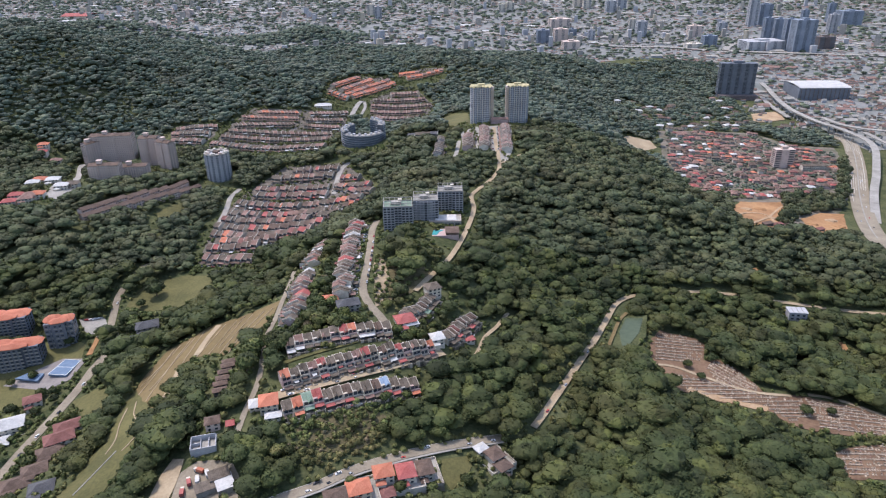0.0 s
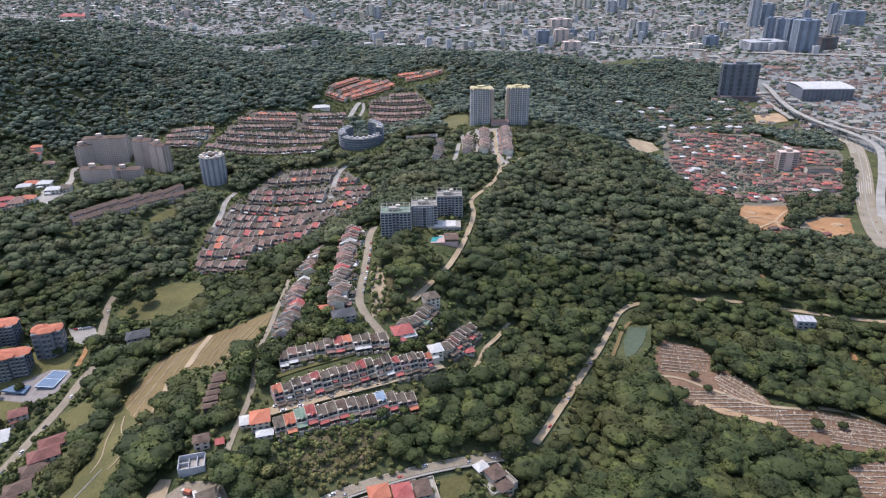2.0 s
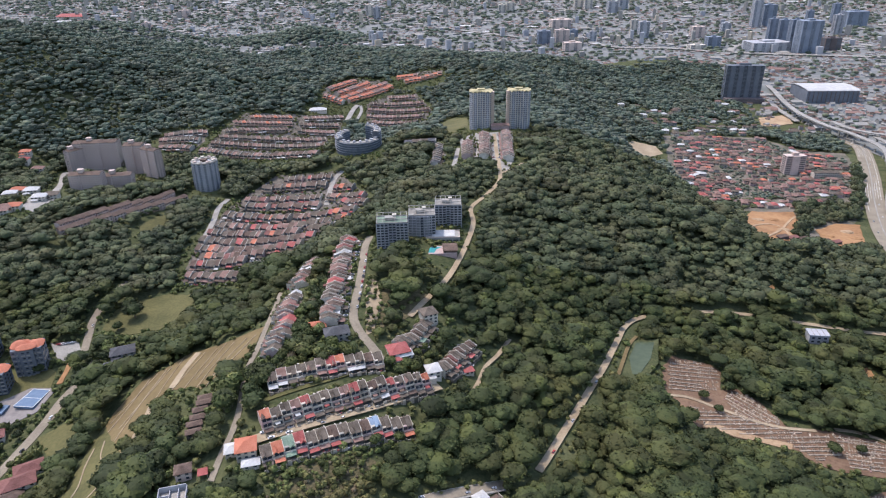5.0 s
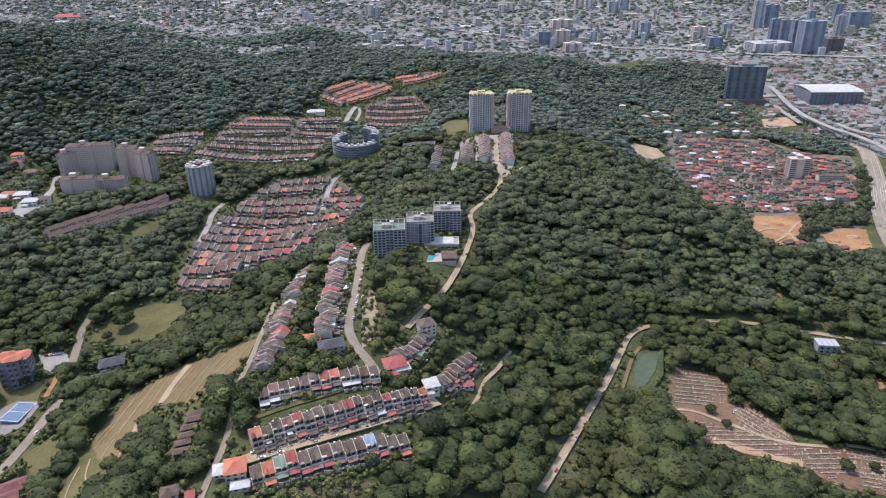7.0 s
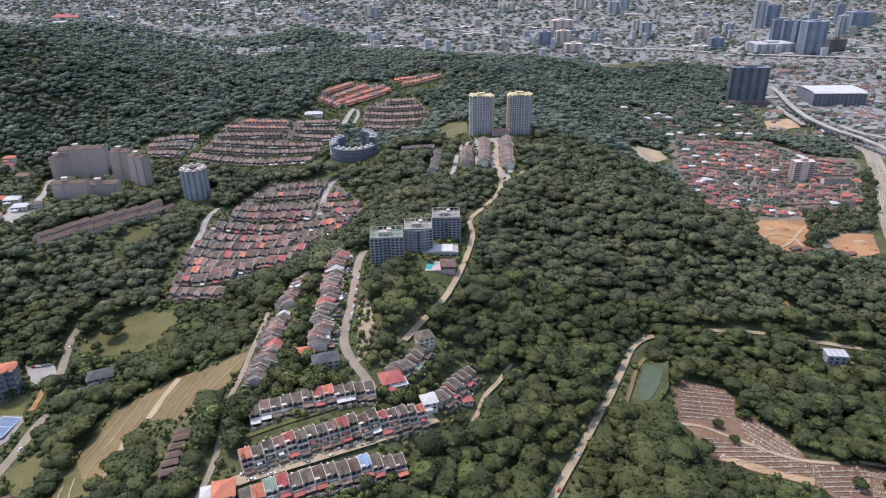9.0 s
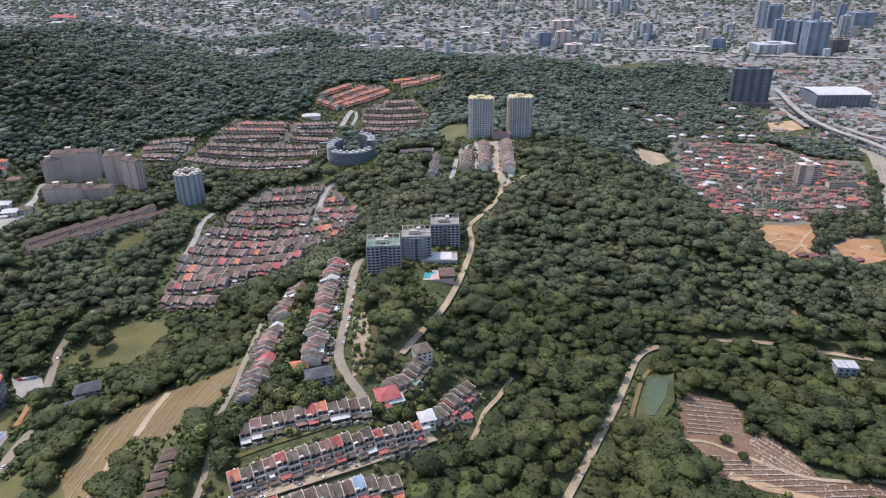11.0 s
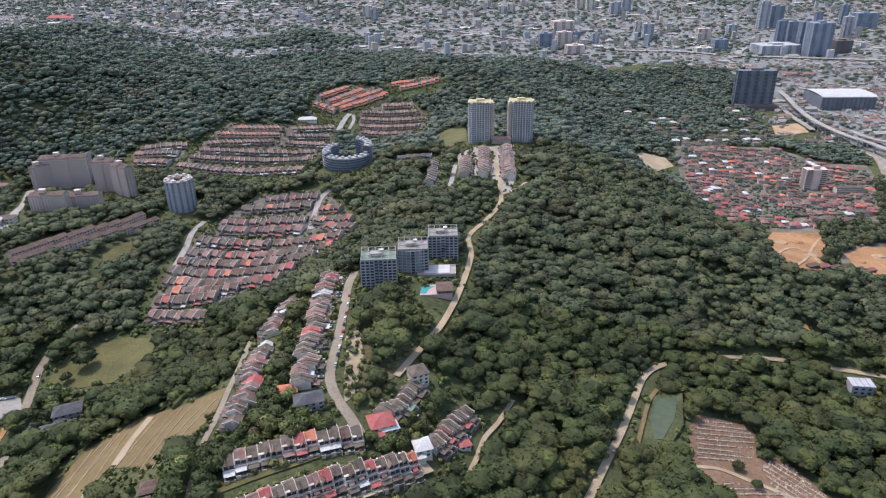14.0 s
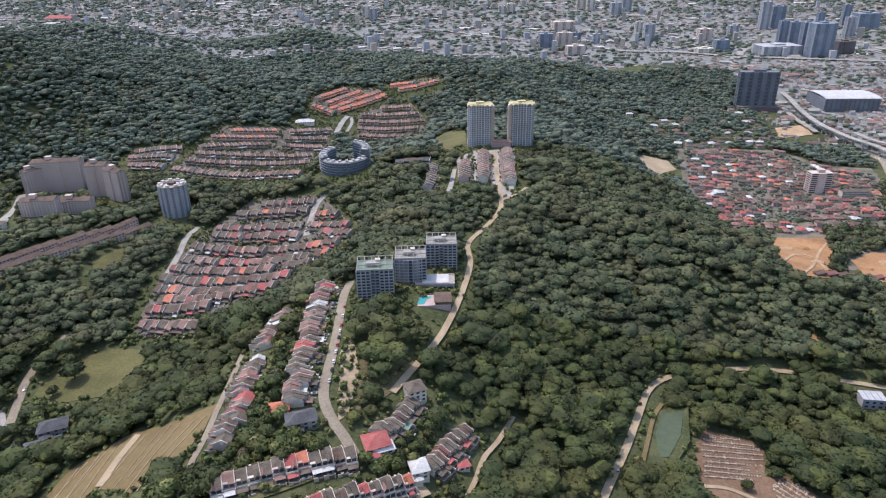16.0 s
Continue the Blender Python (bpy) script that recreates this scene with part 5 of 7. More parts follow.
# crescent building with banded glass
def crescent(x, y, w, h):
    ro, ri = w / 2, w / 2 - 10
    z = gzf(x, y)
    y += ro * 1.15
    h *= 0.66
    t = thing("crescent_building", at(x, y, z, 0), "crescent-shaped office block with banded blue glass", "building")
    a0, a1, n, floors = radians(128), radians(430), 34, 6
    pitch = h / floors

    def arc(r0, r1, z0, z1, u0=0, u1=n):
        g = Geo()
        m = u1 - u0
        for k in range(u0, u1 + 1):
            a = a0 + (a1 - a0) * k / n
            c, q = math.cos(a), 1.15 * math.sin(a)
            g.v += [(r1 * c, r1 * q, z0), (r0 * c, r0 * q, z0), (r0 * c, r0 * q, z1), (r1 * c, r1 * q, z1)]
        for k in range(m):
            for e in range(4):
                g.f.append((4 * k + e, 4 * k + (e + 1) % 4, 4 * k + 4 + (e + 1) % 4, 4 * k + 4 + e))
        g.f += [(0, 3, 2, 1), (4 * m, 4 * m + 1, 4 * m + 2, 4 * m + 3)]
        return g

    # floors, and the stretch of the ring that each set of floors covers: low in front, stepping up round the back
    wings = ((floors, 0, 10), (floors - 1, 10, 24), (floors + 2, 24, n))
    for fl, u0, u1 in wings:
        top = fl * pitch
        part("wall", arc(ri, ro, -20, top, u0, u1), WALLS["graphite"], t)
        for f in range(fl):
            part("window_band", arc(ri - 0.15, ro + 0.15, f * pitch + pitch * 0.2, f * pitch + pitch * 0.66, u0, u1), PANE_BLUE, t, "band of blue glass")
            part("floor_slab", arc(ri - 0.5, ro + 0.9, f * pitch + pitch * 0.82, f * pitch + pitch * 0.92, u0, u1), WALLS["slate"], t, "grey projecting slab")
        part("roof_slab", arc(ri + 1, ro - 1, top, top + 0.8, u0, u1), WALLS["grey"], t, "grey roof slab")
        for k in range(u0 + 1, u1, 2):
            a = a0 + (a1 - a0) * (k + 0.5) / n
            rr = (ri + ro) / 2
            put(t, "roof_plant", ("c",), lambda g: g.box(-2.4, -1.8, 0, 2.4, 1.8, 2.2), WALLS["lilac"] if k % 4 else WALLS["dark"], Matrix.Translation((rr * math.cos(a), rr * 1.15 * math.sin(a), top + 0.8)) @ Matrix.Rotation(a, 4, "Z"))
    footprint(x, y, w, w * 1.1, 0, 4, None)


cx_, cy_, cw_, ch_ = -126, 1021, 70.2, 32.5
crescent(cx_, cy_, cw_, ch_)

# long low apartment rows with brown roofs


def low_block(x, y, z, turn, w, d, floors, wall, roof, label, name="low_apartment_block", group="", heap=None):
    h = 3.1 * floors
    t = (heap, at(x, y, z, turn)) if heap else thing(name, at(x, y, z, turn), label, "building", group)
    put(t, "wall", (w, d, floors), lambda g: g.box(-w / 2, -d / 2, -6, w / 2, d / 2, h), WALLS[wall])
    put(t, "roof", (w, d, floors), lambda g: (g.slab((-w / 2 - 0.5, 0, h + 2.8), (-w / 2 - 0.5, -d / 2 - 0.7, h), (w / 2 + 0.5, -d / 2 - 0.7, h), (w / 2 + 0.5, 0, h + 2.8), 0.3), g.slab((w / 2 + 0.5, 0, h + 2.8), (w / 2 + 0.5, d / 2 + 0.7, h), (-w / 2 - 0.5, d / 2 + 0.7, h), (-w / 2 - 0.5, 0, h + 2.8), 0.3)), ROOFS[roof])
    n = max(2, round(w / 4))
    for f in range(floors):
        for k in range(n):
            put(t, "window", ("low",), lambda g: g.box(-1.0, -0.12, -0.7, 1.0, 0.2, 0.7), PANE, Matrix.Translation((-w / 2 + w / n * (k + 0.5), -d / 2, 3.1 * f + 1.7)))
        put(t, "ledge", ("low", w), lambda g: g.box(-w / 2, -0.6, -0.15, w / 2, 0, 0.15), WALLS[wall], Matrix.Translation((0, -d / 2, 3.1 * f + 0.3)))
    footprint(x, y, w, d, turn, 2, 3)
    return t


rnd_walk = random.Random(21)
for run in ([(-436, 749), (-409, 784), (-345, 900)], [(-443, 761), (-419, 800), (-365, 908)]):
    for line in zip(run, run[1:]):
        (x0, y0), (x1, y1) = line
        ln, ang = math.hypot(x1 - x0, y1 - y0), math.atan2(y1 - y0, x1 - x0)
        n_ = max(2, round(ln / 18))
        for k in range(n_):
            u = (k + 0.5) / n_
            px_, py_ = x0 + (x1 - x0) * u, y0 + (y1 - y0) * u
            low_block(px_, py_, gzf(px_, py_) - 2.0 + rnd_walk.uniform(-1, 1), ang, round(ln / n_ - 1.2, 1), 11, 3, "mauve", "brown", "beige walk-up apartment block with brown roof", group="walk-up row")


# flats with flame-orange roofs round the courts
def orange_flats(x, y, w, h, d, turn, floors):
    y += d / 2
    t = thing("apartment_block", at(x, y, gzf(x, y) - 1, turn), "dark grey flats with bright orange hipped roofs", "building", "orange-roofed flats")
    pitch = h / floors
    body = [(-w / 2, -d / 2 + 2), (-w / 4, -d / 2 + 2), (-w / 4, -d / 2), (w / 4, -d / 2), (w / 4, -d / 2 + 2), (w / 2, -d / 2 + 2), (w / 2, d / 2), (-w / 2, d / 2)]
    part("wall", Geo().prism(body, -8, h), WALLS["graphite"], t, "dark blue-grey walls")
    n = max(3, round(w / 4.2))
    for f in range(floors):
        for k in range(n):
            cx = -w / 2 + w / n * (k + 0.5)
            cy = -d / 2 + (0 if abs(cx) < w / 4 else 2)
            put(t, "window", ("of",), lambda g: g.box(-1.1, -0.1, -0.7, 1.1, 0.25, 0.7), PANE, Matrix.Translation((cx, cy, pitch * (f + 0.55))))
            put(t, "balcony", ("of",), lambda g: (g.box(-1.5, -1.1, -0.15, 1.5, 0.05, 0.05), g.box(-1.5, -1.1, 0.05, 1.5, -1.0, 0.9)), WALLS["grey"], Matrix.Translation((cx, cy, pitch * f + 0.35)))
    for side in (-1, 1):
        facade(t, d * 0.8, -w / 2, floors, 3, 0, pitch, PANE, side * math.pi / 2)

    def lobe(g, cx, cy, a, b, z, rise):
        """An eight-sided hipped cap."""
        ring = [(cx + a * u, cy + b * v) for u, v in ((-1, -0.5), (-0.6, -1), (0.6, -1), (1, -0.5), (1, 0.5), (0.6, 1), (-0.6, 1), (-1, 0.5))]
        top = [(cx + (px - cx) * 0.35, cy + (py - cy) * 0.2) for px, py in ring]
        i0 = len(g.v)
        g.v += [(px, py, z - 0.35) for px, py in ring] + [(px, py, z) for px, py in ring] + [(px, py, z + rise) for px, py in top]
        g.f += [tuple(i0 + k for k in range(7, -1, -1)), tuple(i0 + 16 + k for k in range(8))]
        for q in (0, 8):
            g.f += [(i0 + q + k, i0 + q + (k + 1) % 8, i0 + q + 8 + (k + 1) % 8, i0 + q + 8 + k) for k in range(8)]

    for cx, cy, a, b, z, rise in ((-w * 0.24, d * 0.16, w * 0.32, d * 0.42, h + 0.6, 3.6), (w * 0.25, d * 0.1, w * 0.3, d * 0.46, h - 0.2, 3.2), (0.02 * w, -d * 0.3, w * 0.33, d * 0.28, h + 1.6, 2.8)):
        gq = Geo()
        lobe(gq, cx, cy, a, b, z, rise)
        part("roof", gq, ROOFS["orange"], t, "bright orange hipped roof")
    footprint(x, y, w, d, turn, 3)


ox, oy, ow, oh = -424, 545, 45.4, 26.1
orange_flats(ox, oy, ow, oh - 3, 22, 0.25, 7)
ox, oy, ow, oh = -395, 503, 54.0, 25.1
orange_flats(ox, oy, ow, oh - 3, 20, 0.25, 6)
ox, oy, ow, oh = -362, 535, 26.7, 30.7
orange_flats(ox, oy, ow * 0.9, oh - 5, 18, 0.3, 5)

# sports courts
for outline, name, material, label in (([(-388, 484), (-372, 501), (-351, 518), (-327, 515), (-329, 486), (-344, 474)], "court_surround", COURT_EDGE, "grey paved surround of the sports court"), ):
    patch(name, outline, material, label, lift=0.55)
cq = [(-351, 492), (-334, 490), (-332, 513), (-347, 515)]
cz_ = max(gzf(*p) for p in cq) + 0.75
ct = thing("sports_court", at(0, 0, 0, 0), "blue hard sports court with white lines", "court")
part("surface", Geo().prism(cq, cz_ - 2, cz_), COURT, ct)


def line_strip(a, b, wd, z):
    dx, dy = b[0] - a[0], b[1] - a[1]
    ln = math.hypot(dx, dy) or 1
    ox_, oy_ = -dy / ln * wd / 2, dx / ln * wd / 2
    return [(a[0] - ox_, a[1] - oy_, z), (b[0] - ox_, b[1] - oy_, z), (b[0] + ox_, b[1] + oy_, z), (a[0] + ox_, a[1] + oy_, z)]


cq2 = [(-379, 489), (-372, 497), (-357, 496), (-357, 485)]
part("surface", Geo().prism(cq2, cz_ - 2, max(gzf(*p) for p in cq2) + 0.75), COURT, tagged(new("sports_court"), "blue hard sports court beside the larger one", "court"))
for a, b in ((cq[0], cq[1]), (cq[1], cq[2]), (cq[2], cq[3]), (cq[3], cq[0]), (lerp(cq[0], cq[3], 0.5), lerp(cq[1], cq[2], 0.5))):
    part("court_line", Geo().poly(*line_strip(a, b, 0.45, cz_ + 0.02)), PAINT_LINE, ct, "white court line")

# ---------------------------------------------------------------- towers in the valley and the city
def city_tower(x, y, w, h, d, turn, wall, strips, label, name="high_rise_tower", pane=PANE, group=""):
    t = thing(name, at(x, y + d / 2, gzf(x, y), turn), label, "tower", group)
    n = strips
    front = []
    for k in range(n):
        a, o = -w / 2 + w * k / n, 0.0 if k % 2 else 1.6
        front += [(a, -d / 2 + o), (a + w / n, -d / 2 + o)]
    g = Geo().prism(front + [(w / 2, d / 2), (-w / 2, d / 2)], -4, h)
    part("wall", g, WALLS[wall], t)
    bands = Geo()
    fl = max(4, int(h / 3.3))
    for k in range(n):
        a = -w / 2 + w * k / n
        o = 0.0 if k % 2 else 1.6
        if k % 2 == 0:
            for f in range(fl):
                bands.box(a + w / n * 0.1, -d / 2 + o - 0.15, h / fl * (f + 0.3), a + w / n * 0.9, -d / 2 + o + 0.2, h / fl * (f + 0.8))
    tagged(part("window_grid", bands, pane, t, "rows of dark windows"), kind="stuff")
    side = Geo()
    for sx in (-1, 1):
        for f in range(fl):
            side.box(sx * w / 2 - 0.2, -d * 0.3, h / fl * (f + 0.3), sx * w / 2 + 0.2, d * 0.35, h / fl * (f + 0.75))
    tagged(part("side_window_grid", side, pane, t, "rows of dark windows"), kind="stuff")
    roof_box(t, w * 0.3, d * 0.4, 0, 0, h, 5, WALLS[wall])
    footprint(x, y, w, d, turn, 6)
    return t


px_, py_, pw_, ph_ = 799, 1811, 93.6, 91.6
city_tower(px_, py_, pw_, ph_, 24, -0.12, "graphite", 9, "dark grey slab tower above a podium")
gpd = thing("podium", at(px_ + 4, py_ - 6, gzf(px_, py_), -0.12), "dark podium under the slab tower", "building")
part("wall", Geo().box(-pw_ * 0.55, -14, -5, pw_ * 0.5, 20, 10).box(-pw_ * 0.5, -16, -5, pw_ * 0.45, -14, 4), WALLS["dark"], gpd)
HIGH_A = (
    (1294, 2737, 33.7, 106.9, "steel", 3),
    (1368, 2794, 48.1, 96.0, "steel", 3),
    (1336, 2639, 43.4, 111.7, "steel", 3),
    (1347, 2551, 79.9, 116.3, "steel", 5),
    (1609, 3077, 30.1, 99.8, "steel", 3),
    (1717, 3035, 39.6, 84.7, "lilac", 4),
    (1901, 3399, 35.8, 88.4, "steel", 3),
    (1476, 3295, 42.8, 120.8, "lilac", 3),
    (1547, 3324, 64.7, 96.7, "steel", 3),
    (1917, 3248, 100.2, 70.1, "steel", 4),
    (810, 4128, 49.6, 62.0, "white", 3),
    (853, 4069, 45.6, 67.3, "white", 3),
)
HIGH_B = (
    (941, 3857, 55.8, 64.2, "lilac", 3),
    (1033, 3994, 51.3, 66.2, "lilac", 3),
    (880, 3183, 31.1, 59.1, "white", 3),
    (888, 3054, 44.8, 66.4, "lilac", 3),
    (573, 3318, 91.5, 46.0, "tan", 5),
    (506, 2893, 56.8, 58.9, "tan", 4),
    (433, 2901, 52.2, 54.5, "steel", 3),
    (590, 3083, 35.2, 33.6, "steel", 3),
    (652, 2983, 29.2, 42.0, "lilac", 3),
    (515, 2698, 66.5, 34.2, "tan", 4),
    (1070, 2730, 53.8, 43.1, "steel", 3),
    (989, 2677, 61.6, 21.3, "white", 3),
)
HIGH_C = (
    (1228, 2592, 145.1, 37.1, "lilac", 9),
    (1115, 3032, 54.4, 47.3, "tan", 4),
    (1279, 3143, 40.9, 43.9, "lilac", 3),
    (1474, 2624, 64.8, 45.8, "dark", 3),
    (-375, 3872, 43.5, 64.4, "white", 3),
    (-327, 3773, 36.4, 62.9, "lilac", 3),
    (400, 3971, 44.6, 54.0, "white", 3),
    (353, 3977, 38.3, 42.1, "white", 3),
    (-1174, 2856, 32.3, 26.3, "tan", 3),
    (-1408, 3946, 57.0, 41.8, "tan", 3),
)
for x, y, w, h, wall, n_ in HIGH_A + HIGH_B + HIGH_C:
    city_tower(x, y, w, h, max(14, w * 0.6), 0.1, wall, n_, f"distant {'blue-grey' if wall == 'steel' else 'pale'} high-rise tower in the city", group="far high-rises", pane=PANE_BLUE)

# white-roofed hall
hx, hy, hw, hh = 1031, 1791, 133.8, 33.2
hall = thing("exhibition_hall", at(hx, hy + 50, gzf(hx, hy), -0.05), "large hall with white curved roof and dark walls", "hall")
part("wall", Geo().box(-hw / 2, -50, -4, hw / 2, 50, hh), WALLS["graphite"], hall)
rg = Geo()
arch = [(51 * math.sin(a), hh + 4.5 * math.cos(a)) for a in np.linspace(-math.pi / 2, math.pi / 2, 11)]
arch = arch + [(y_, z_ - 0.8) for y_, z_ in reversed(arch)]
na = len(arch)
rg.v = [(sx * (hw / 2 + 1), y_, z_) for sx in (-1, 1) for y_, z_ in arch]
rg.f = [tuple(range(na)), tuple(range(2 * na - 1, na - 1, -1))] + [(k, na + k, na + (k + 1) % na, (k + 1) % na) for k in range(na)]
part("roof", rg, ROOFS["white"], hall, "white curved sheet roof")
for k in range(12):
    put(hall, "pilaster", (round(hh),), lambda g: g.box(-0.8, -0.8, -3, 0.8, 0.2, hh), WALLS["dark"], Matrix.Translation((-hw / 2 + hw * (k + 0.5) / 12, -50, 0)))

WOODS = [(439, 1994), (598, 2053), (704, 2122), (865, 2158), (829, 1952), (760, 1681), (733, 1505), (890, 1479), (862, 1356), (672, 1023), (609, 950), (537, 921), (463, 820), (492, 810), (580, 862)]
WOOD_EDGE = [(-1400, 200), (950, 200), (950, 830)] + WOODS[::-1] + [(400, 2200), (-1400, 2200)]
# ---------------------------------------------------------------- detached houses
def detached_house(x, y, turn, w, d, floors, roof, wall, label="", group="", heap=None, wing=True, wall_round=False, z=None):
    """A house with a hipped roof, a lower wing and windows; front along its own -y."""
    h = 3.0 * floors
    z = (max(gzf(x, y), gzf(x, y - d / 3), gzf(x, y + d / 3)) + 0.2) if z is None else z
    m0 = at(x, y, z, turn)
    words = label or f"{wall} house with {roof} hipped roof"
    own = Heap() if heap == "own" else None
    t = (own, Matrix()) if own else (heap, m0) if heap else thing("detached_house", m0, words, "house", group)

    def hip(g, a, b, z0, rise, over=0.8, cx=0.0, cy=0.0):
        a, b = a / 2 + over, b / 2 + over
        r = max(0.3, a - b)
        top = [(cx - r, cy, z0 + rise), (cx + r, cy, z0 + rise)]
        c = [(cx - a, cy - b, z0), (cx + a, cy - b, z0), (cx + a, cy + b, z0), (cx - a, cy + b, z0)]
        g.poly(c[0], c[1], top[1], top[0]).poly(c[2], c[3], top[0], top[1]).poly(c[1], c[2], top[1]).poly(c[3], c[0], top[0])
        for p, q in zip(c, c[1:] + c[:1]):
            g.poly((p[0], p[1], z0 - 0.3), (q[0], q[1], z0 - 0.3), q, p)
        g.poly(*[(p[0], p[1], z0 - 0.3) for p in reversed(c)])

    put(t, "wall", (w, d, floors, "d"), lambda g: g.box(-w / 2, -d / 2, -5, w / 2, d / 2, h), WALLS[wall])
    put(t, "roof", (w, d, floors, "d"), lambda g: hip(g, w, d, h, min(w, d) * 0.27), ROOFS[roof])
    if wing:
        wing_ob = put(t, "wing", (w, d, "d"), lambda g: g.box(-w * 0.45, -d / 2 - d * 0.3, -5, 0, -d / 2 + 0.2, 3.0), WALLS[wall])
        put(wing_ob or t, "wing_roof", (w, d, "d"), lambda g: hip(g, w * 0.45, d * 0.35, 3.0, d * 0.1, 0.6, -w * 0.225, -d / 2 - d * 0.13), ROOFS[roof])
    n = max(2, round(w / 4.5))
    for f in range(floors):
        for k in range(n):
            if wing and f == 0 and k < n / 2:
                continue
            put(t, "window", ("d",), lambda g: g.box(-0.95, -0.12, -0.7, 0.95, 0.1, 0.7), PANE, Matrix.Translation((-w / 2 + w / n * (k + 0.5), -d / 2, 3.0 * f + 1.6)))
    if wall_round and not heap:
        a, b = w / 2 + 5, d / 2 + 6
        for x0, y0, x1, y1 in ((-a, -b, a, -b + 0.3), (-a, b - 0.3, a, b), (-a, -b + 0.3, -a + 0.3, b - 0.3), (a - 0.3, -b + 0.3, a, b - 0.3)):
            put(t, "garden_wall", (round(x0), round(y0), w, d), lambda g: g.box(x0, y0, -5, x1, y1, 1.8), WALLS["white"], None, "white garden wall")
        put(t, "paved_yard", (w, d), lambda g: g.box(-a + 0.3, -b + 0.3, -5, a - 0.3, b - 0.3, 0.15), CONCRETE, None, "concrete yard")
    footprint(x, y, w, d, turn, 5 if not wall_round else 8)
    return own.house("detached_house", m0, words, group) if own else t


def spot(p, *rest, **kw):
    return detached_house(p[0][0], p[0][1], *rest, **kw)


# houses by the lower road
spot([(-54, 311)], 0.3, 14, 12, 2, "orange", "cream", wall_round=True)
spot([(-40, 325)], 0.25, 12, 11, 2, "orange", "white")
spot([(-26, 328)], 0.25, 11, 13, 2, "red", "white", wall_round=True)
spot([(-14, 333)], 0.25, 9.5, 13, 2, "brown", "grey", wall_round=True)
spot([(-67, 303)], 0.3, 13, 11, 2, "brown", "white", wall_round=True)
spot([(-37, 313)], 0.25, 9, 8, 1, "maroon", "white")
spot([(33, 355)], 0.6, 10, 11, 2, "brown", "white", wall_round=True)
spot([(38, 346)], 0.6, 9.5, 9, 2, "brown", "white")
spot([(24, 361)], 0.6, 8, 7, 1, "white", "white", wing=False)
# estate houses below the field
spot([(-290, 410)], 0.55, 18, 12, 2, "maroon", "white")
spot([(-289, 396)], 0.55, 20, 13, 2, "maroon", "white")
spot([(-290, 384)], 0.5, 18, 12, 1, "brown", "cream")
spot([(-291, 365)], 0.5, 16, 12, 1, "brown", "cream")
spot([(-298, 353)], 0.5, 18, 13, 1, "brown", "white")
spot([(-345, 456)], 0.5, 13, 11, 2, "maroon", "white")
spot([(-350, 427)], 0.45, 24, 16, 2, "white", "white", wing=False, wall_round=True)
spot([(-270, 339)], 0.4, 15, 12, 1, "dark", "cream")
spot([(-349, 409)], 0.45, 18, 12, 1, "white", "white", wing=False)
# hillside hamlet on the far left, round a pale yard
patch("hamlet_yard", [(-507, 805), (-523, 851), (-514, 884), (-489, 847), (-488, 795)], CONCRETE, "pale paved yard among hillside houses", lift=0.6)
ribbon("hamlet_road", [(-489, 838), (-544, 958), (-580, 1042)], 7, CONCRETE, "pale road up to the apartment complex")
for p, roof in zip([(-521, 788), (-541, 801), (-651, 1067), (-551, 857), (-538, 781)], ("rose", "red", "orange", "white", "red")):
    detached_house(p[0], p[1], 0.3, 16, 12, 2, roof, "white", group="hillside houses")
# dark-roofed villa by the park
spot([(-284, 551)], 0.4, 20, 14, 2, "dark", "grey")
spot([(-284, 535)], 0.4, 24, 10, 1, "dark", "grey", wing=False)
# end houses of the terraces
spot([(-121, 372)], 0.25, 12, 13, 2, "orange", "cream", wing=False)
spot([(-131, 373)], 0.25, 7, 9, 1, "white", "cream", wing=False)
spot([(-116, 362)], 0.25, 10, 6, 1, "white", "white", wing=False)
spot([(-32, 470)], 0.35, 15, 14, 2, "red", "white", wing=True, label="white corner house with red and white roofs")
spot([(-27, 467)], 0.35, 11, 8, 2, "white", "white", wing=False)
spot([(-6, 459)], 0.3, 10, 11, 2, "white", "white")
spot([(-79, 482)], 0.3, 18, 12, 2, "dark", "grey")
spot([(-96, 496)], 0.2, 12, 9, 1, "orange", "yellow", label="yellow house with orange roof beside the spur terrace")
spot([(-10, 518)], 0.4, 12, 12, 3, "grey", "white")
spot([(21, 472)], 0.3, 7, 6, 1, "red", "white", wing=False)
# stepped row of small dark roofs in the trees
for p in [(-162, 394), (-164, 402), (-164, 409), (-165, 417), (-165, 425), (-166, 431)]:
    detached_house(p[0], p[1], 0.35, 9, 4.4, 1, "brown", "dark", "small weathered house with dark brown roof among trees", "stepped row in the trees", wing=False)
# houses on the far left slope
for p, roof in zip([(-644, 1045), (-615, 1029), (-554, 878), (-514, 802), (-521, 798), (-532, 872), (-501, 836), (-492, 846)], ("red", "rose", "orange", "orange", "rose", "white", "white", "grey")):
    detached_house(p[0], p[1], 0.2, 17, 13, 2, roof, "white", group="hillside houses")
detached_house(*[(-244, 1384)][0], 0.1, 34, 16, 1, "white", "white", "low white clubhouse in a clearing", wing=False)

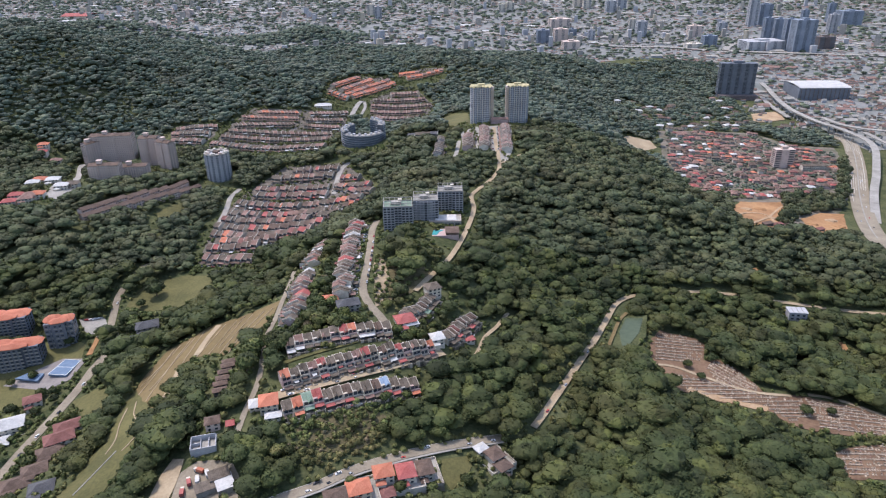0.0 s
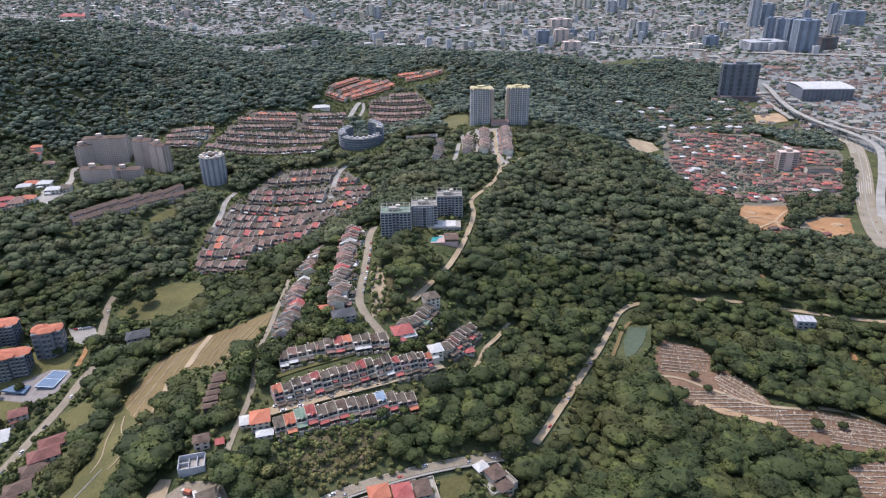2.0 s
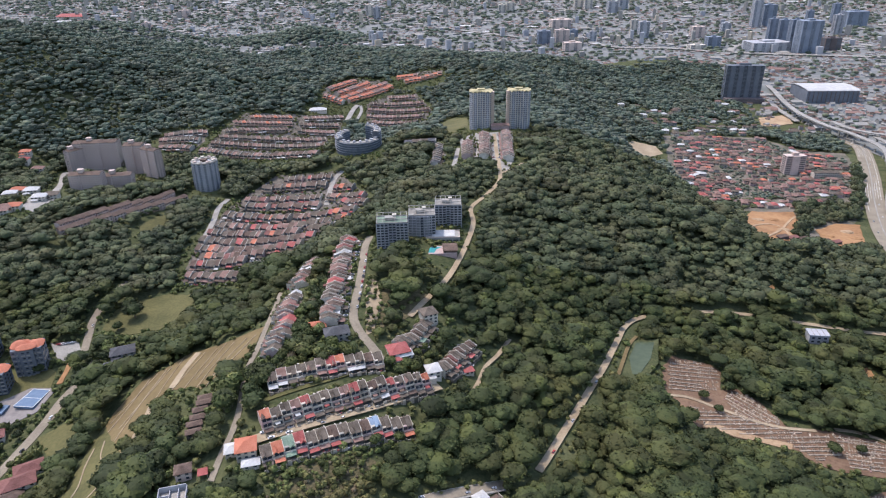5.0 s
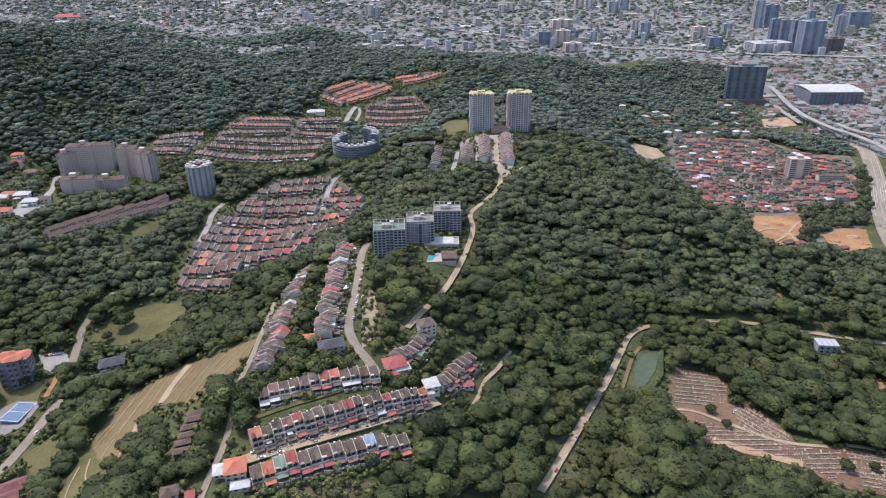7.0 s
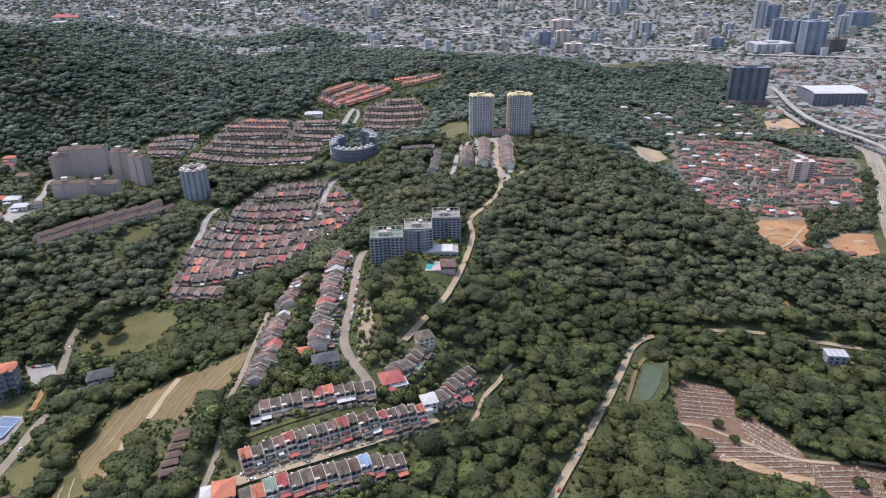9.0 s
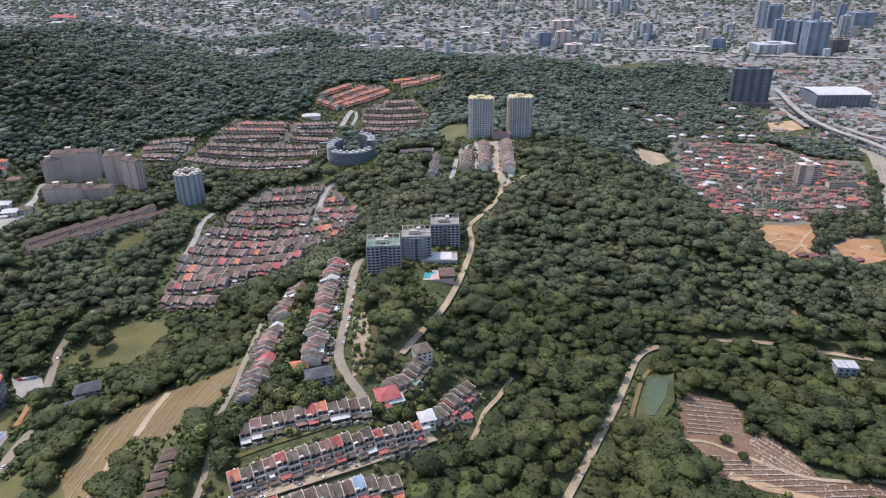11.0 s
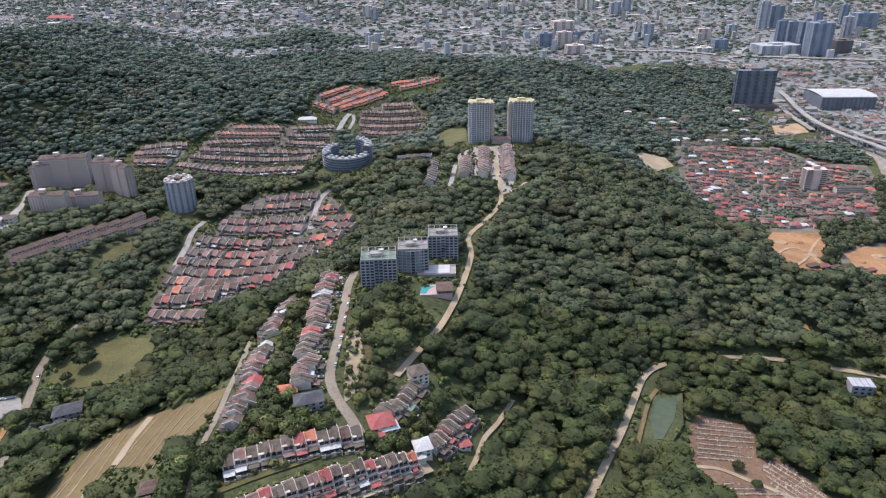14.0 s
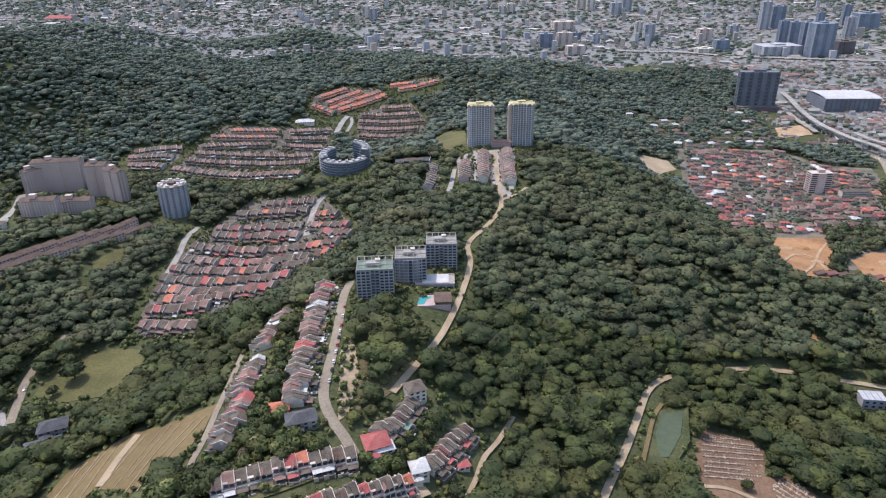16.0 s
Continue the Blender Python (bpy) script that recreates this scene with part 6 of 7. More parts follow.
# white hut beside the valley road
hp = [(372, 609)][0]
hut = thing("service_building", at(hp[0], hp[1], gzf(*hp), -0.15), "two-storey pale grey service building with flat roof", "building")
part("wall", Geo().box(-9, -6, -4, 9, 6, 9), WALLS["lilac"], hut)
part("roof", Geo().box(-9.6, -6.6, 9, 9.6, 6.6, 9.8), WALLS["lilac"], hut, "pale grey flat roof")
for k in range(3):
    put(hut, "roof_rib", ("hut",), lambda g: g.box(-0.2, -6.5, 0, 0.2, 6.5, 0.35), WALLS["grey"], Matrix.Translation((-5 + 5 * k, 0, 9.8)))
    for f in range(2):
        put(hut, "window", ("hut",), lambda g: g.box(-1.3, -0.1, -0.9, 1.3, 0.1, 0.9), PANE, Matrix.Translation((-5.5 + 5.5 * k, -6, 2.4 + 4 * f)))
footprint(hp[0], hp[1], 18, 12, 0, 5)

# roofless concrete ruin below the field
rp = [(-157, 341)][0]
ruin = thing("ruined_building", at(rp[0], rp[1], gzf(*rp), 0.25), "roofless grey concrete shell, half collapsed", "building")
g = Geo()
for x0, y0, x1, y1, hz in ((-8, -6, 8, -5.5, 5), (-8, -5.5, -7.5, 6, 5.5), (7.5, -5.5, 8, 6, 5), (-7.5, 5.5, 7.5, 6, 6), (-2, -5.5, -1.6, 5.5, 4), (3, -5.5, 3.4, 5.5, 4.4), (-7.5, 0, -2, 0.4, 4.5)):
    g.box(x0, y0, -4, x1, y1, hz)
part("wall", g, WALLS["lilac"], ruin)
part("rubble", Geo().box(-7.4, -5.4, -3, 7.4, 5.4, 2.2), CONCRETE, ruin, "grey rubble floor")
footprint(rp[0], rp[1], 16, 13, 0, 3)
detached_house(*[(-156, 358)][0], 0.3, 9, 8, 2, "brown", "tan", "small tan block beside the ruin", wing=False)
cp = [(-144, 357)][0]
can = thing("canopy", at(cp[0], cp[1], gzf(*cp), 0.3), "bright red flat canopy on posts", "canopy")
part("top", Geo().slab((-3, 3, 3.6), (-3, -3, 3.0), (3, -3, 3.0), (3, 3, 3.6), 0.25), ROOFS["red"], can, "bright red sheet")
for sx in (-1, 1):
    for sy in (-1, 1):
        put(can, "post", ("can",), lambda g: g.box(-0.1, -0.1, -1, 0.1, 0.1, 2.9), WALLS["grey"], Matrix.Translation((sx * 2.6, sy * 2.6, 0)))
footprint(cp[0], cp[1], 6, 6, 0, 2)

# workshop sheds
for p, w, d, roof in zip([(-140, 316), (-144, 308), (-135, 310)], (12, 16, 10), (8, 7, 12), ("grey", "grey", "white")):
    t = thing("shed", at(p[0], p[1], gzf(*p) + 0.6, 0.5), "grey sheet-metal workshop shed", "shed", "workshop sheds")
    put(t, "wall", (w, d, "s"), lambda g: g.box(-w / 2, -d / 2, -1, w / 2, d / 2, 3.2), WALLS["grey"])
    put(t, "roof", (w, d, "s"), lambda g: g.slab((-w / 2 - 0.4, d / 2 + 0.4, 4.2), (-w / 2 - 0.4, -d / 2 - 0.4, 3.3), (w / 2 + 0.4, -d / 2 - 0.4, 3.3), (w / 2 + 0.4, d / 2 + 0.4, 4.2), 0.2), ROOFS[roof])
    footprint(p[0], p[1], w, d, 0, 2)



def lorry(x, y, turn, paint, words):
    t = thing("lorry", at(x, y, gzf(x, y) + 0.62, turn), f"{words} lorry parked in the workshop yard", "lorry", "yard lorries")
    part("load_box", Geo().box(-1.2, -3.2, 0.9, 1.2, 1.6, 3.1), paint, t)
    part("cab", Geo().prism([(-1.1, 1.8), (1.1, 1.8), (1.1, 3.3), (0.8, 3.6), (-0.8, 3.6), (-1.1, 3.3)], 0.6, 2.5), WALLS["white"], t, "white cab")
    part("windscreen", Geo().box(-0.9, 3.45, 1.6, 0.9, 3.66, 2.3), PANE, t, "dark windscreen")
    part("chassis", Geo().box(-0.9, -3.2, 0.5, 0.9, 3.2, 0.9), ROOFS["dark"], t)
    for sx in (-1, 1):
        for sy in (-2.0, 2.5):
            part("wheel", Geo().prism([(0.45 * math.cos(k * 0.785), 0.45 * math.sin(k * 0.785)) for k in range(8)], -0.15, 0.15), ROOFS["dark"], t, "dark tyre", Matrix.Translation((sx * 0.95, sy, 0.45)) @ Matrix.Rotation(math.pi / 2, 4, "Y"))


for x, y, turn, paint, words in ((-158, 313, 0.4, ROOFS["red"], "red"), (-153, 314, 0.3, ROOFS["white"], "white"), (-154, 321, 1.2, ROOFS["orange"], "orange"), (-148, 318, 0.5, ROOFS["white"], "white"), (-160, 306, 0.2, ROOFS["red"], "dull red")):
    lorry(x, y, turn, paint, words)
for k, (x, y) in enumerate([(423, 800), (440, 806), (457, 812), (475, 818), (494, 825), (513, 833)]):
    t = thing("shed", at(x, y, gzf(x, y) + 0.8, 0.33), "brown rusty site shed below the earthworks", "shed", "site sheds")
    put(t, "wall", ("site", k % 2), lambda g: g.box(-7, -3, -3, 7, 3, 2.8), WALLS["dark"])
    put(t, "roof", ("site", k % 2), lambda g: g.slab((-7.5, 3.5, 3.8), (-7.5, -3.5, 2.9), (7.5, -3.5, 2.9), (7.5, 3.5, 3.8), 0.2), ROOFS["maroon" if k % 2 else "brown"])
    footprint(x, y, 14, 6, 0.33, 2)

# ---------------------------------------------------------------- the valley town
TOWN_EDGE = [(480, 1398), (569, 1431), (687, 1443), (732, 1352), (798, 1321), (754, 1211), (648, 1042), (562, 1023), (467, 1019), (415, 991), (415, 1082), (435, 1227)]
TOWN = Heap()
rnd = random.Random(5)
count, singles = 0, []
for row in range(60):
    bend, lag = rnd.uniform(-0.06, 0.06), rnd.uniform(0, 15)
    for col in range(84):
        x = 330 + col * 11.6 + lag + rnd.uniform(-2.5, 2.5)
        y = 950 + row * 15.5 + 3.0 * (row % 2) + rnd.uniform(-4, 4) - (0.14 + bend) * (x - 500)
        # leave groves and gardens free
        if not inside(TOWN_EDGE, np.array([x]), np.array([y]))[0] or noise.noise(Vector((x * 0.018, y * 0.018, 1.0))) > 0.22 or rnd.random() < 0.1:
            continue
        roof = rnd.choices(["red", "orange", "rose", "brown", "grey", "white", "maroon"], (1.3, 1.1, 4.2, 3.4, 2.4, 0.8, 1.6))[0]
        wall = rnd.choice(["white", "cream", "grey", "pink"])
        near = y < 1180 and count < 60
        count += near
        detached_house(x, y, -0.14 - bend + rnd.choice((0, 0, math.pi / 2)) + rnd.uniform(-0.1, 0.1), rnd.choice((9, 10, 11, 13)), rnd.choice((7, 8, 9)), rnd.choice((1, 1, 2)), roof, wall, group="valley town houses", heap=None if near else "own" if len(singles) < 230 else TOWN, wing=rnd.random() < 0.5)
        if not near and len(singles) < 230:
            singles.append(1)
for k in range(170):
    p = (rnd.uniform(420, 930), rnd.uniform(1330, 1800))
    if inside([(418, 1600), (580, 1709), (735, 1798), (758, 1711), (729, 1495), (569, 1431), (483, 1406), (412, 1407)], np.array([p[0]]), np.array([p[1]]))[0]:
        detached_house(p[0], p[1], rnd.uniform(-0.4, 0.4), rnd.choice((12, 14, 18)), rnd.choice((9, 11)), rnd.choice((1, 2)), rnd.choice(["rose", "brown", "grey", "grey", "white"]), rnd.choice(["white", "cream", "grey"]), heap=TOWN, wing=False)
TOWN.link("town_houses", "far houses of the valley town with red and brown roofs", "houses")
wx, wy, ww_, wh_ = 646, 1207, 36.4, 35.4
city_tower(wx, wy, ww_, wh_, 18, 0.0, "mauve", 3, "beige apartment block with red-brown roof terrace", name="apartment_block")
wx, wy, ww_, wh_ = 689, 1176, 43.9, 13.1
low_block(wx, wy + 8, gzf(wx, wy), 0.0, round(ww_, 1), 12, 4, "white", "grey", "white school block with grey sheet roof", name="school_block")

# highway and flyovers
HWY = [(552, 737), (610, 864), (651, 955), (702, 1057), (777, 1192), (844, 1320), (879, 1402), (878, 1469)]
ribbon("highway", HWY, 30, ASPHALT, "wide grey dual highway with white lane lines", lift=1.6, clear=8)
for o in (-10.5, -7, -3.5, 3.5, 7, 10.5):
    ribbon("lane_line", HWY, 0.35, PAINT_LINE, "thin white lane line", lift=1.75, thick=0.05, clear=None, shift=o, category="road marking")
ribbon("median", HWY, 1.6, CONCRETE, "pale concrete median barrier", lift=2.4, thick=1.0, clear=None, category="barrier")
hz0 = gzf(900, 1250)
for pts, wd, zz in (([(965, 2058), (926, 1905), (889, 1768), (865, 1642), (865, 1518), (883, 1431), (877, 1317), (787, 1152), (711, 1031), (643, 907)], 13, 14), ([(892, 1570), (897, 1479), (931, 1429), (988, 1401)], 12, 16), ([(869, 1637), (868, 1499), (922, 1479), (921, 1351), (927, 1287)], 10, 10), ([(965, 2058), (893, 1871), (853, 1719), (844, 1598)], 12, 5)):
    fly = ribbon("flyover", pts, wd, CONCRETE, "pale concrete elevated road on piers", lift=0, height=lambda u: hz0 + zz * min(1, 4 * min(u + 0.12, 1.12 - u)), thick=2.0, clear=3, category="bridge")
    for k, (x, y) in enumerate(curve(pts, 30)[1:-1]):
        put(fly, "pier", ("fly",), lambda g: g.box(-1.2, -2, -14, 1.2, 2, 3.5), CONCRETE, Matrix.Translation((x, y, hz0)))
patch("river", [(x, y) for x, y in [(673, 957), (747, 1087), (817, 1189), (954, 1261), (804, 957), (651, 811), (612, 838)]], RIVER, "grey-blue river beside the highway", flat=hz0 + 1.4, category="water")

def free_cell(x, y):
    i, j = int((y - MY0) / CELL), int((x - MX0) / CELL)
    return not (0 <= i < BUSY.shape[0] and 0 <= j < BUSY.shape[1] and BUSY[i, j])


# ---------------------------------------------------------------- the far city, too many houses to count
rnd = np.random.RandomState(11)
CITY = Heap()
box = Geo().box(-0.5, -0.5, -0.3, 0.5, 0.5, 1)
shed = Geo()
shed.v = [(-0.5, -0.5, -0.3), (0.5, -0.5, -0.3), (0.5, 0.5, -0.3), (-0.5, 0.5, -0.3), (-0.5, -0.5, 0.7), (0.5, -0.5, 0.7), (0.5, 0.5, 0.7), (-0.5, 0.5, 0.7), (-0.5, 0, 1.05), (0.5, 0, 1.05)]
shed.f = [(0, 1, 5, 4), (2, 3, 7, 6), (3, 0, 4, 8, 7), (1, 2, 6, 9, 5)]
cap = Geo()
cap.v = [(-0.54, -0.56, 0.68), (0.54, -0.56, 0.68), (0.54, 0.56, 0.68), (-0.54, 0.56, 0.68), (-0.54, 0, 1.1), (0.54, 0, 1.1)]
cap.f = [(0, 1, 5, 4), (2, 3, 4, 5)]
wl = [WALLS[k] for k in ("lilac", "grey", "lilac", "grey", "cream", "grey")]
rl = [ROOFS[k] for k in ("rose", "rose", "rose", "brown", "brown", "grey")] + [WALLS["grey"], WALLS["grey"], CONCRETE, CONCRETE]
flat_tops = [ROOFS["white"], CONCRETE, WALLS["grey"], CONCRETE]
for k in range(30000):
    y = 1500 + 3750 * rnd.rand() ** 0.75
    x = rnd.uniform(-0.70, 0.70) * y
    if y < 2350 and (x < 620 or inside(WOOD_EDGE, np.array([x]), np.array([y]))[0]):
        continue
    if float(swell(x, y, FAR_HILLS)) > 9:
        continue
    # blocks of streets, with green left between them
    st = noise.noise(Vector((x * 0.0015, y * 0.0015, 9.0)))
    turn = round(st * 6) * 0.35
    if noise.noise(Vector((x * 0.004, y * 0.003, 3.0))) < -0.22:
        continue
    u, v = x * math.cos(turn) + y * math.sin(turn), -x * math.sin(turn) + y * math.cos(turn)
    if v % 64 < 13 or u % 190 < 16:
        continue
    s = rnd.uniform(7, 13) * (1 + (y - 1500) / 6000)
    big = rnd.rand() < 0.035
    if big:
        s *= rnd.uniform(2, 4)
    h = rnd.uniform(3, 5.5) * (1.6 if big else 1)
    m = at(x, y, gzf(x, y) + 1, turn) @ Matrix.Diagonal((s, s * rnd.uniform(0.5, 0.9), h, 1))
    CITY.add(shed, wl[rnd.randint(len(wl))], m)
    CITY.add(cap, rl[rnd.randint(len(rl))] if not big else flat_tops[rnd.randint(4)], m)
    if y > 2500 and rnd.rand() < 0.022 * (1 + st):
        m2 = at(x + s, y, gzf(x, y) + 1, turn) @ Matrix.Diagonal((rnd.uniform(14, 26), 14, rnd.uniform(15, 48), 1))
        CITY.add(box, wl[rnd.randint(len(wl))], m2)
# sheds, shops and yards along the valley highway
for k in range(900):
    x, y = rnd.uniform(640, 1650), rnd.uniform(1420, 2330)
    if inside(WOOD_EDGE, np.array([x]), np.array([y]))[0] or inside(TOWN_EDGE, np.array([x]), np.array([y]))[0] or abs(x - hx) < hw * 0.6 and abs(y - hy - 50) < 75 or not free_cell(x, y):
        continue
    s = rnd.uniform(9, 17) * (2.4 if rnd.rand() < 0.07 else 1)
    m = at(x, y, gzf(x, y) + 1, 0.2 * round(rnd.normal())) @ Matrix.Diagonal((s, s * rnd.uniform(0.5, 0.9), rnd.uniform(5, 10), 1))
    CITY.add(shed, wl[rnd.randint(len(wl))], m)
    CITY.add(cap, rl[rnd.randint(len(rl))], m)
CITY.link("far_city_houses", "dense pale city of low houses and blocks on the plain", "houses")
fr = [(-2151, 4032), (-2019, 4139), (-1935, 3983), (-2088, 3932)]
red_roof = thing("warehouse", at(sum(p[0] for p in fr) / 4, sum(p[1] for p in fr) / 4, gzf(*fr[0]), -0.05), "long far warehouse with bright red roof", "warehouse")
part("wall", Geo().box(-78, -60, -5, 78, 60, 14), WALLS["white"], red_roof)
part("roof", Geo().slab((-80, 0, 26), (-80, -64, 14), (80, -64, 14), (80, 0, 26), 1).slab((80, 0, 26), (80, 64, 14), (-80, 64, 14), (-80, 0, 26), 1), ROOFS["red"], red_roof)
for pts in ([(-1465, 3731), (-1481, 3885), (-1434, 3996), (-1345, 4349)], [(6, 3414), (139, 3293), (263, 3179), (346, 3107)], [(624, 2914), (708, 2770), (896, 2718), (1092, 2592), (1581, 2422)], [(1059, 2553), (1143, 2722), (1263, 2875)]):
    ribbon("city_road", pts, 26, CONCRETE, "pale city highway", lift=6, clear=None)

# ---------------------------------------------------------------- burial ground: rows of pale stones on low kerbs
SECTIONS = (
    ([(201, 542), (211, 555), (244, 549), (248, 538), (233, 508), (213, 501), (191, 506)], 0.02, 5.6),
    ([(234, 501), (251, 513), (262, 501), (271, 469), (262, 466), (236, 471)], -0.95, 4.8),
    ([(201, 485), (232, 478), (268, 462), (301, 456), (299, 433), (276, 426), (261, 447), (232, 451), (199, 463)], 0.1, 5.2),
    ([(306, 460), (338, 452), (364, 435), (349, 413), (316, 414), (297, 420)], -0.12, 5.2),
    ([(292, 389), (318, 398), (342, 401), (320, 366), (289, 365)], 0.0, 5.4),
)
stone = Geo().box(-0.55, -1.1, -0.4, 0.55, 0.9, 0.55).box(-0.7, 0.9, -0.4, 0.7, 1.25, 1.7)
slabby = Geo().box(-0.5, -1.0, -0.4, 0.5, 1.0, 0.4).box(-0.55, 1.0, -0.4, 0.55, 1.2, 1.1)
stone_me, slab_me = stone.mesh("gravestone", STONE), slabby.mesh("gravestone", STONE)
rnd = random.Random(3)
cem = [o for o in scene.objects if o.name.startswith("cemetery_ground")]
rest, kerbs, single = Heap(), Geo(), 0
for outline, ang, gap in SECTIONS:
    xs, ys = [p[0] for p in outline], [p[1] for p in outline]
    cx, cy, c, s = sum(xs) / len(xs), sum(ys) / len(ys), math.cos(ang), math.sin(ang)
    for r in range(-40, 40):
        run = []
        for k in range(-90, 90):
            u, v = k * 2.1, r * gap + 0.7 * math.sin(k * 0.08 + r)
            x, y = cx + u * c - v * s, cy + u * s + v * c
            if inside(outline, np.array([x]), np.array([y]))[0]:
                run.append((x, y))
                if rnd.random() < 0.62:
                    m = at(x, y, gzf(x, y) + 0.6, ang + rnd.uniform(-0.08, 0.08)) @ Matrix.Diagonal((rnd.uniform(0.7, 1.15), rnd.uniform(0.6, 1.05), rnd.uniform(0.6, 1.3), 1))
                    if single < 290 and y < 520:
                        single += 1
                        part("gravestone", stone_me if rnd.random() < 0.5 else slab_me, None, cem[0], "", m)
                    else:
                        rest.add(stone if rnd.random() < 0.5 else slabby, STONE, m)
        for (x0, y0), (x1, y1) in zip(run, run[1:]):
            if abs(x1 - x0) + abs(y1 - y0) < 5 and noise.noise(Vector((x0 * 0.05, y0 * 0.05, 7.0))) < 0.2:
                q = line_strip((x0, y0), (x1, y1), 0.95, 0)
                kerbs.slab(*[(a, b, gzf(a, b) + 1.15) for a, b, _ in q], 0.7)
# older graves between the rows
for outline, ang, gap in SECTIONS[1:]:
    xs, ys = [p[0] for p in outline], [p[1] for p in outline]
    for k in range(70):
        x, y = rnd.uniform(min(xs) - 3, max(xs) + 3), rnd.uniform(min(ys) - 4, max(ys) + 3)
        if inside(outline, np.array([x]), np.array([y]))[0]:
            m = at(x, y, gzf(x, y) + 0.5, ang + rnd.uniform(-0.5, 0.5)) @ Matrix.Diagonal((rnd.uniform(0.7, 1.4), rnd.uniform(0.7, 1.4), rnd.uniform(0.6, 1.2), 1))
            rest.add(slabby, STONE if k % 4 else ROOFS["rose"], m)
rest_ob = rest.link("gravestones", "", "")
rest_ob.parent = cem[0]
tagged(part("grave_kerbs", kerbs, STONE, cem[0], "pale concrete kerbs of the grave rows"), kind="stuff")
ribbon("cemetery_path", [(183, 496), (203, 496), (218, 488), (234, 479), (249, 470), (268, 464), (295, 463)], 3.2, SAND, "pale path curving through the graves", lift=1.0, clear=None)
ribbon("cemetery_path", [(312, 467), (331, 464), (348, 453), (366, 436)], 3.2, SAND, "pale path curving through the graves", lift=1.0, clear=None)

# ---------------------------------------------------------------- woods
def clump(seed, n_lobes, subdiv, leaves, leaf, tight=5, floor=-0.5):
    """One crown about 1 wide and 1 high: a lumpy dome of lobes with loose leaf clumps on its skin."""
    rnd = np.random.RandomState(seed)
    bm = bmesh.new()
    bmesh.ops.create_icosphere(bm, subdivisions=subdiv, radius=1)
    v = np.array([p.co[:] for p in bm.verts])
    f = np.array([[q.index for q in t.verts] for t in bm.faces])
    bm.free()
    dirs = rnd.normal(size=(n_lobes, 3))
    dirs[:, 2] = np.abs(dirs[:, 2]) * 0.8 - 0.1
    dirs /= np.linalg.norm(dirs, axis=1)[:, None]
    amp = rnd.uniform(0.10, 0.34, n_lobes)
    dot = np.clip(v @ dirs.T, 0, 1) ** tight
    r = 0.74 + (dot * amp).max(1) + rnd.uniform(-0.035, 0.035, len(v))
    p = v * r[:, None] * np.array([0.57, 0.57, 0.46])
    p[:, :2] *= rnd.uniform(0.85, 1.15, 2)
    f = f[v[f][:, :, 2].mean(1) > floor]
    p[:, 2] = np.where(p[:, 2] < -0.2, -0.2 + (p[:, 2] + 0.2) * 0.3, p[:, 2])
    if leaves:
        k = rnd.randint(0, len(f), leaves)
        c = p[f[k]].mean(1)
        c = c[:] * rnd.uniform(0.96, 1.15, (leaves, 1)) + rnd.normal(0, 0.02, (leaves, 3))
        a = rnd.normal(size=(leaves, 3))
        b = rnd.normal(size=(leaves, 3))
        a /= np.linalg.norm(a, axis=1)[:, None]
        b -= (a * b).sum(1)[:, None] * a
        b /= np.linalg.norm(b, axis=1)[:, None]
        s = leaf * rnd.uniform(0.5, 1.5, (leaves, 1))
        lv = np.stack([c - a * s, c + a * s * 0.5 + b * s * 0.8, c + a * s * 0.6 - b * s * 0.8], 1).reshape(-1, 3)
        lf = np.arange(leaves * 3).reshape(-1, 3) + len(p)
        p, f = np.concatenate([p, lv]), np.concatenate([f, lf])
    p[:, 2] += 0.5
    return p, f


def scatter(name, spots, sizes, heights, templates, material, label, seed=1):
    rnd = np.random.RandomState(seed)
    pick = rnd.randint(0, len(templates), len(spots))
    vs, fs, base = [], [], 0
    for k, (tv, tf) in enumerate(templates):
        idx = np.where(pick == k)[0]
        if not len(idx):
            continue
        a = rnd.uniform(0, 2 * np.pi, len(idx))
        c, s = np.cos(a)[:, None], np.sin(a)[:, None]
        x, y, z = tv[:, 0][None], tv[:, 1][None], tv[:, 2][None]
        w, h = sizes[idx][:, None], heights[idx][:, None]
        px = spots[idx, 0:1] + (x * c - y * s) * w
        py = spots[idx, 1:2] + (x * s + y * c) * w
        pz = spots[idx, 2:3] + z * h
        vs.append(np.stack([px, py, pz], -1).reshape(-1, 3))
        fs.append((tf[None] + (np.arange(len(idx)) * len(tv))[:, None, None] + base).reshape(-1, 3))
        base += len(idx) * len(tv)
    ob = new(name, array_mesh(name, np.concatenate(vs), np.concatenate(fs), material, True))
    return tagged(ob, label, "forest", kind="stuff")


# keep trunks a crown's half away from what is built
WIDE = BUSY.copy()
for dy, dx in ((1, 0), (-1, 0), (0, 1), (0, -1)):
    WIDE |= np.roll(BUSY, (dy, dx), (0, 1))
BUSY = WIDE


def free(x, y):
    i, j = ((y - MY0) / CELL).astype(int), ((x - MX0) / CELL).astype(int)
    ok = (i >= 0) & (i < BUSY.shape[0]) & (j >= 0) & (j < BUSY.shape[1])
    out = np.ones(len(x), bool)
    out[ok] = ~BUSY[i[ok], j[ok]]
    return out


def open_ground(x, y):
    i, j = ((y - MY0) / CELL).astype(int), ((x - MX0) / CELL).astype(int)
    ok = (i >= 0) & (i < HARD.shape[0]) & (j >= 0) & (j < HARD.shape[1])
    out = np.zeros(len(x), bool)
    out[ok] = ~HARD[i[ok], j[ok]]
    return out


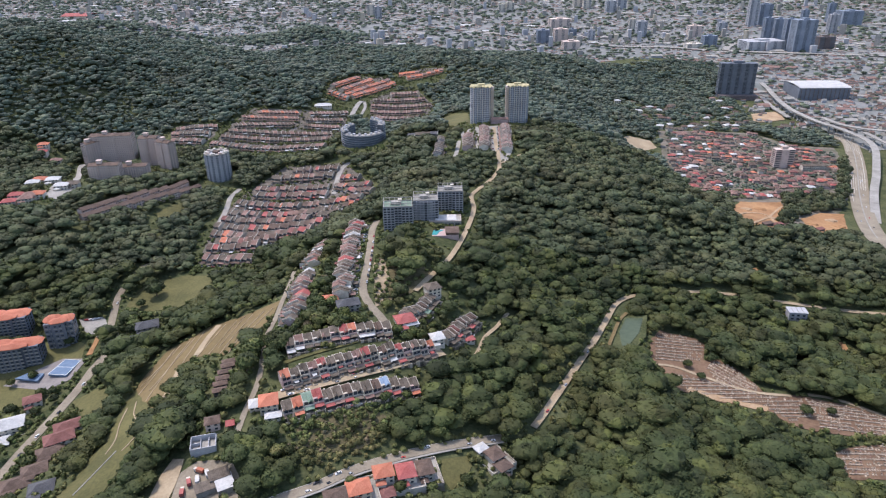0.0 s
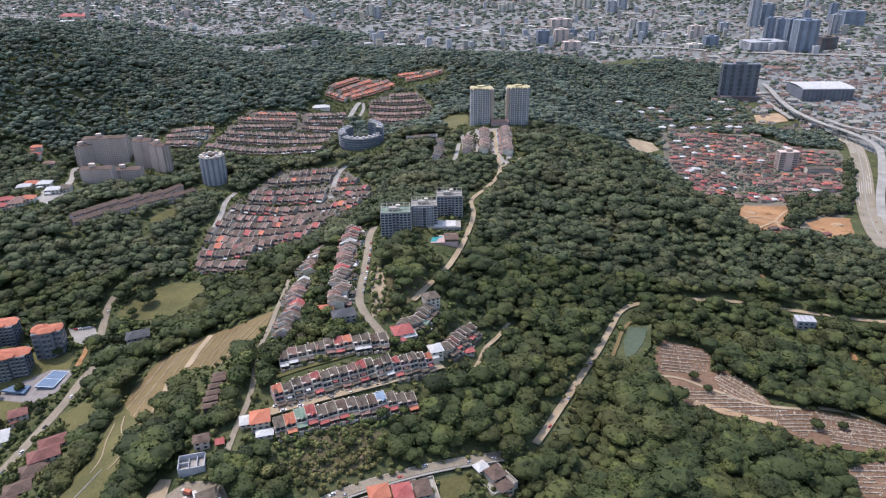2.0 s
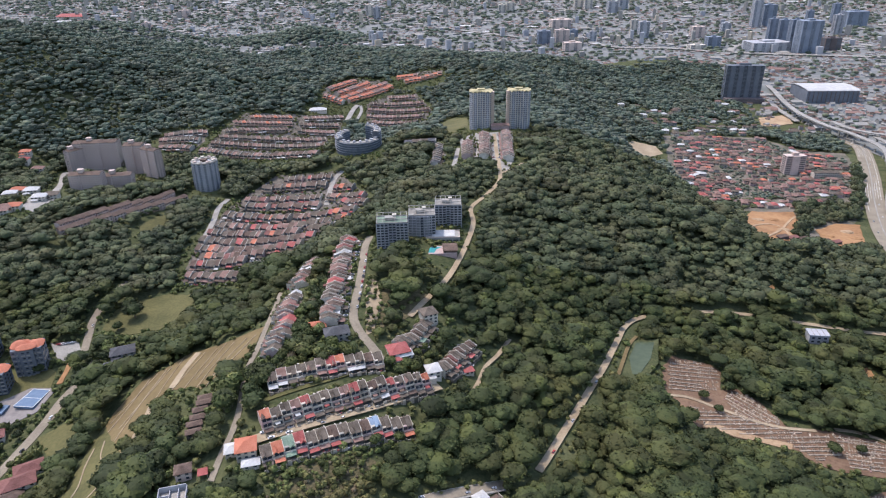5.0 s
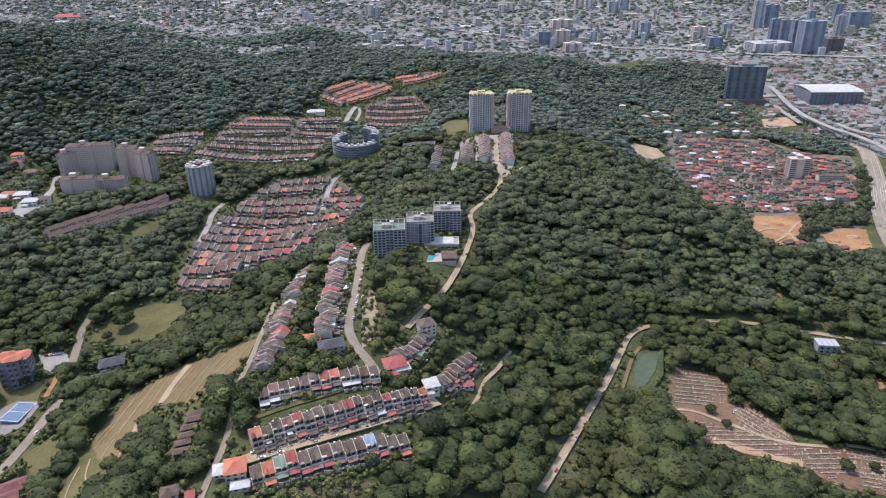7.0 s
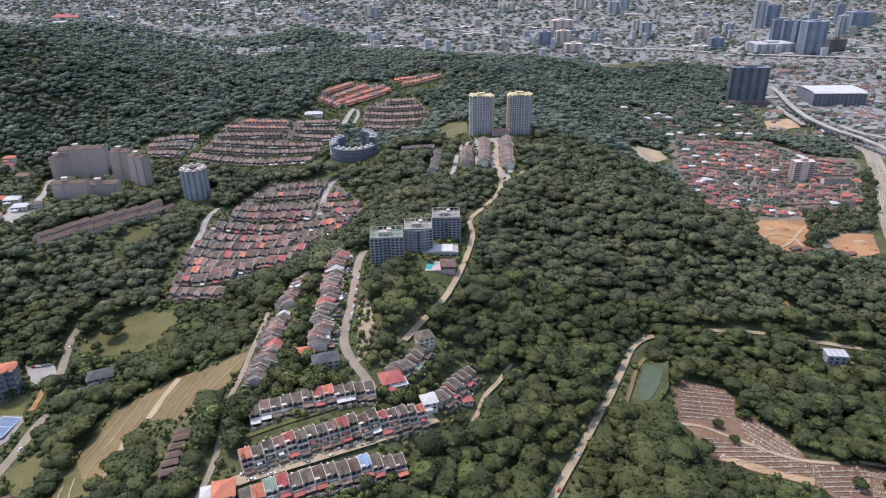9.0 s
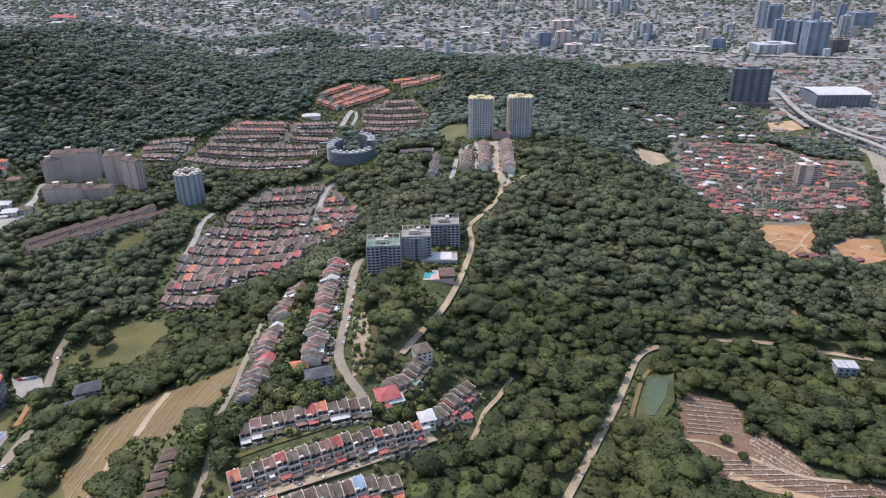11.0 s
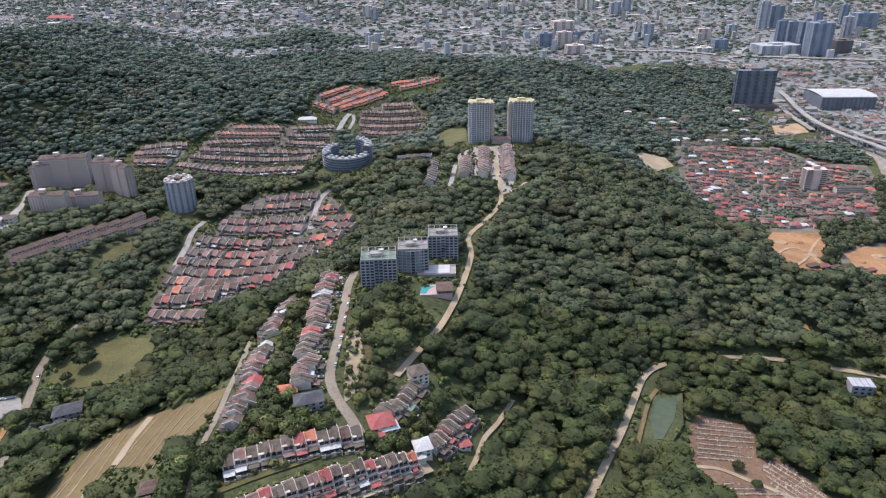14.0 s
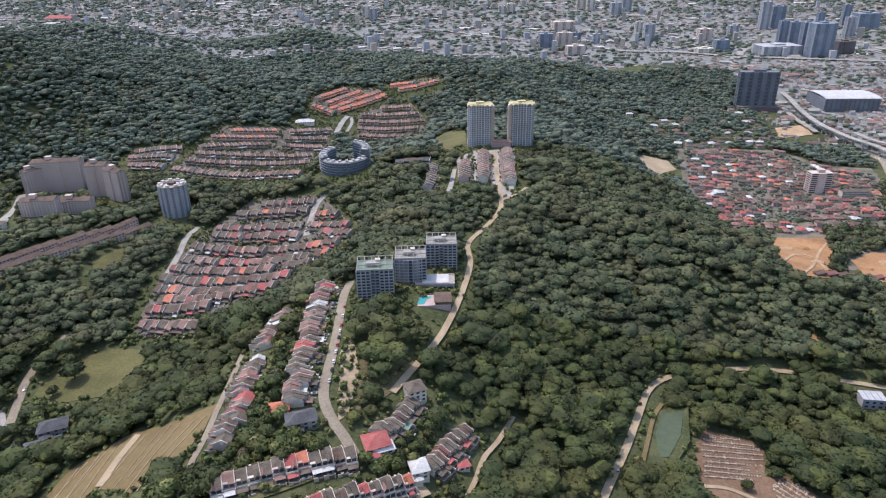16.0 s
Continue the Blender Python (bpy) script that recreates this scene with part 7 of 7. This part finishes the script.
def jittered(x0, y0, x1, y1, step, seed):
    rnd = np.random.RandomState(seed)
    a, b = np.meshgrid(np.arange(x0, x1, step), np.arange(y0, y1, step))
    return a.ravel() + rnd.uniform(-0.45, 0.45, a.size) * step, b.ravel() + rnd.uniform(-0.45, 0.45, a.size) * step


near_t = [clump(s, 30, 3, 150, 0.06, 18, -0.3) for s in range(8)] + [clump(s + 70, 12, 3, 130, 0.085, 9, -0.3) for s in range(4)]
mid_t = [clump(s + 20, 14, 2, 66, 0.10, 8, -0.25) for s in range(10)]
far_t = [clump(s + 40, 7, 1, 10, 0.17, 5, -0.4) for s in range(10)]
bare_t = [clump(s + 60, 5, 1, 0, 0.2) for s in range(5)]
low_t = [clump(s + 90, 5, 1, 26, 0.22) for s in range(5)]


def sizes_of(n, step, seed):
    rnd = np.random.RandomState(seed)
    w = step * np.clip(rnd.lognormal(0.22, 0.28, n), 0.7, 2.3)
    return w, w * rnd.uniform(0.75, 1.3, n), rnd.uniform(0.0, 4.0, n)


# the farther woods take the leaf colours that have haze mixed in
for name, y0, y1, step, temps, material, seed in (("near_woods", 270, 660, 8.0, near_t, FOREST, 1), ("middle_woods", 660, 1080, 8.0, mid_t, FOREST_MID_HAZED, 2), ("hill_woods", 1080, 2200, 7.3, far_t, FOREST_HILL_HAZED, 3)):
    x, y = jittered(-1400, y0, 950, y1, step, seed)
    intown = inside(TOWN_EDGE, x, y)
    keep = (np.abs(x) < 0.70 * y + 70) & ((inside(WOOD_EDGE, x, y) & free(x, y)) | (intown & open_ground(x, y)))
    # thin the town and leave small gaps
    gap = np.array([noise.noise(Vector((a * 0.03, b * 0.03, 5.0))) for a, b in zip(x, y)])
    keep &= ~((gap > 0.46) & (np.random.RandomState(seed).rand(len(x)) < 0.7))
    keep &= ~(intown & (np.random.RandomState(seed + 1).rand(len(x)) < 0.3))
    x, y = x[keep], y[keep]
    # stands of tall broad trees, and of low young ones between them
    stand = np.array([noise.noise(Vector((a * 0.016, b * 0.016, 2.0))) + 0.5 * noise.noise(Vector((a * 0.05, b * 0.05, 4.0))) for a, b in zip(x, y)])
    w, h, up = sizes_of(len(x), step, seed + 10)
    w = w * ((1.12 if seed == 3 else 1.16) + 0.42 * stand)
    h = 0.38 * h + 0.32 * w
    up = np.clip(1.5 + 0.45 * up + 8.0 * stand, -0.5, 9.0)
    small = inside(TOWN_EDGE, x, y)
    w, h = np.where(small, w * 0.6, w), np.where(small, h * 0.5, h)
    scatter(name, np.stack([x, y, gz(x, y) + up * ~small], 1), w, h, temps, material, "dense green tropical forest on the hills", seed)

for outline, seed in (([(557, 1024), (592, 1028), (645, 1022), (632, 972), (567, 944), (533, 925), (463, 820), (435, 796), (523, 941)], 51), ([(781, 1261), (812, 1276), (679, 1029), (658, 1013), (650, 1028)], 52)):
    xs, ys = [p[0] for p in outline], [p[1] for p in outline]
    x, y = jittered(min(xs), min(ys), max(xs), max(ys), 7.5, seed)
    keep = inside(outline, x, y) & open_ground(x, y)
    x, y = x[keep], y[keep]
    w, h, up = sizes_of(len(x), 8.0, seed)
    scatter("grove", np.stack([x, y, gz(x, y)], 1), w, h, mid_t, FOREST_MID_HAZED, "dense grove beside the highway and the earthworks", seed)

# shrubs and small garden trees on open ground between the houses
x, y = jittered(-640, 300, 420, 1700, 5.0, 31)
i_, j_ = ((y - MY0) / CELL).astype(int), ((x - MX0) / CELL).astype(int)
keep = BUSY[i_, j_] & ~HARD[i_, j_] & (np.random.RandomState(32).rand(len(x)) < np.where(y < 700, 0.78, 0.4))
x, y = x[keep], y[keep]
w, h, up = sizes_of(len(x), 3.0, 33)
scatter("garden_shrubs", np.stack([x, y, gz(x, y) - 0.2], 1), w, h * 0.9, low_t, SHRUB, "small shrubs and garden trees between houses", 34)

# low growth on the scrub slope below the terraces
outline = [(-117, 340), (-100, 355), (-88, 364), (-70, 374), (-39, 383), (-33, 373), (-42, 356), (-55, 342), (-82, 325), (-102, 318), (-117, 323)]
xs, ys = [p[0] for p in outline], [p[1] for p in outline]
for step, material, seed in ((3.6, SHRUB, 61), (5.5, LEAF_DRY, 62), (6.5, FOREST, 63)):
    x, y = jittered(min(xs), min(ys), max(xs), max(ys), step, seed)
    keep = inside(outline, x, y) & open_ground(x, y) & (np.random.RandomState(seed).rand(len(x)) < 0.5)
    x, y = x[keep], y[keep]
    w = np.random.RandomState(seed + 1).uniform(1.2, 4.2, len(x)) * (1.4 if seed == 63 else 1)
    scatter("scrub", np.stack([x, y, gz(x, y) - 0.2], 1), w, w * 0.7, low_t, material, "low green and dry brown scrub on the slope", seed)

# trees between the streets of the far city
rnd = np.random.RandomState(41)
n_ = 13000
y = 1400 + 3850 * rnd.rand(n_) ** 0.75
x = rnd.uniform(-0.74, 0.74, n_) * y
green = np.array([noise.noise(Vector((a * 0.004, b * 0.003, 3.0))) for a, b in zip(x, y)])
hilly = swell(x, y, FAR_HILLS) > 12
keep = ((y > 2330) | ((x > 560) & ~inside(WOOD_EDGE, x, y) & free(x, y))) & ((green < -0.05) | (rnd.rand(n_) < 0.35) | hilly)
x, y = x[keep], y[keep]
w = rnd.uniform(10, 22, len(x)) * (1 + (y - 1400) / 3500)
scatter("city_trees", np.stack([x, y, gz(x, y)], 1), w, w * 0.55, bare_t, FOREST_HILL_HAZED, "street trees and groves of the far city", 42)
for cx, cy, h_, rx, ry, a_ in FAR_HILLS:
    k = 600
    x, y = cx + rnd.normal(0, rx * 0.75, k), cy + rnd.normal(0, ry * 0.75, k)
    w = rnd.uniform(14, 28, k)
    scatter("far_hill_woods", np.stack([x, y, gz(x, y)], 1), w, w * 0.7, bare_t, FOREST_HILL_HAZED, "dark wooded far hill", 43)


# ---------------------------------------------------------------- trees that stand by themselves near the houses
def tree_meshes(seed):
    rnd = random.Random(seed)
    g = Geo()
    ns = 7
    rings = [(0.0, 0.42), (1.6, 0.30), (3.6, 0.24), (5.4, 0.16)]
    bend = [(0, 0)] + [(rnd.uniform(-0.3, 0.3), rnd.uniform(-0.3, 0.3)) for _ in rings[1:]]
    for (z, r), (bx, by) in zip(rings, bend):
        g.v += [(bx + r * math.cos(2 * math.pi * k / ns), by + r * math.sin(2 * math.pi * k / ns), z - 0.6) for k in range(ns)]
    for a in range(len(rings) - 1):
        g.f += [(a * ns + k, a * ns + (k + 1) % ns, (a + 1) * ns + (k + 1) % ns, (a + 1) * ns + k) for k in range(ns)]
    for k in range(5):
        ang, z0 = rnd.uniform(0, 6.28), rnd.uniform(2.2, 4.0)
        tip = Vector((1.9 * math.cos(ang), 1.9 * math.sin(ang), z0 + 2.0))
        i = len(g.v)
        g.v += [(0.12, 0, z0), (-0.1, 0.1, z0), (-0.1, -0.1, z0), tuple(tip)]
        g.f += [(i, i + 1, i + 3), (i + 1, i + 2, i + 3), (i + 2, i, i + 3)]
    trunk = g.mesh("trunk", BARK)
    p, f = clump(seed + 300, 12, 2, 150, 0.12)
    p = p * np.array([8.5, 8.5, 7.0]) + np.array([0, 0, 2.6])
    return trunk, p, f


KINDS = []
for k, leaf in enumerate((FOREST, FOREST, SHRUB, FOREST, LEAF_DRY, SHRUB)):
    trunk_me, p, f = tree_meshes(k)
    KINDS.append((trunk_me, array_mesh("crown", p, f, leaf), ("broad dark green", "broad green", "light green", "dense dark green", "dry brownish", "young light green")[k]))


def single_tree(x, y, size, rnd, kind=None):
    trunk_me, crown_me, words = KINDS[kind if kind is not None else rnd.choices(range(6), (4, 4, 2, 4, 0.6, 2))[0]]
    m = Matrix.Translation((x, y, gzf(x, y) - 0.3)) @ Matrix.Rotation(rnd.uniform(0, 6.28), 4, "Z")
    t = new("tree")
    t.matrix_basis = m @ Matrix.Diagonal((size, size, size * rnd.uniform(0.85, 1.2), 1))
    tagged(t, f"{words} tree standing near the houses", "tree", "garden trees")
    part("trunk", trunk_me, None, t)
    part("crown", crown_me, None, t)


COPSES = (
    ([(-153, 453), (-139, 454), (-121, 438), (-120, 414), (-131, 403), (-135, 389), (-144, 401), (-153, 428)], 6.5, 1.2),
    ([(-128, 461), (-111, 472), (-85, 471), (-62, 464), (-66, 453), (-99, 439), (-119, 435)], 7.5, 0.9),
    ([(-114, 530), (-97, 528), (-87, 484), (-105, 474), (-117, 478)], 7.5, 0.8),
    ([(-128, 599), (-112, 620), (-101, 610), (-94, 527), (-104, 518), (-117, 550)], 8.0, 0.75),
    ([(-39, 457), (-19, 476), (2, 495), (-8, 463), (-23, 453), (-36, 449)], 7.5, 0.8),
    ([(-101, 354), (-73, 369), (-28, 396), (-12, 391), (-38, 360), (-70, 340), (-94, 337)], 14.0, 0.7),
    ([(-317, 581), (-296, 582), (-274, 557), (-277, 512), (-296, 505), (-307, 542)], 8.5, 0.9),
    ([(-374, 472), (-335, 474), (-294, 442), (-296, 402), (-296, 371), (-315, 360)], 13.0, 0.8),
    ([(-137, 349), (-108, 353), (-98, 336), (-111, 311), (-141, 336)], 8.5, 0.9),
    ([(-190, 367), (-178, 374), (-163, 339), (-179, 336)], 8.0, 0.9),
    ([(-60, 317), (4, 346), (18, 336), (3, 315), (-52, 304)], 12.0, 0.75),
)
rnd = random.Random(77)
stood = 0
for outline, step, size in COPSES:
    xs, ys = [p[0] for p in outline], [p[1] for p in outline]
    x, y = jittered(min(xs), min(ys), max(xs), max(ys), step, 5)
    for a, b in zip(x, y):
        i_, j_ = int((b - MY0) / CELL), int((a - MX0) / CELL)
        if inside(outline, np.array([a]), np.array([b]))[0] and not HARD[i_, j_] and stood < 290:
            stood += 1
            single_tree(a, b, size * rnd.uniform(0.65, 1.3), rnd)
for p, sz in zip([(-299, 614), (-309, 629), (-379, 483), (-364, 491), (-354, 538), (249, 527), (245, 512), (223, 480), (294, 437), (316, 439), (217, 498), (-308, 595)], (2.0, 1.5, 0.8, 0.9, 1.1, 1.2, 1.0, 0.8, 1.1, 0.8, 0.9, 1.0)):
    single_tree(p[0], p[1], sz, rnd, 0)

# ---------------------------------------------------------------- cars
def car_kind(paint, label):
    t = thing("car", Matrix(), label, "car", "cars on the roads")
    g = Geo()
    prof = [(-2.15, 0.35), (2.15, 0.35), (2.2, 0.75), (1.1, 0.9), (-1.7, 0.92), (-2.2, 0.8)]
    g.v = [(s_ * 0.86, px, pz_) for s_ in (-1, 1) for px, pz_ in prof]
    n = len(prof)
    g.f = [tuple(range(n)), tuple(range(2 * n - 1, n - 1, -1))] + [(k, n + k, n + (k + 1) % n, (k + 1) % n) for k in range(n)]
    part("body", g, paint, t)
    c = Geo()
    prof = [(-1.7, 0.9), (1.1, 0.88), (0.4, 1.42), (-1.2, 1.45)]
    c.v = [(s_ * (0.8 if pz_ < 1 else 0.66), px, pz_) for s_ in (-1, 1) for px, pz_ in prof]
    n = 4
    c.f = [tuple(range(n)), tuple(range(2 * n - 1, n - 1, -1))] + [(k, n + k, n + (k + 1) % n, (k + 1) % n) for k in range(n)]
    part("cabin", c, PANE, t, "dark glazed cabin")
    part("roof", Geo().box(-0.62, -1.15, 1.43, 0.62, 0.35, 1.5), paint, t)
    for sx in (-1, 1):
        for sy in (-1.3, 1.3):
            put(t, "wheel", ("car",), lambda q: q.v.extend([(s_, 0.32 * math.cos(a), 0.32 * math.sin(a)) for s_ in (-0.1, 0.1) for a in np.linspace(0, 2 * math.pi, 8, endpoint=False)]) or q.f.extend([tuple(range(8)), tuple(range(15, 7, -1))] + [(k, 8 + k, 8 + (k + 1) % 8, (k + 1) % 8) for k in range(8)]), ROOFS["dark"], Matrix.Translation((sx * 0.8, sy, 0.33)), "dark tyre")
    return t


PAINTS = [mat("white_car_paint", (0.6, 0.6, 0.6), (0.72, 0.72, 0.72), 1, 3, 0.3, 0, 0.05), mat("black_car_paint", (0.02, 0.02, 0.022), (0.035, 0.035, 0.04), 1, 3, 0.25, 0, 0.05), mat("silver_car_paint", (0.34, 0.35, 0.36), (0.42, 0.43, 0.44), 1, 3, 0.3, 0, 0.05, 0.5), mat("red_car_paint", (0.35, 0.03, 0.025), (0.42, 0.05, 0.04), 1, 3, 0.3, 0, 0.05)]
FIRST = [car_kind(p, f"{w} saloon car on the road") for p, w in zip(PAINTS, ("white", "black", "silver", "dark red"))]
rnd = random.Random(9)
used = [0]


def cars_along(pts, shares, side, lift, jitter=0.0):
    line = [Vector((*p, 0)) for p in pts]
    for s in shares:
        k = min(len(line) - 2, int(s * (len(line) - 1)))
        u = s * (len(line) - 1) - k
        d = (line[k + 1] - line[k]).normalized()
        p = line[k].lerp(line[k + 1], u) + Vector((-d.y, d.x, 0)) * side
        m = at(p.x, p.y, gzf(p.x, p.y) + lift, math.atan2(d.y, d.x) - math.pi / 2 + (math.pi if side > 0 else 0) + rnd.uniform(-jitter, jitter))
        q = rnd.choices(range(4), (5, 3, 4, 1))[0]
        if used[0] < 4:
            FIRST[used[0]].matrix_basis = m
        else:
            copy_thing(FIRST[q], m)
        used[0] += 1


cars_along([(-99, 303), (-80, 313), (-61, 326), (-33, 342), (-4, 357), (20, 368), (41, 377)], (0.12, 0.22, 0.33, 0.52, 0.8, 0.93), -1.9, 0.7)
cars_along([(-99, 303), (-80, 313), (-61, 326), (-33, 342), (-4, 357), (20, 368), (41, 377)], (0.17, 0.28, 0.62), 1.9, 0.7)
cars_along([(73, 406), (89, 434), (105, 462), (120, 489), (140, 525), (160, 565)], (0.05, 0.3, 0.66), -1.4, 0.8)
cars_along([(-118, 382), (-96, 391), (-69, 404), (-37, 423), (-3, 448)], (0.06, 0.14, 0.3, 0.36, 0.45, 0.6, 0.72, 0.78, 0.88), 3.1, 0.8, 0.1)
cars_along([(-118, 382), (-96, 391), (-69, 404), (-37, 423), (-3, 448)], (0.1, 0.22, 0.41, 0.52, 0.66, 0.84), -3.1, 0.8, 0.1)
cars_along([(-70, 512), (-70, 555), (-71, 592), (-74, 648)], (0.08, 0.17, 0.24, 0.33, 0.41, 0.5, 0.58, 0.66, 0.75, 0.85), -2.5, 0.8, 0.05)
cars_along([(-322, 371), (-321, 397), (-317, 432), (-313, 470), (-313, 497)], (0.2, 0.36, 0.55, 0.8), -1.8, 0.8)
cars_along([(-334, 590), (-340, 612), (-341, 634), (-338, 656)], (0.2,), -1.5, 0.8)
cars_along(HWY[1:6], (0.08, 0.2, 0.32, 0.45, 0.6, 0.74, 0.9), -5.0, 1.9)
cars_along(HWY[1:6], (0.14, 0.26, 0.5, 0.68, 0.82), 8.7, 1.9)
cars_along([(-357, 575), (-349, 576), (-342, 578)], (0.1, 0.35, 0.6, 0.85), 0.5, 0.9, 0.2)
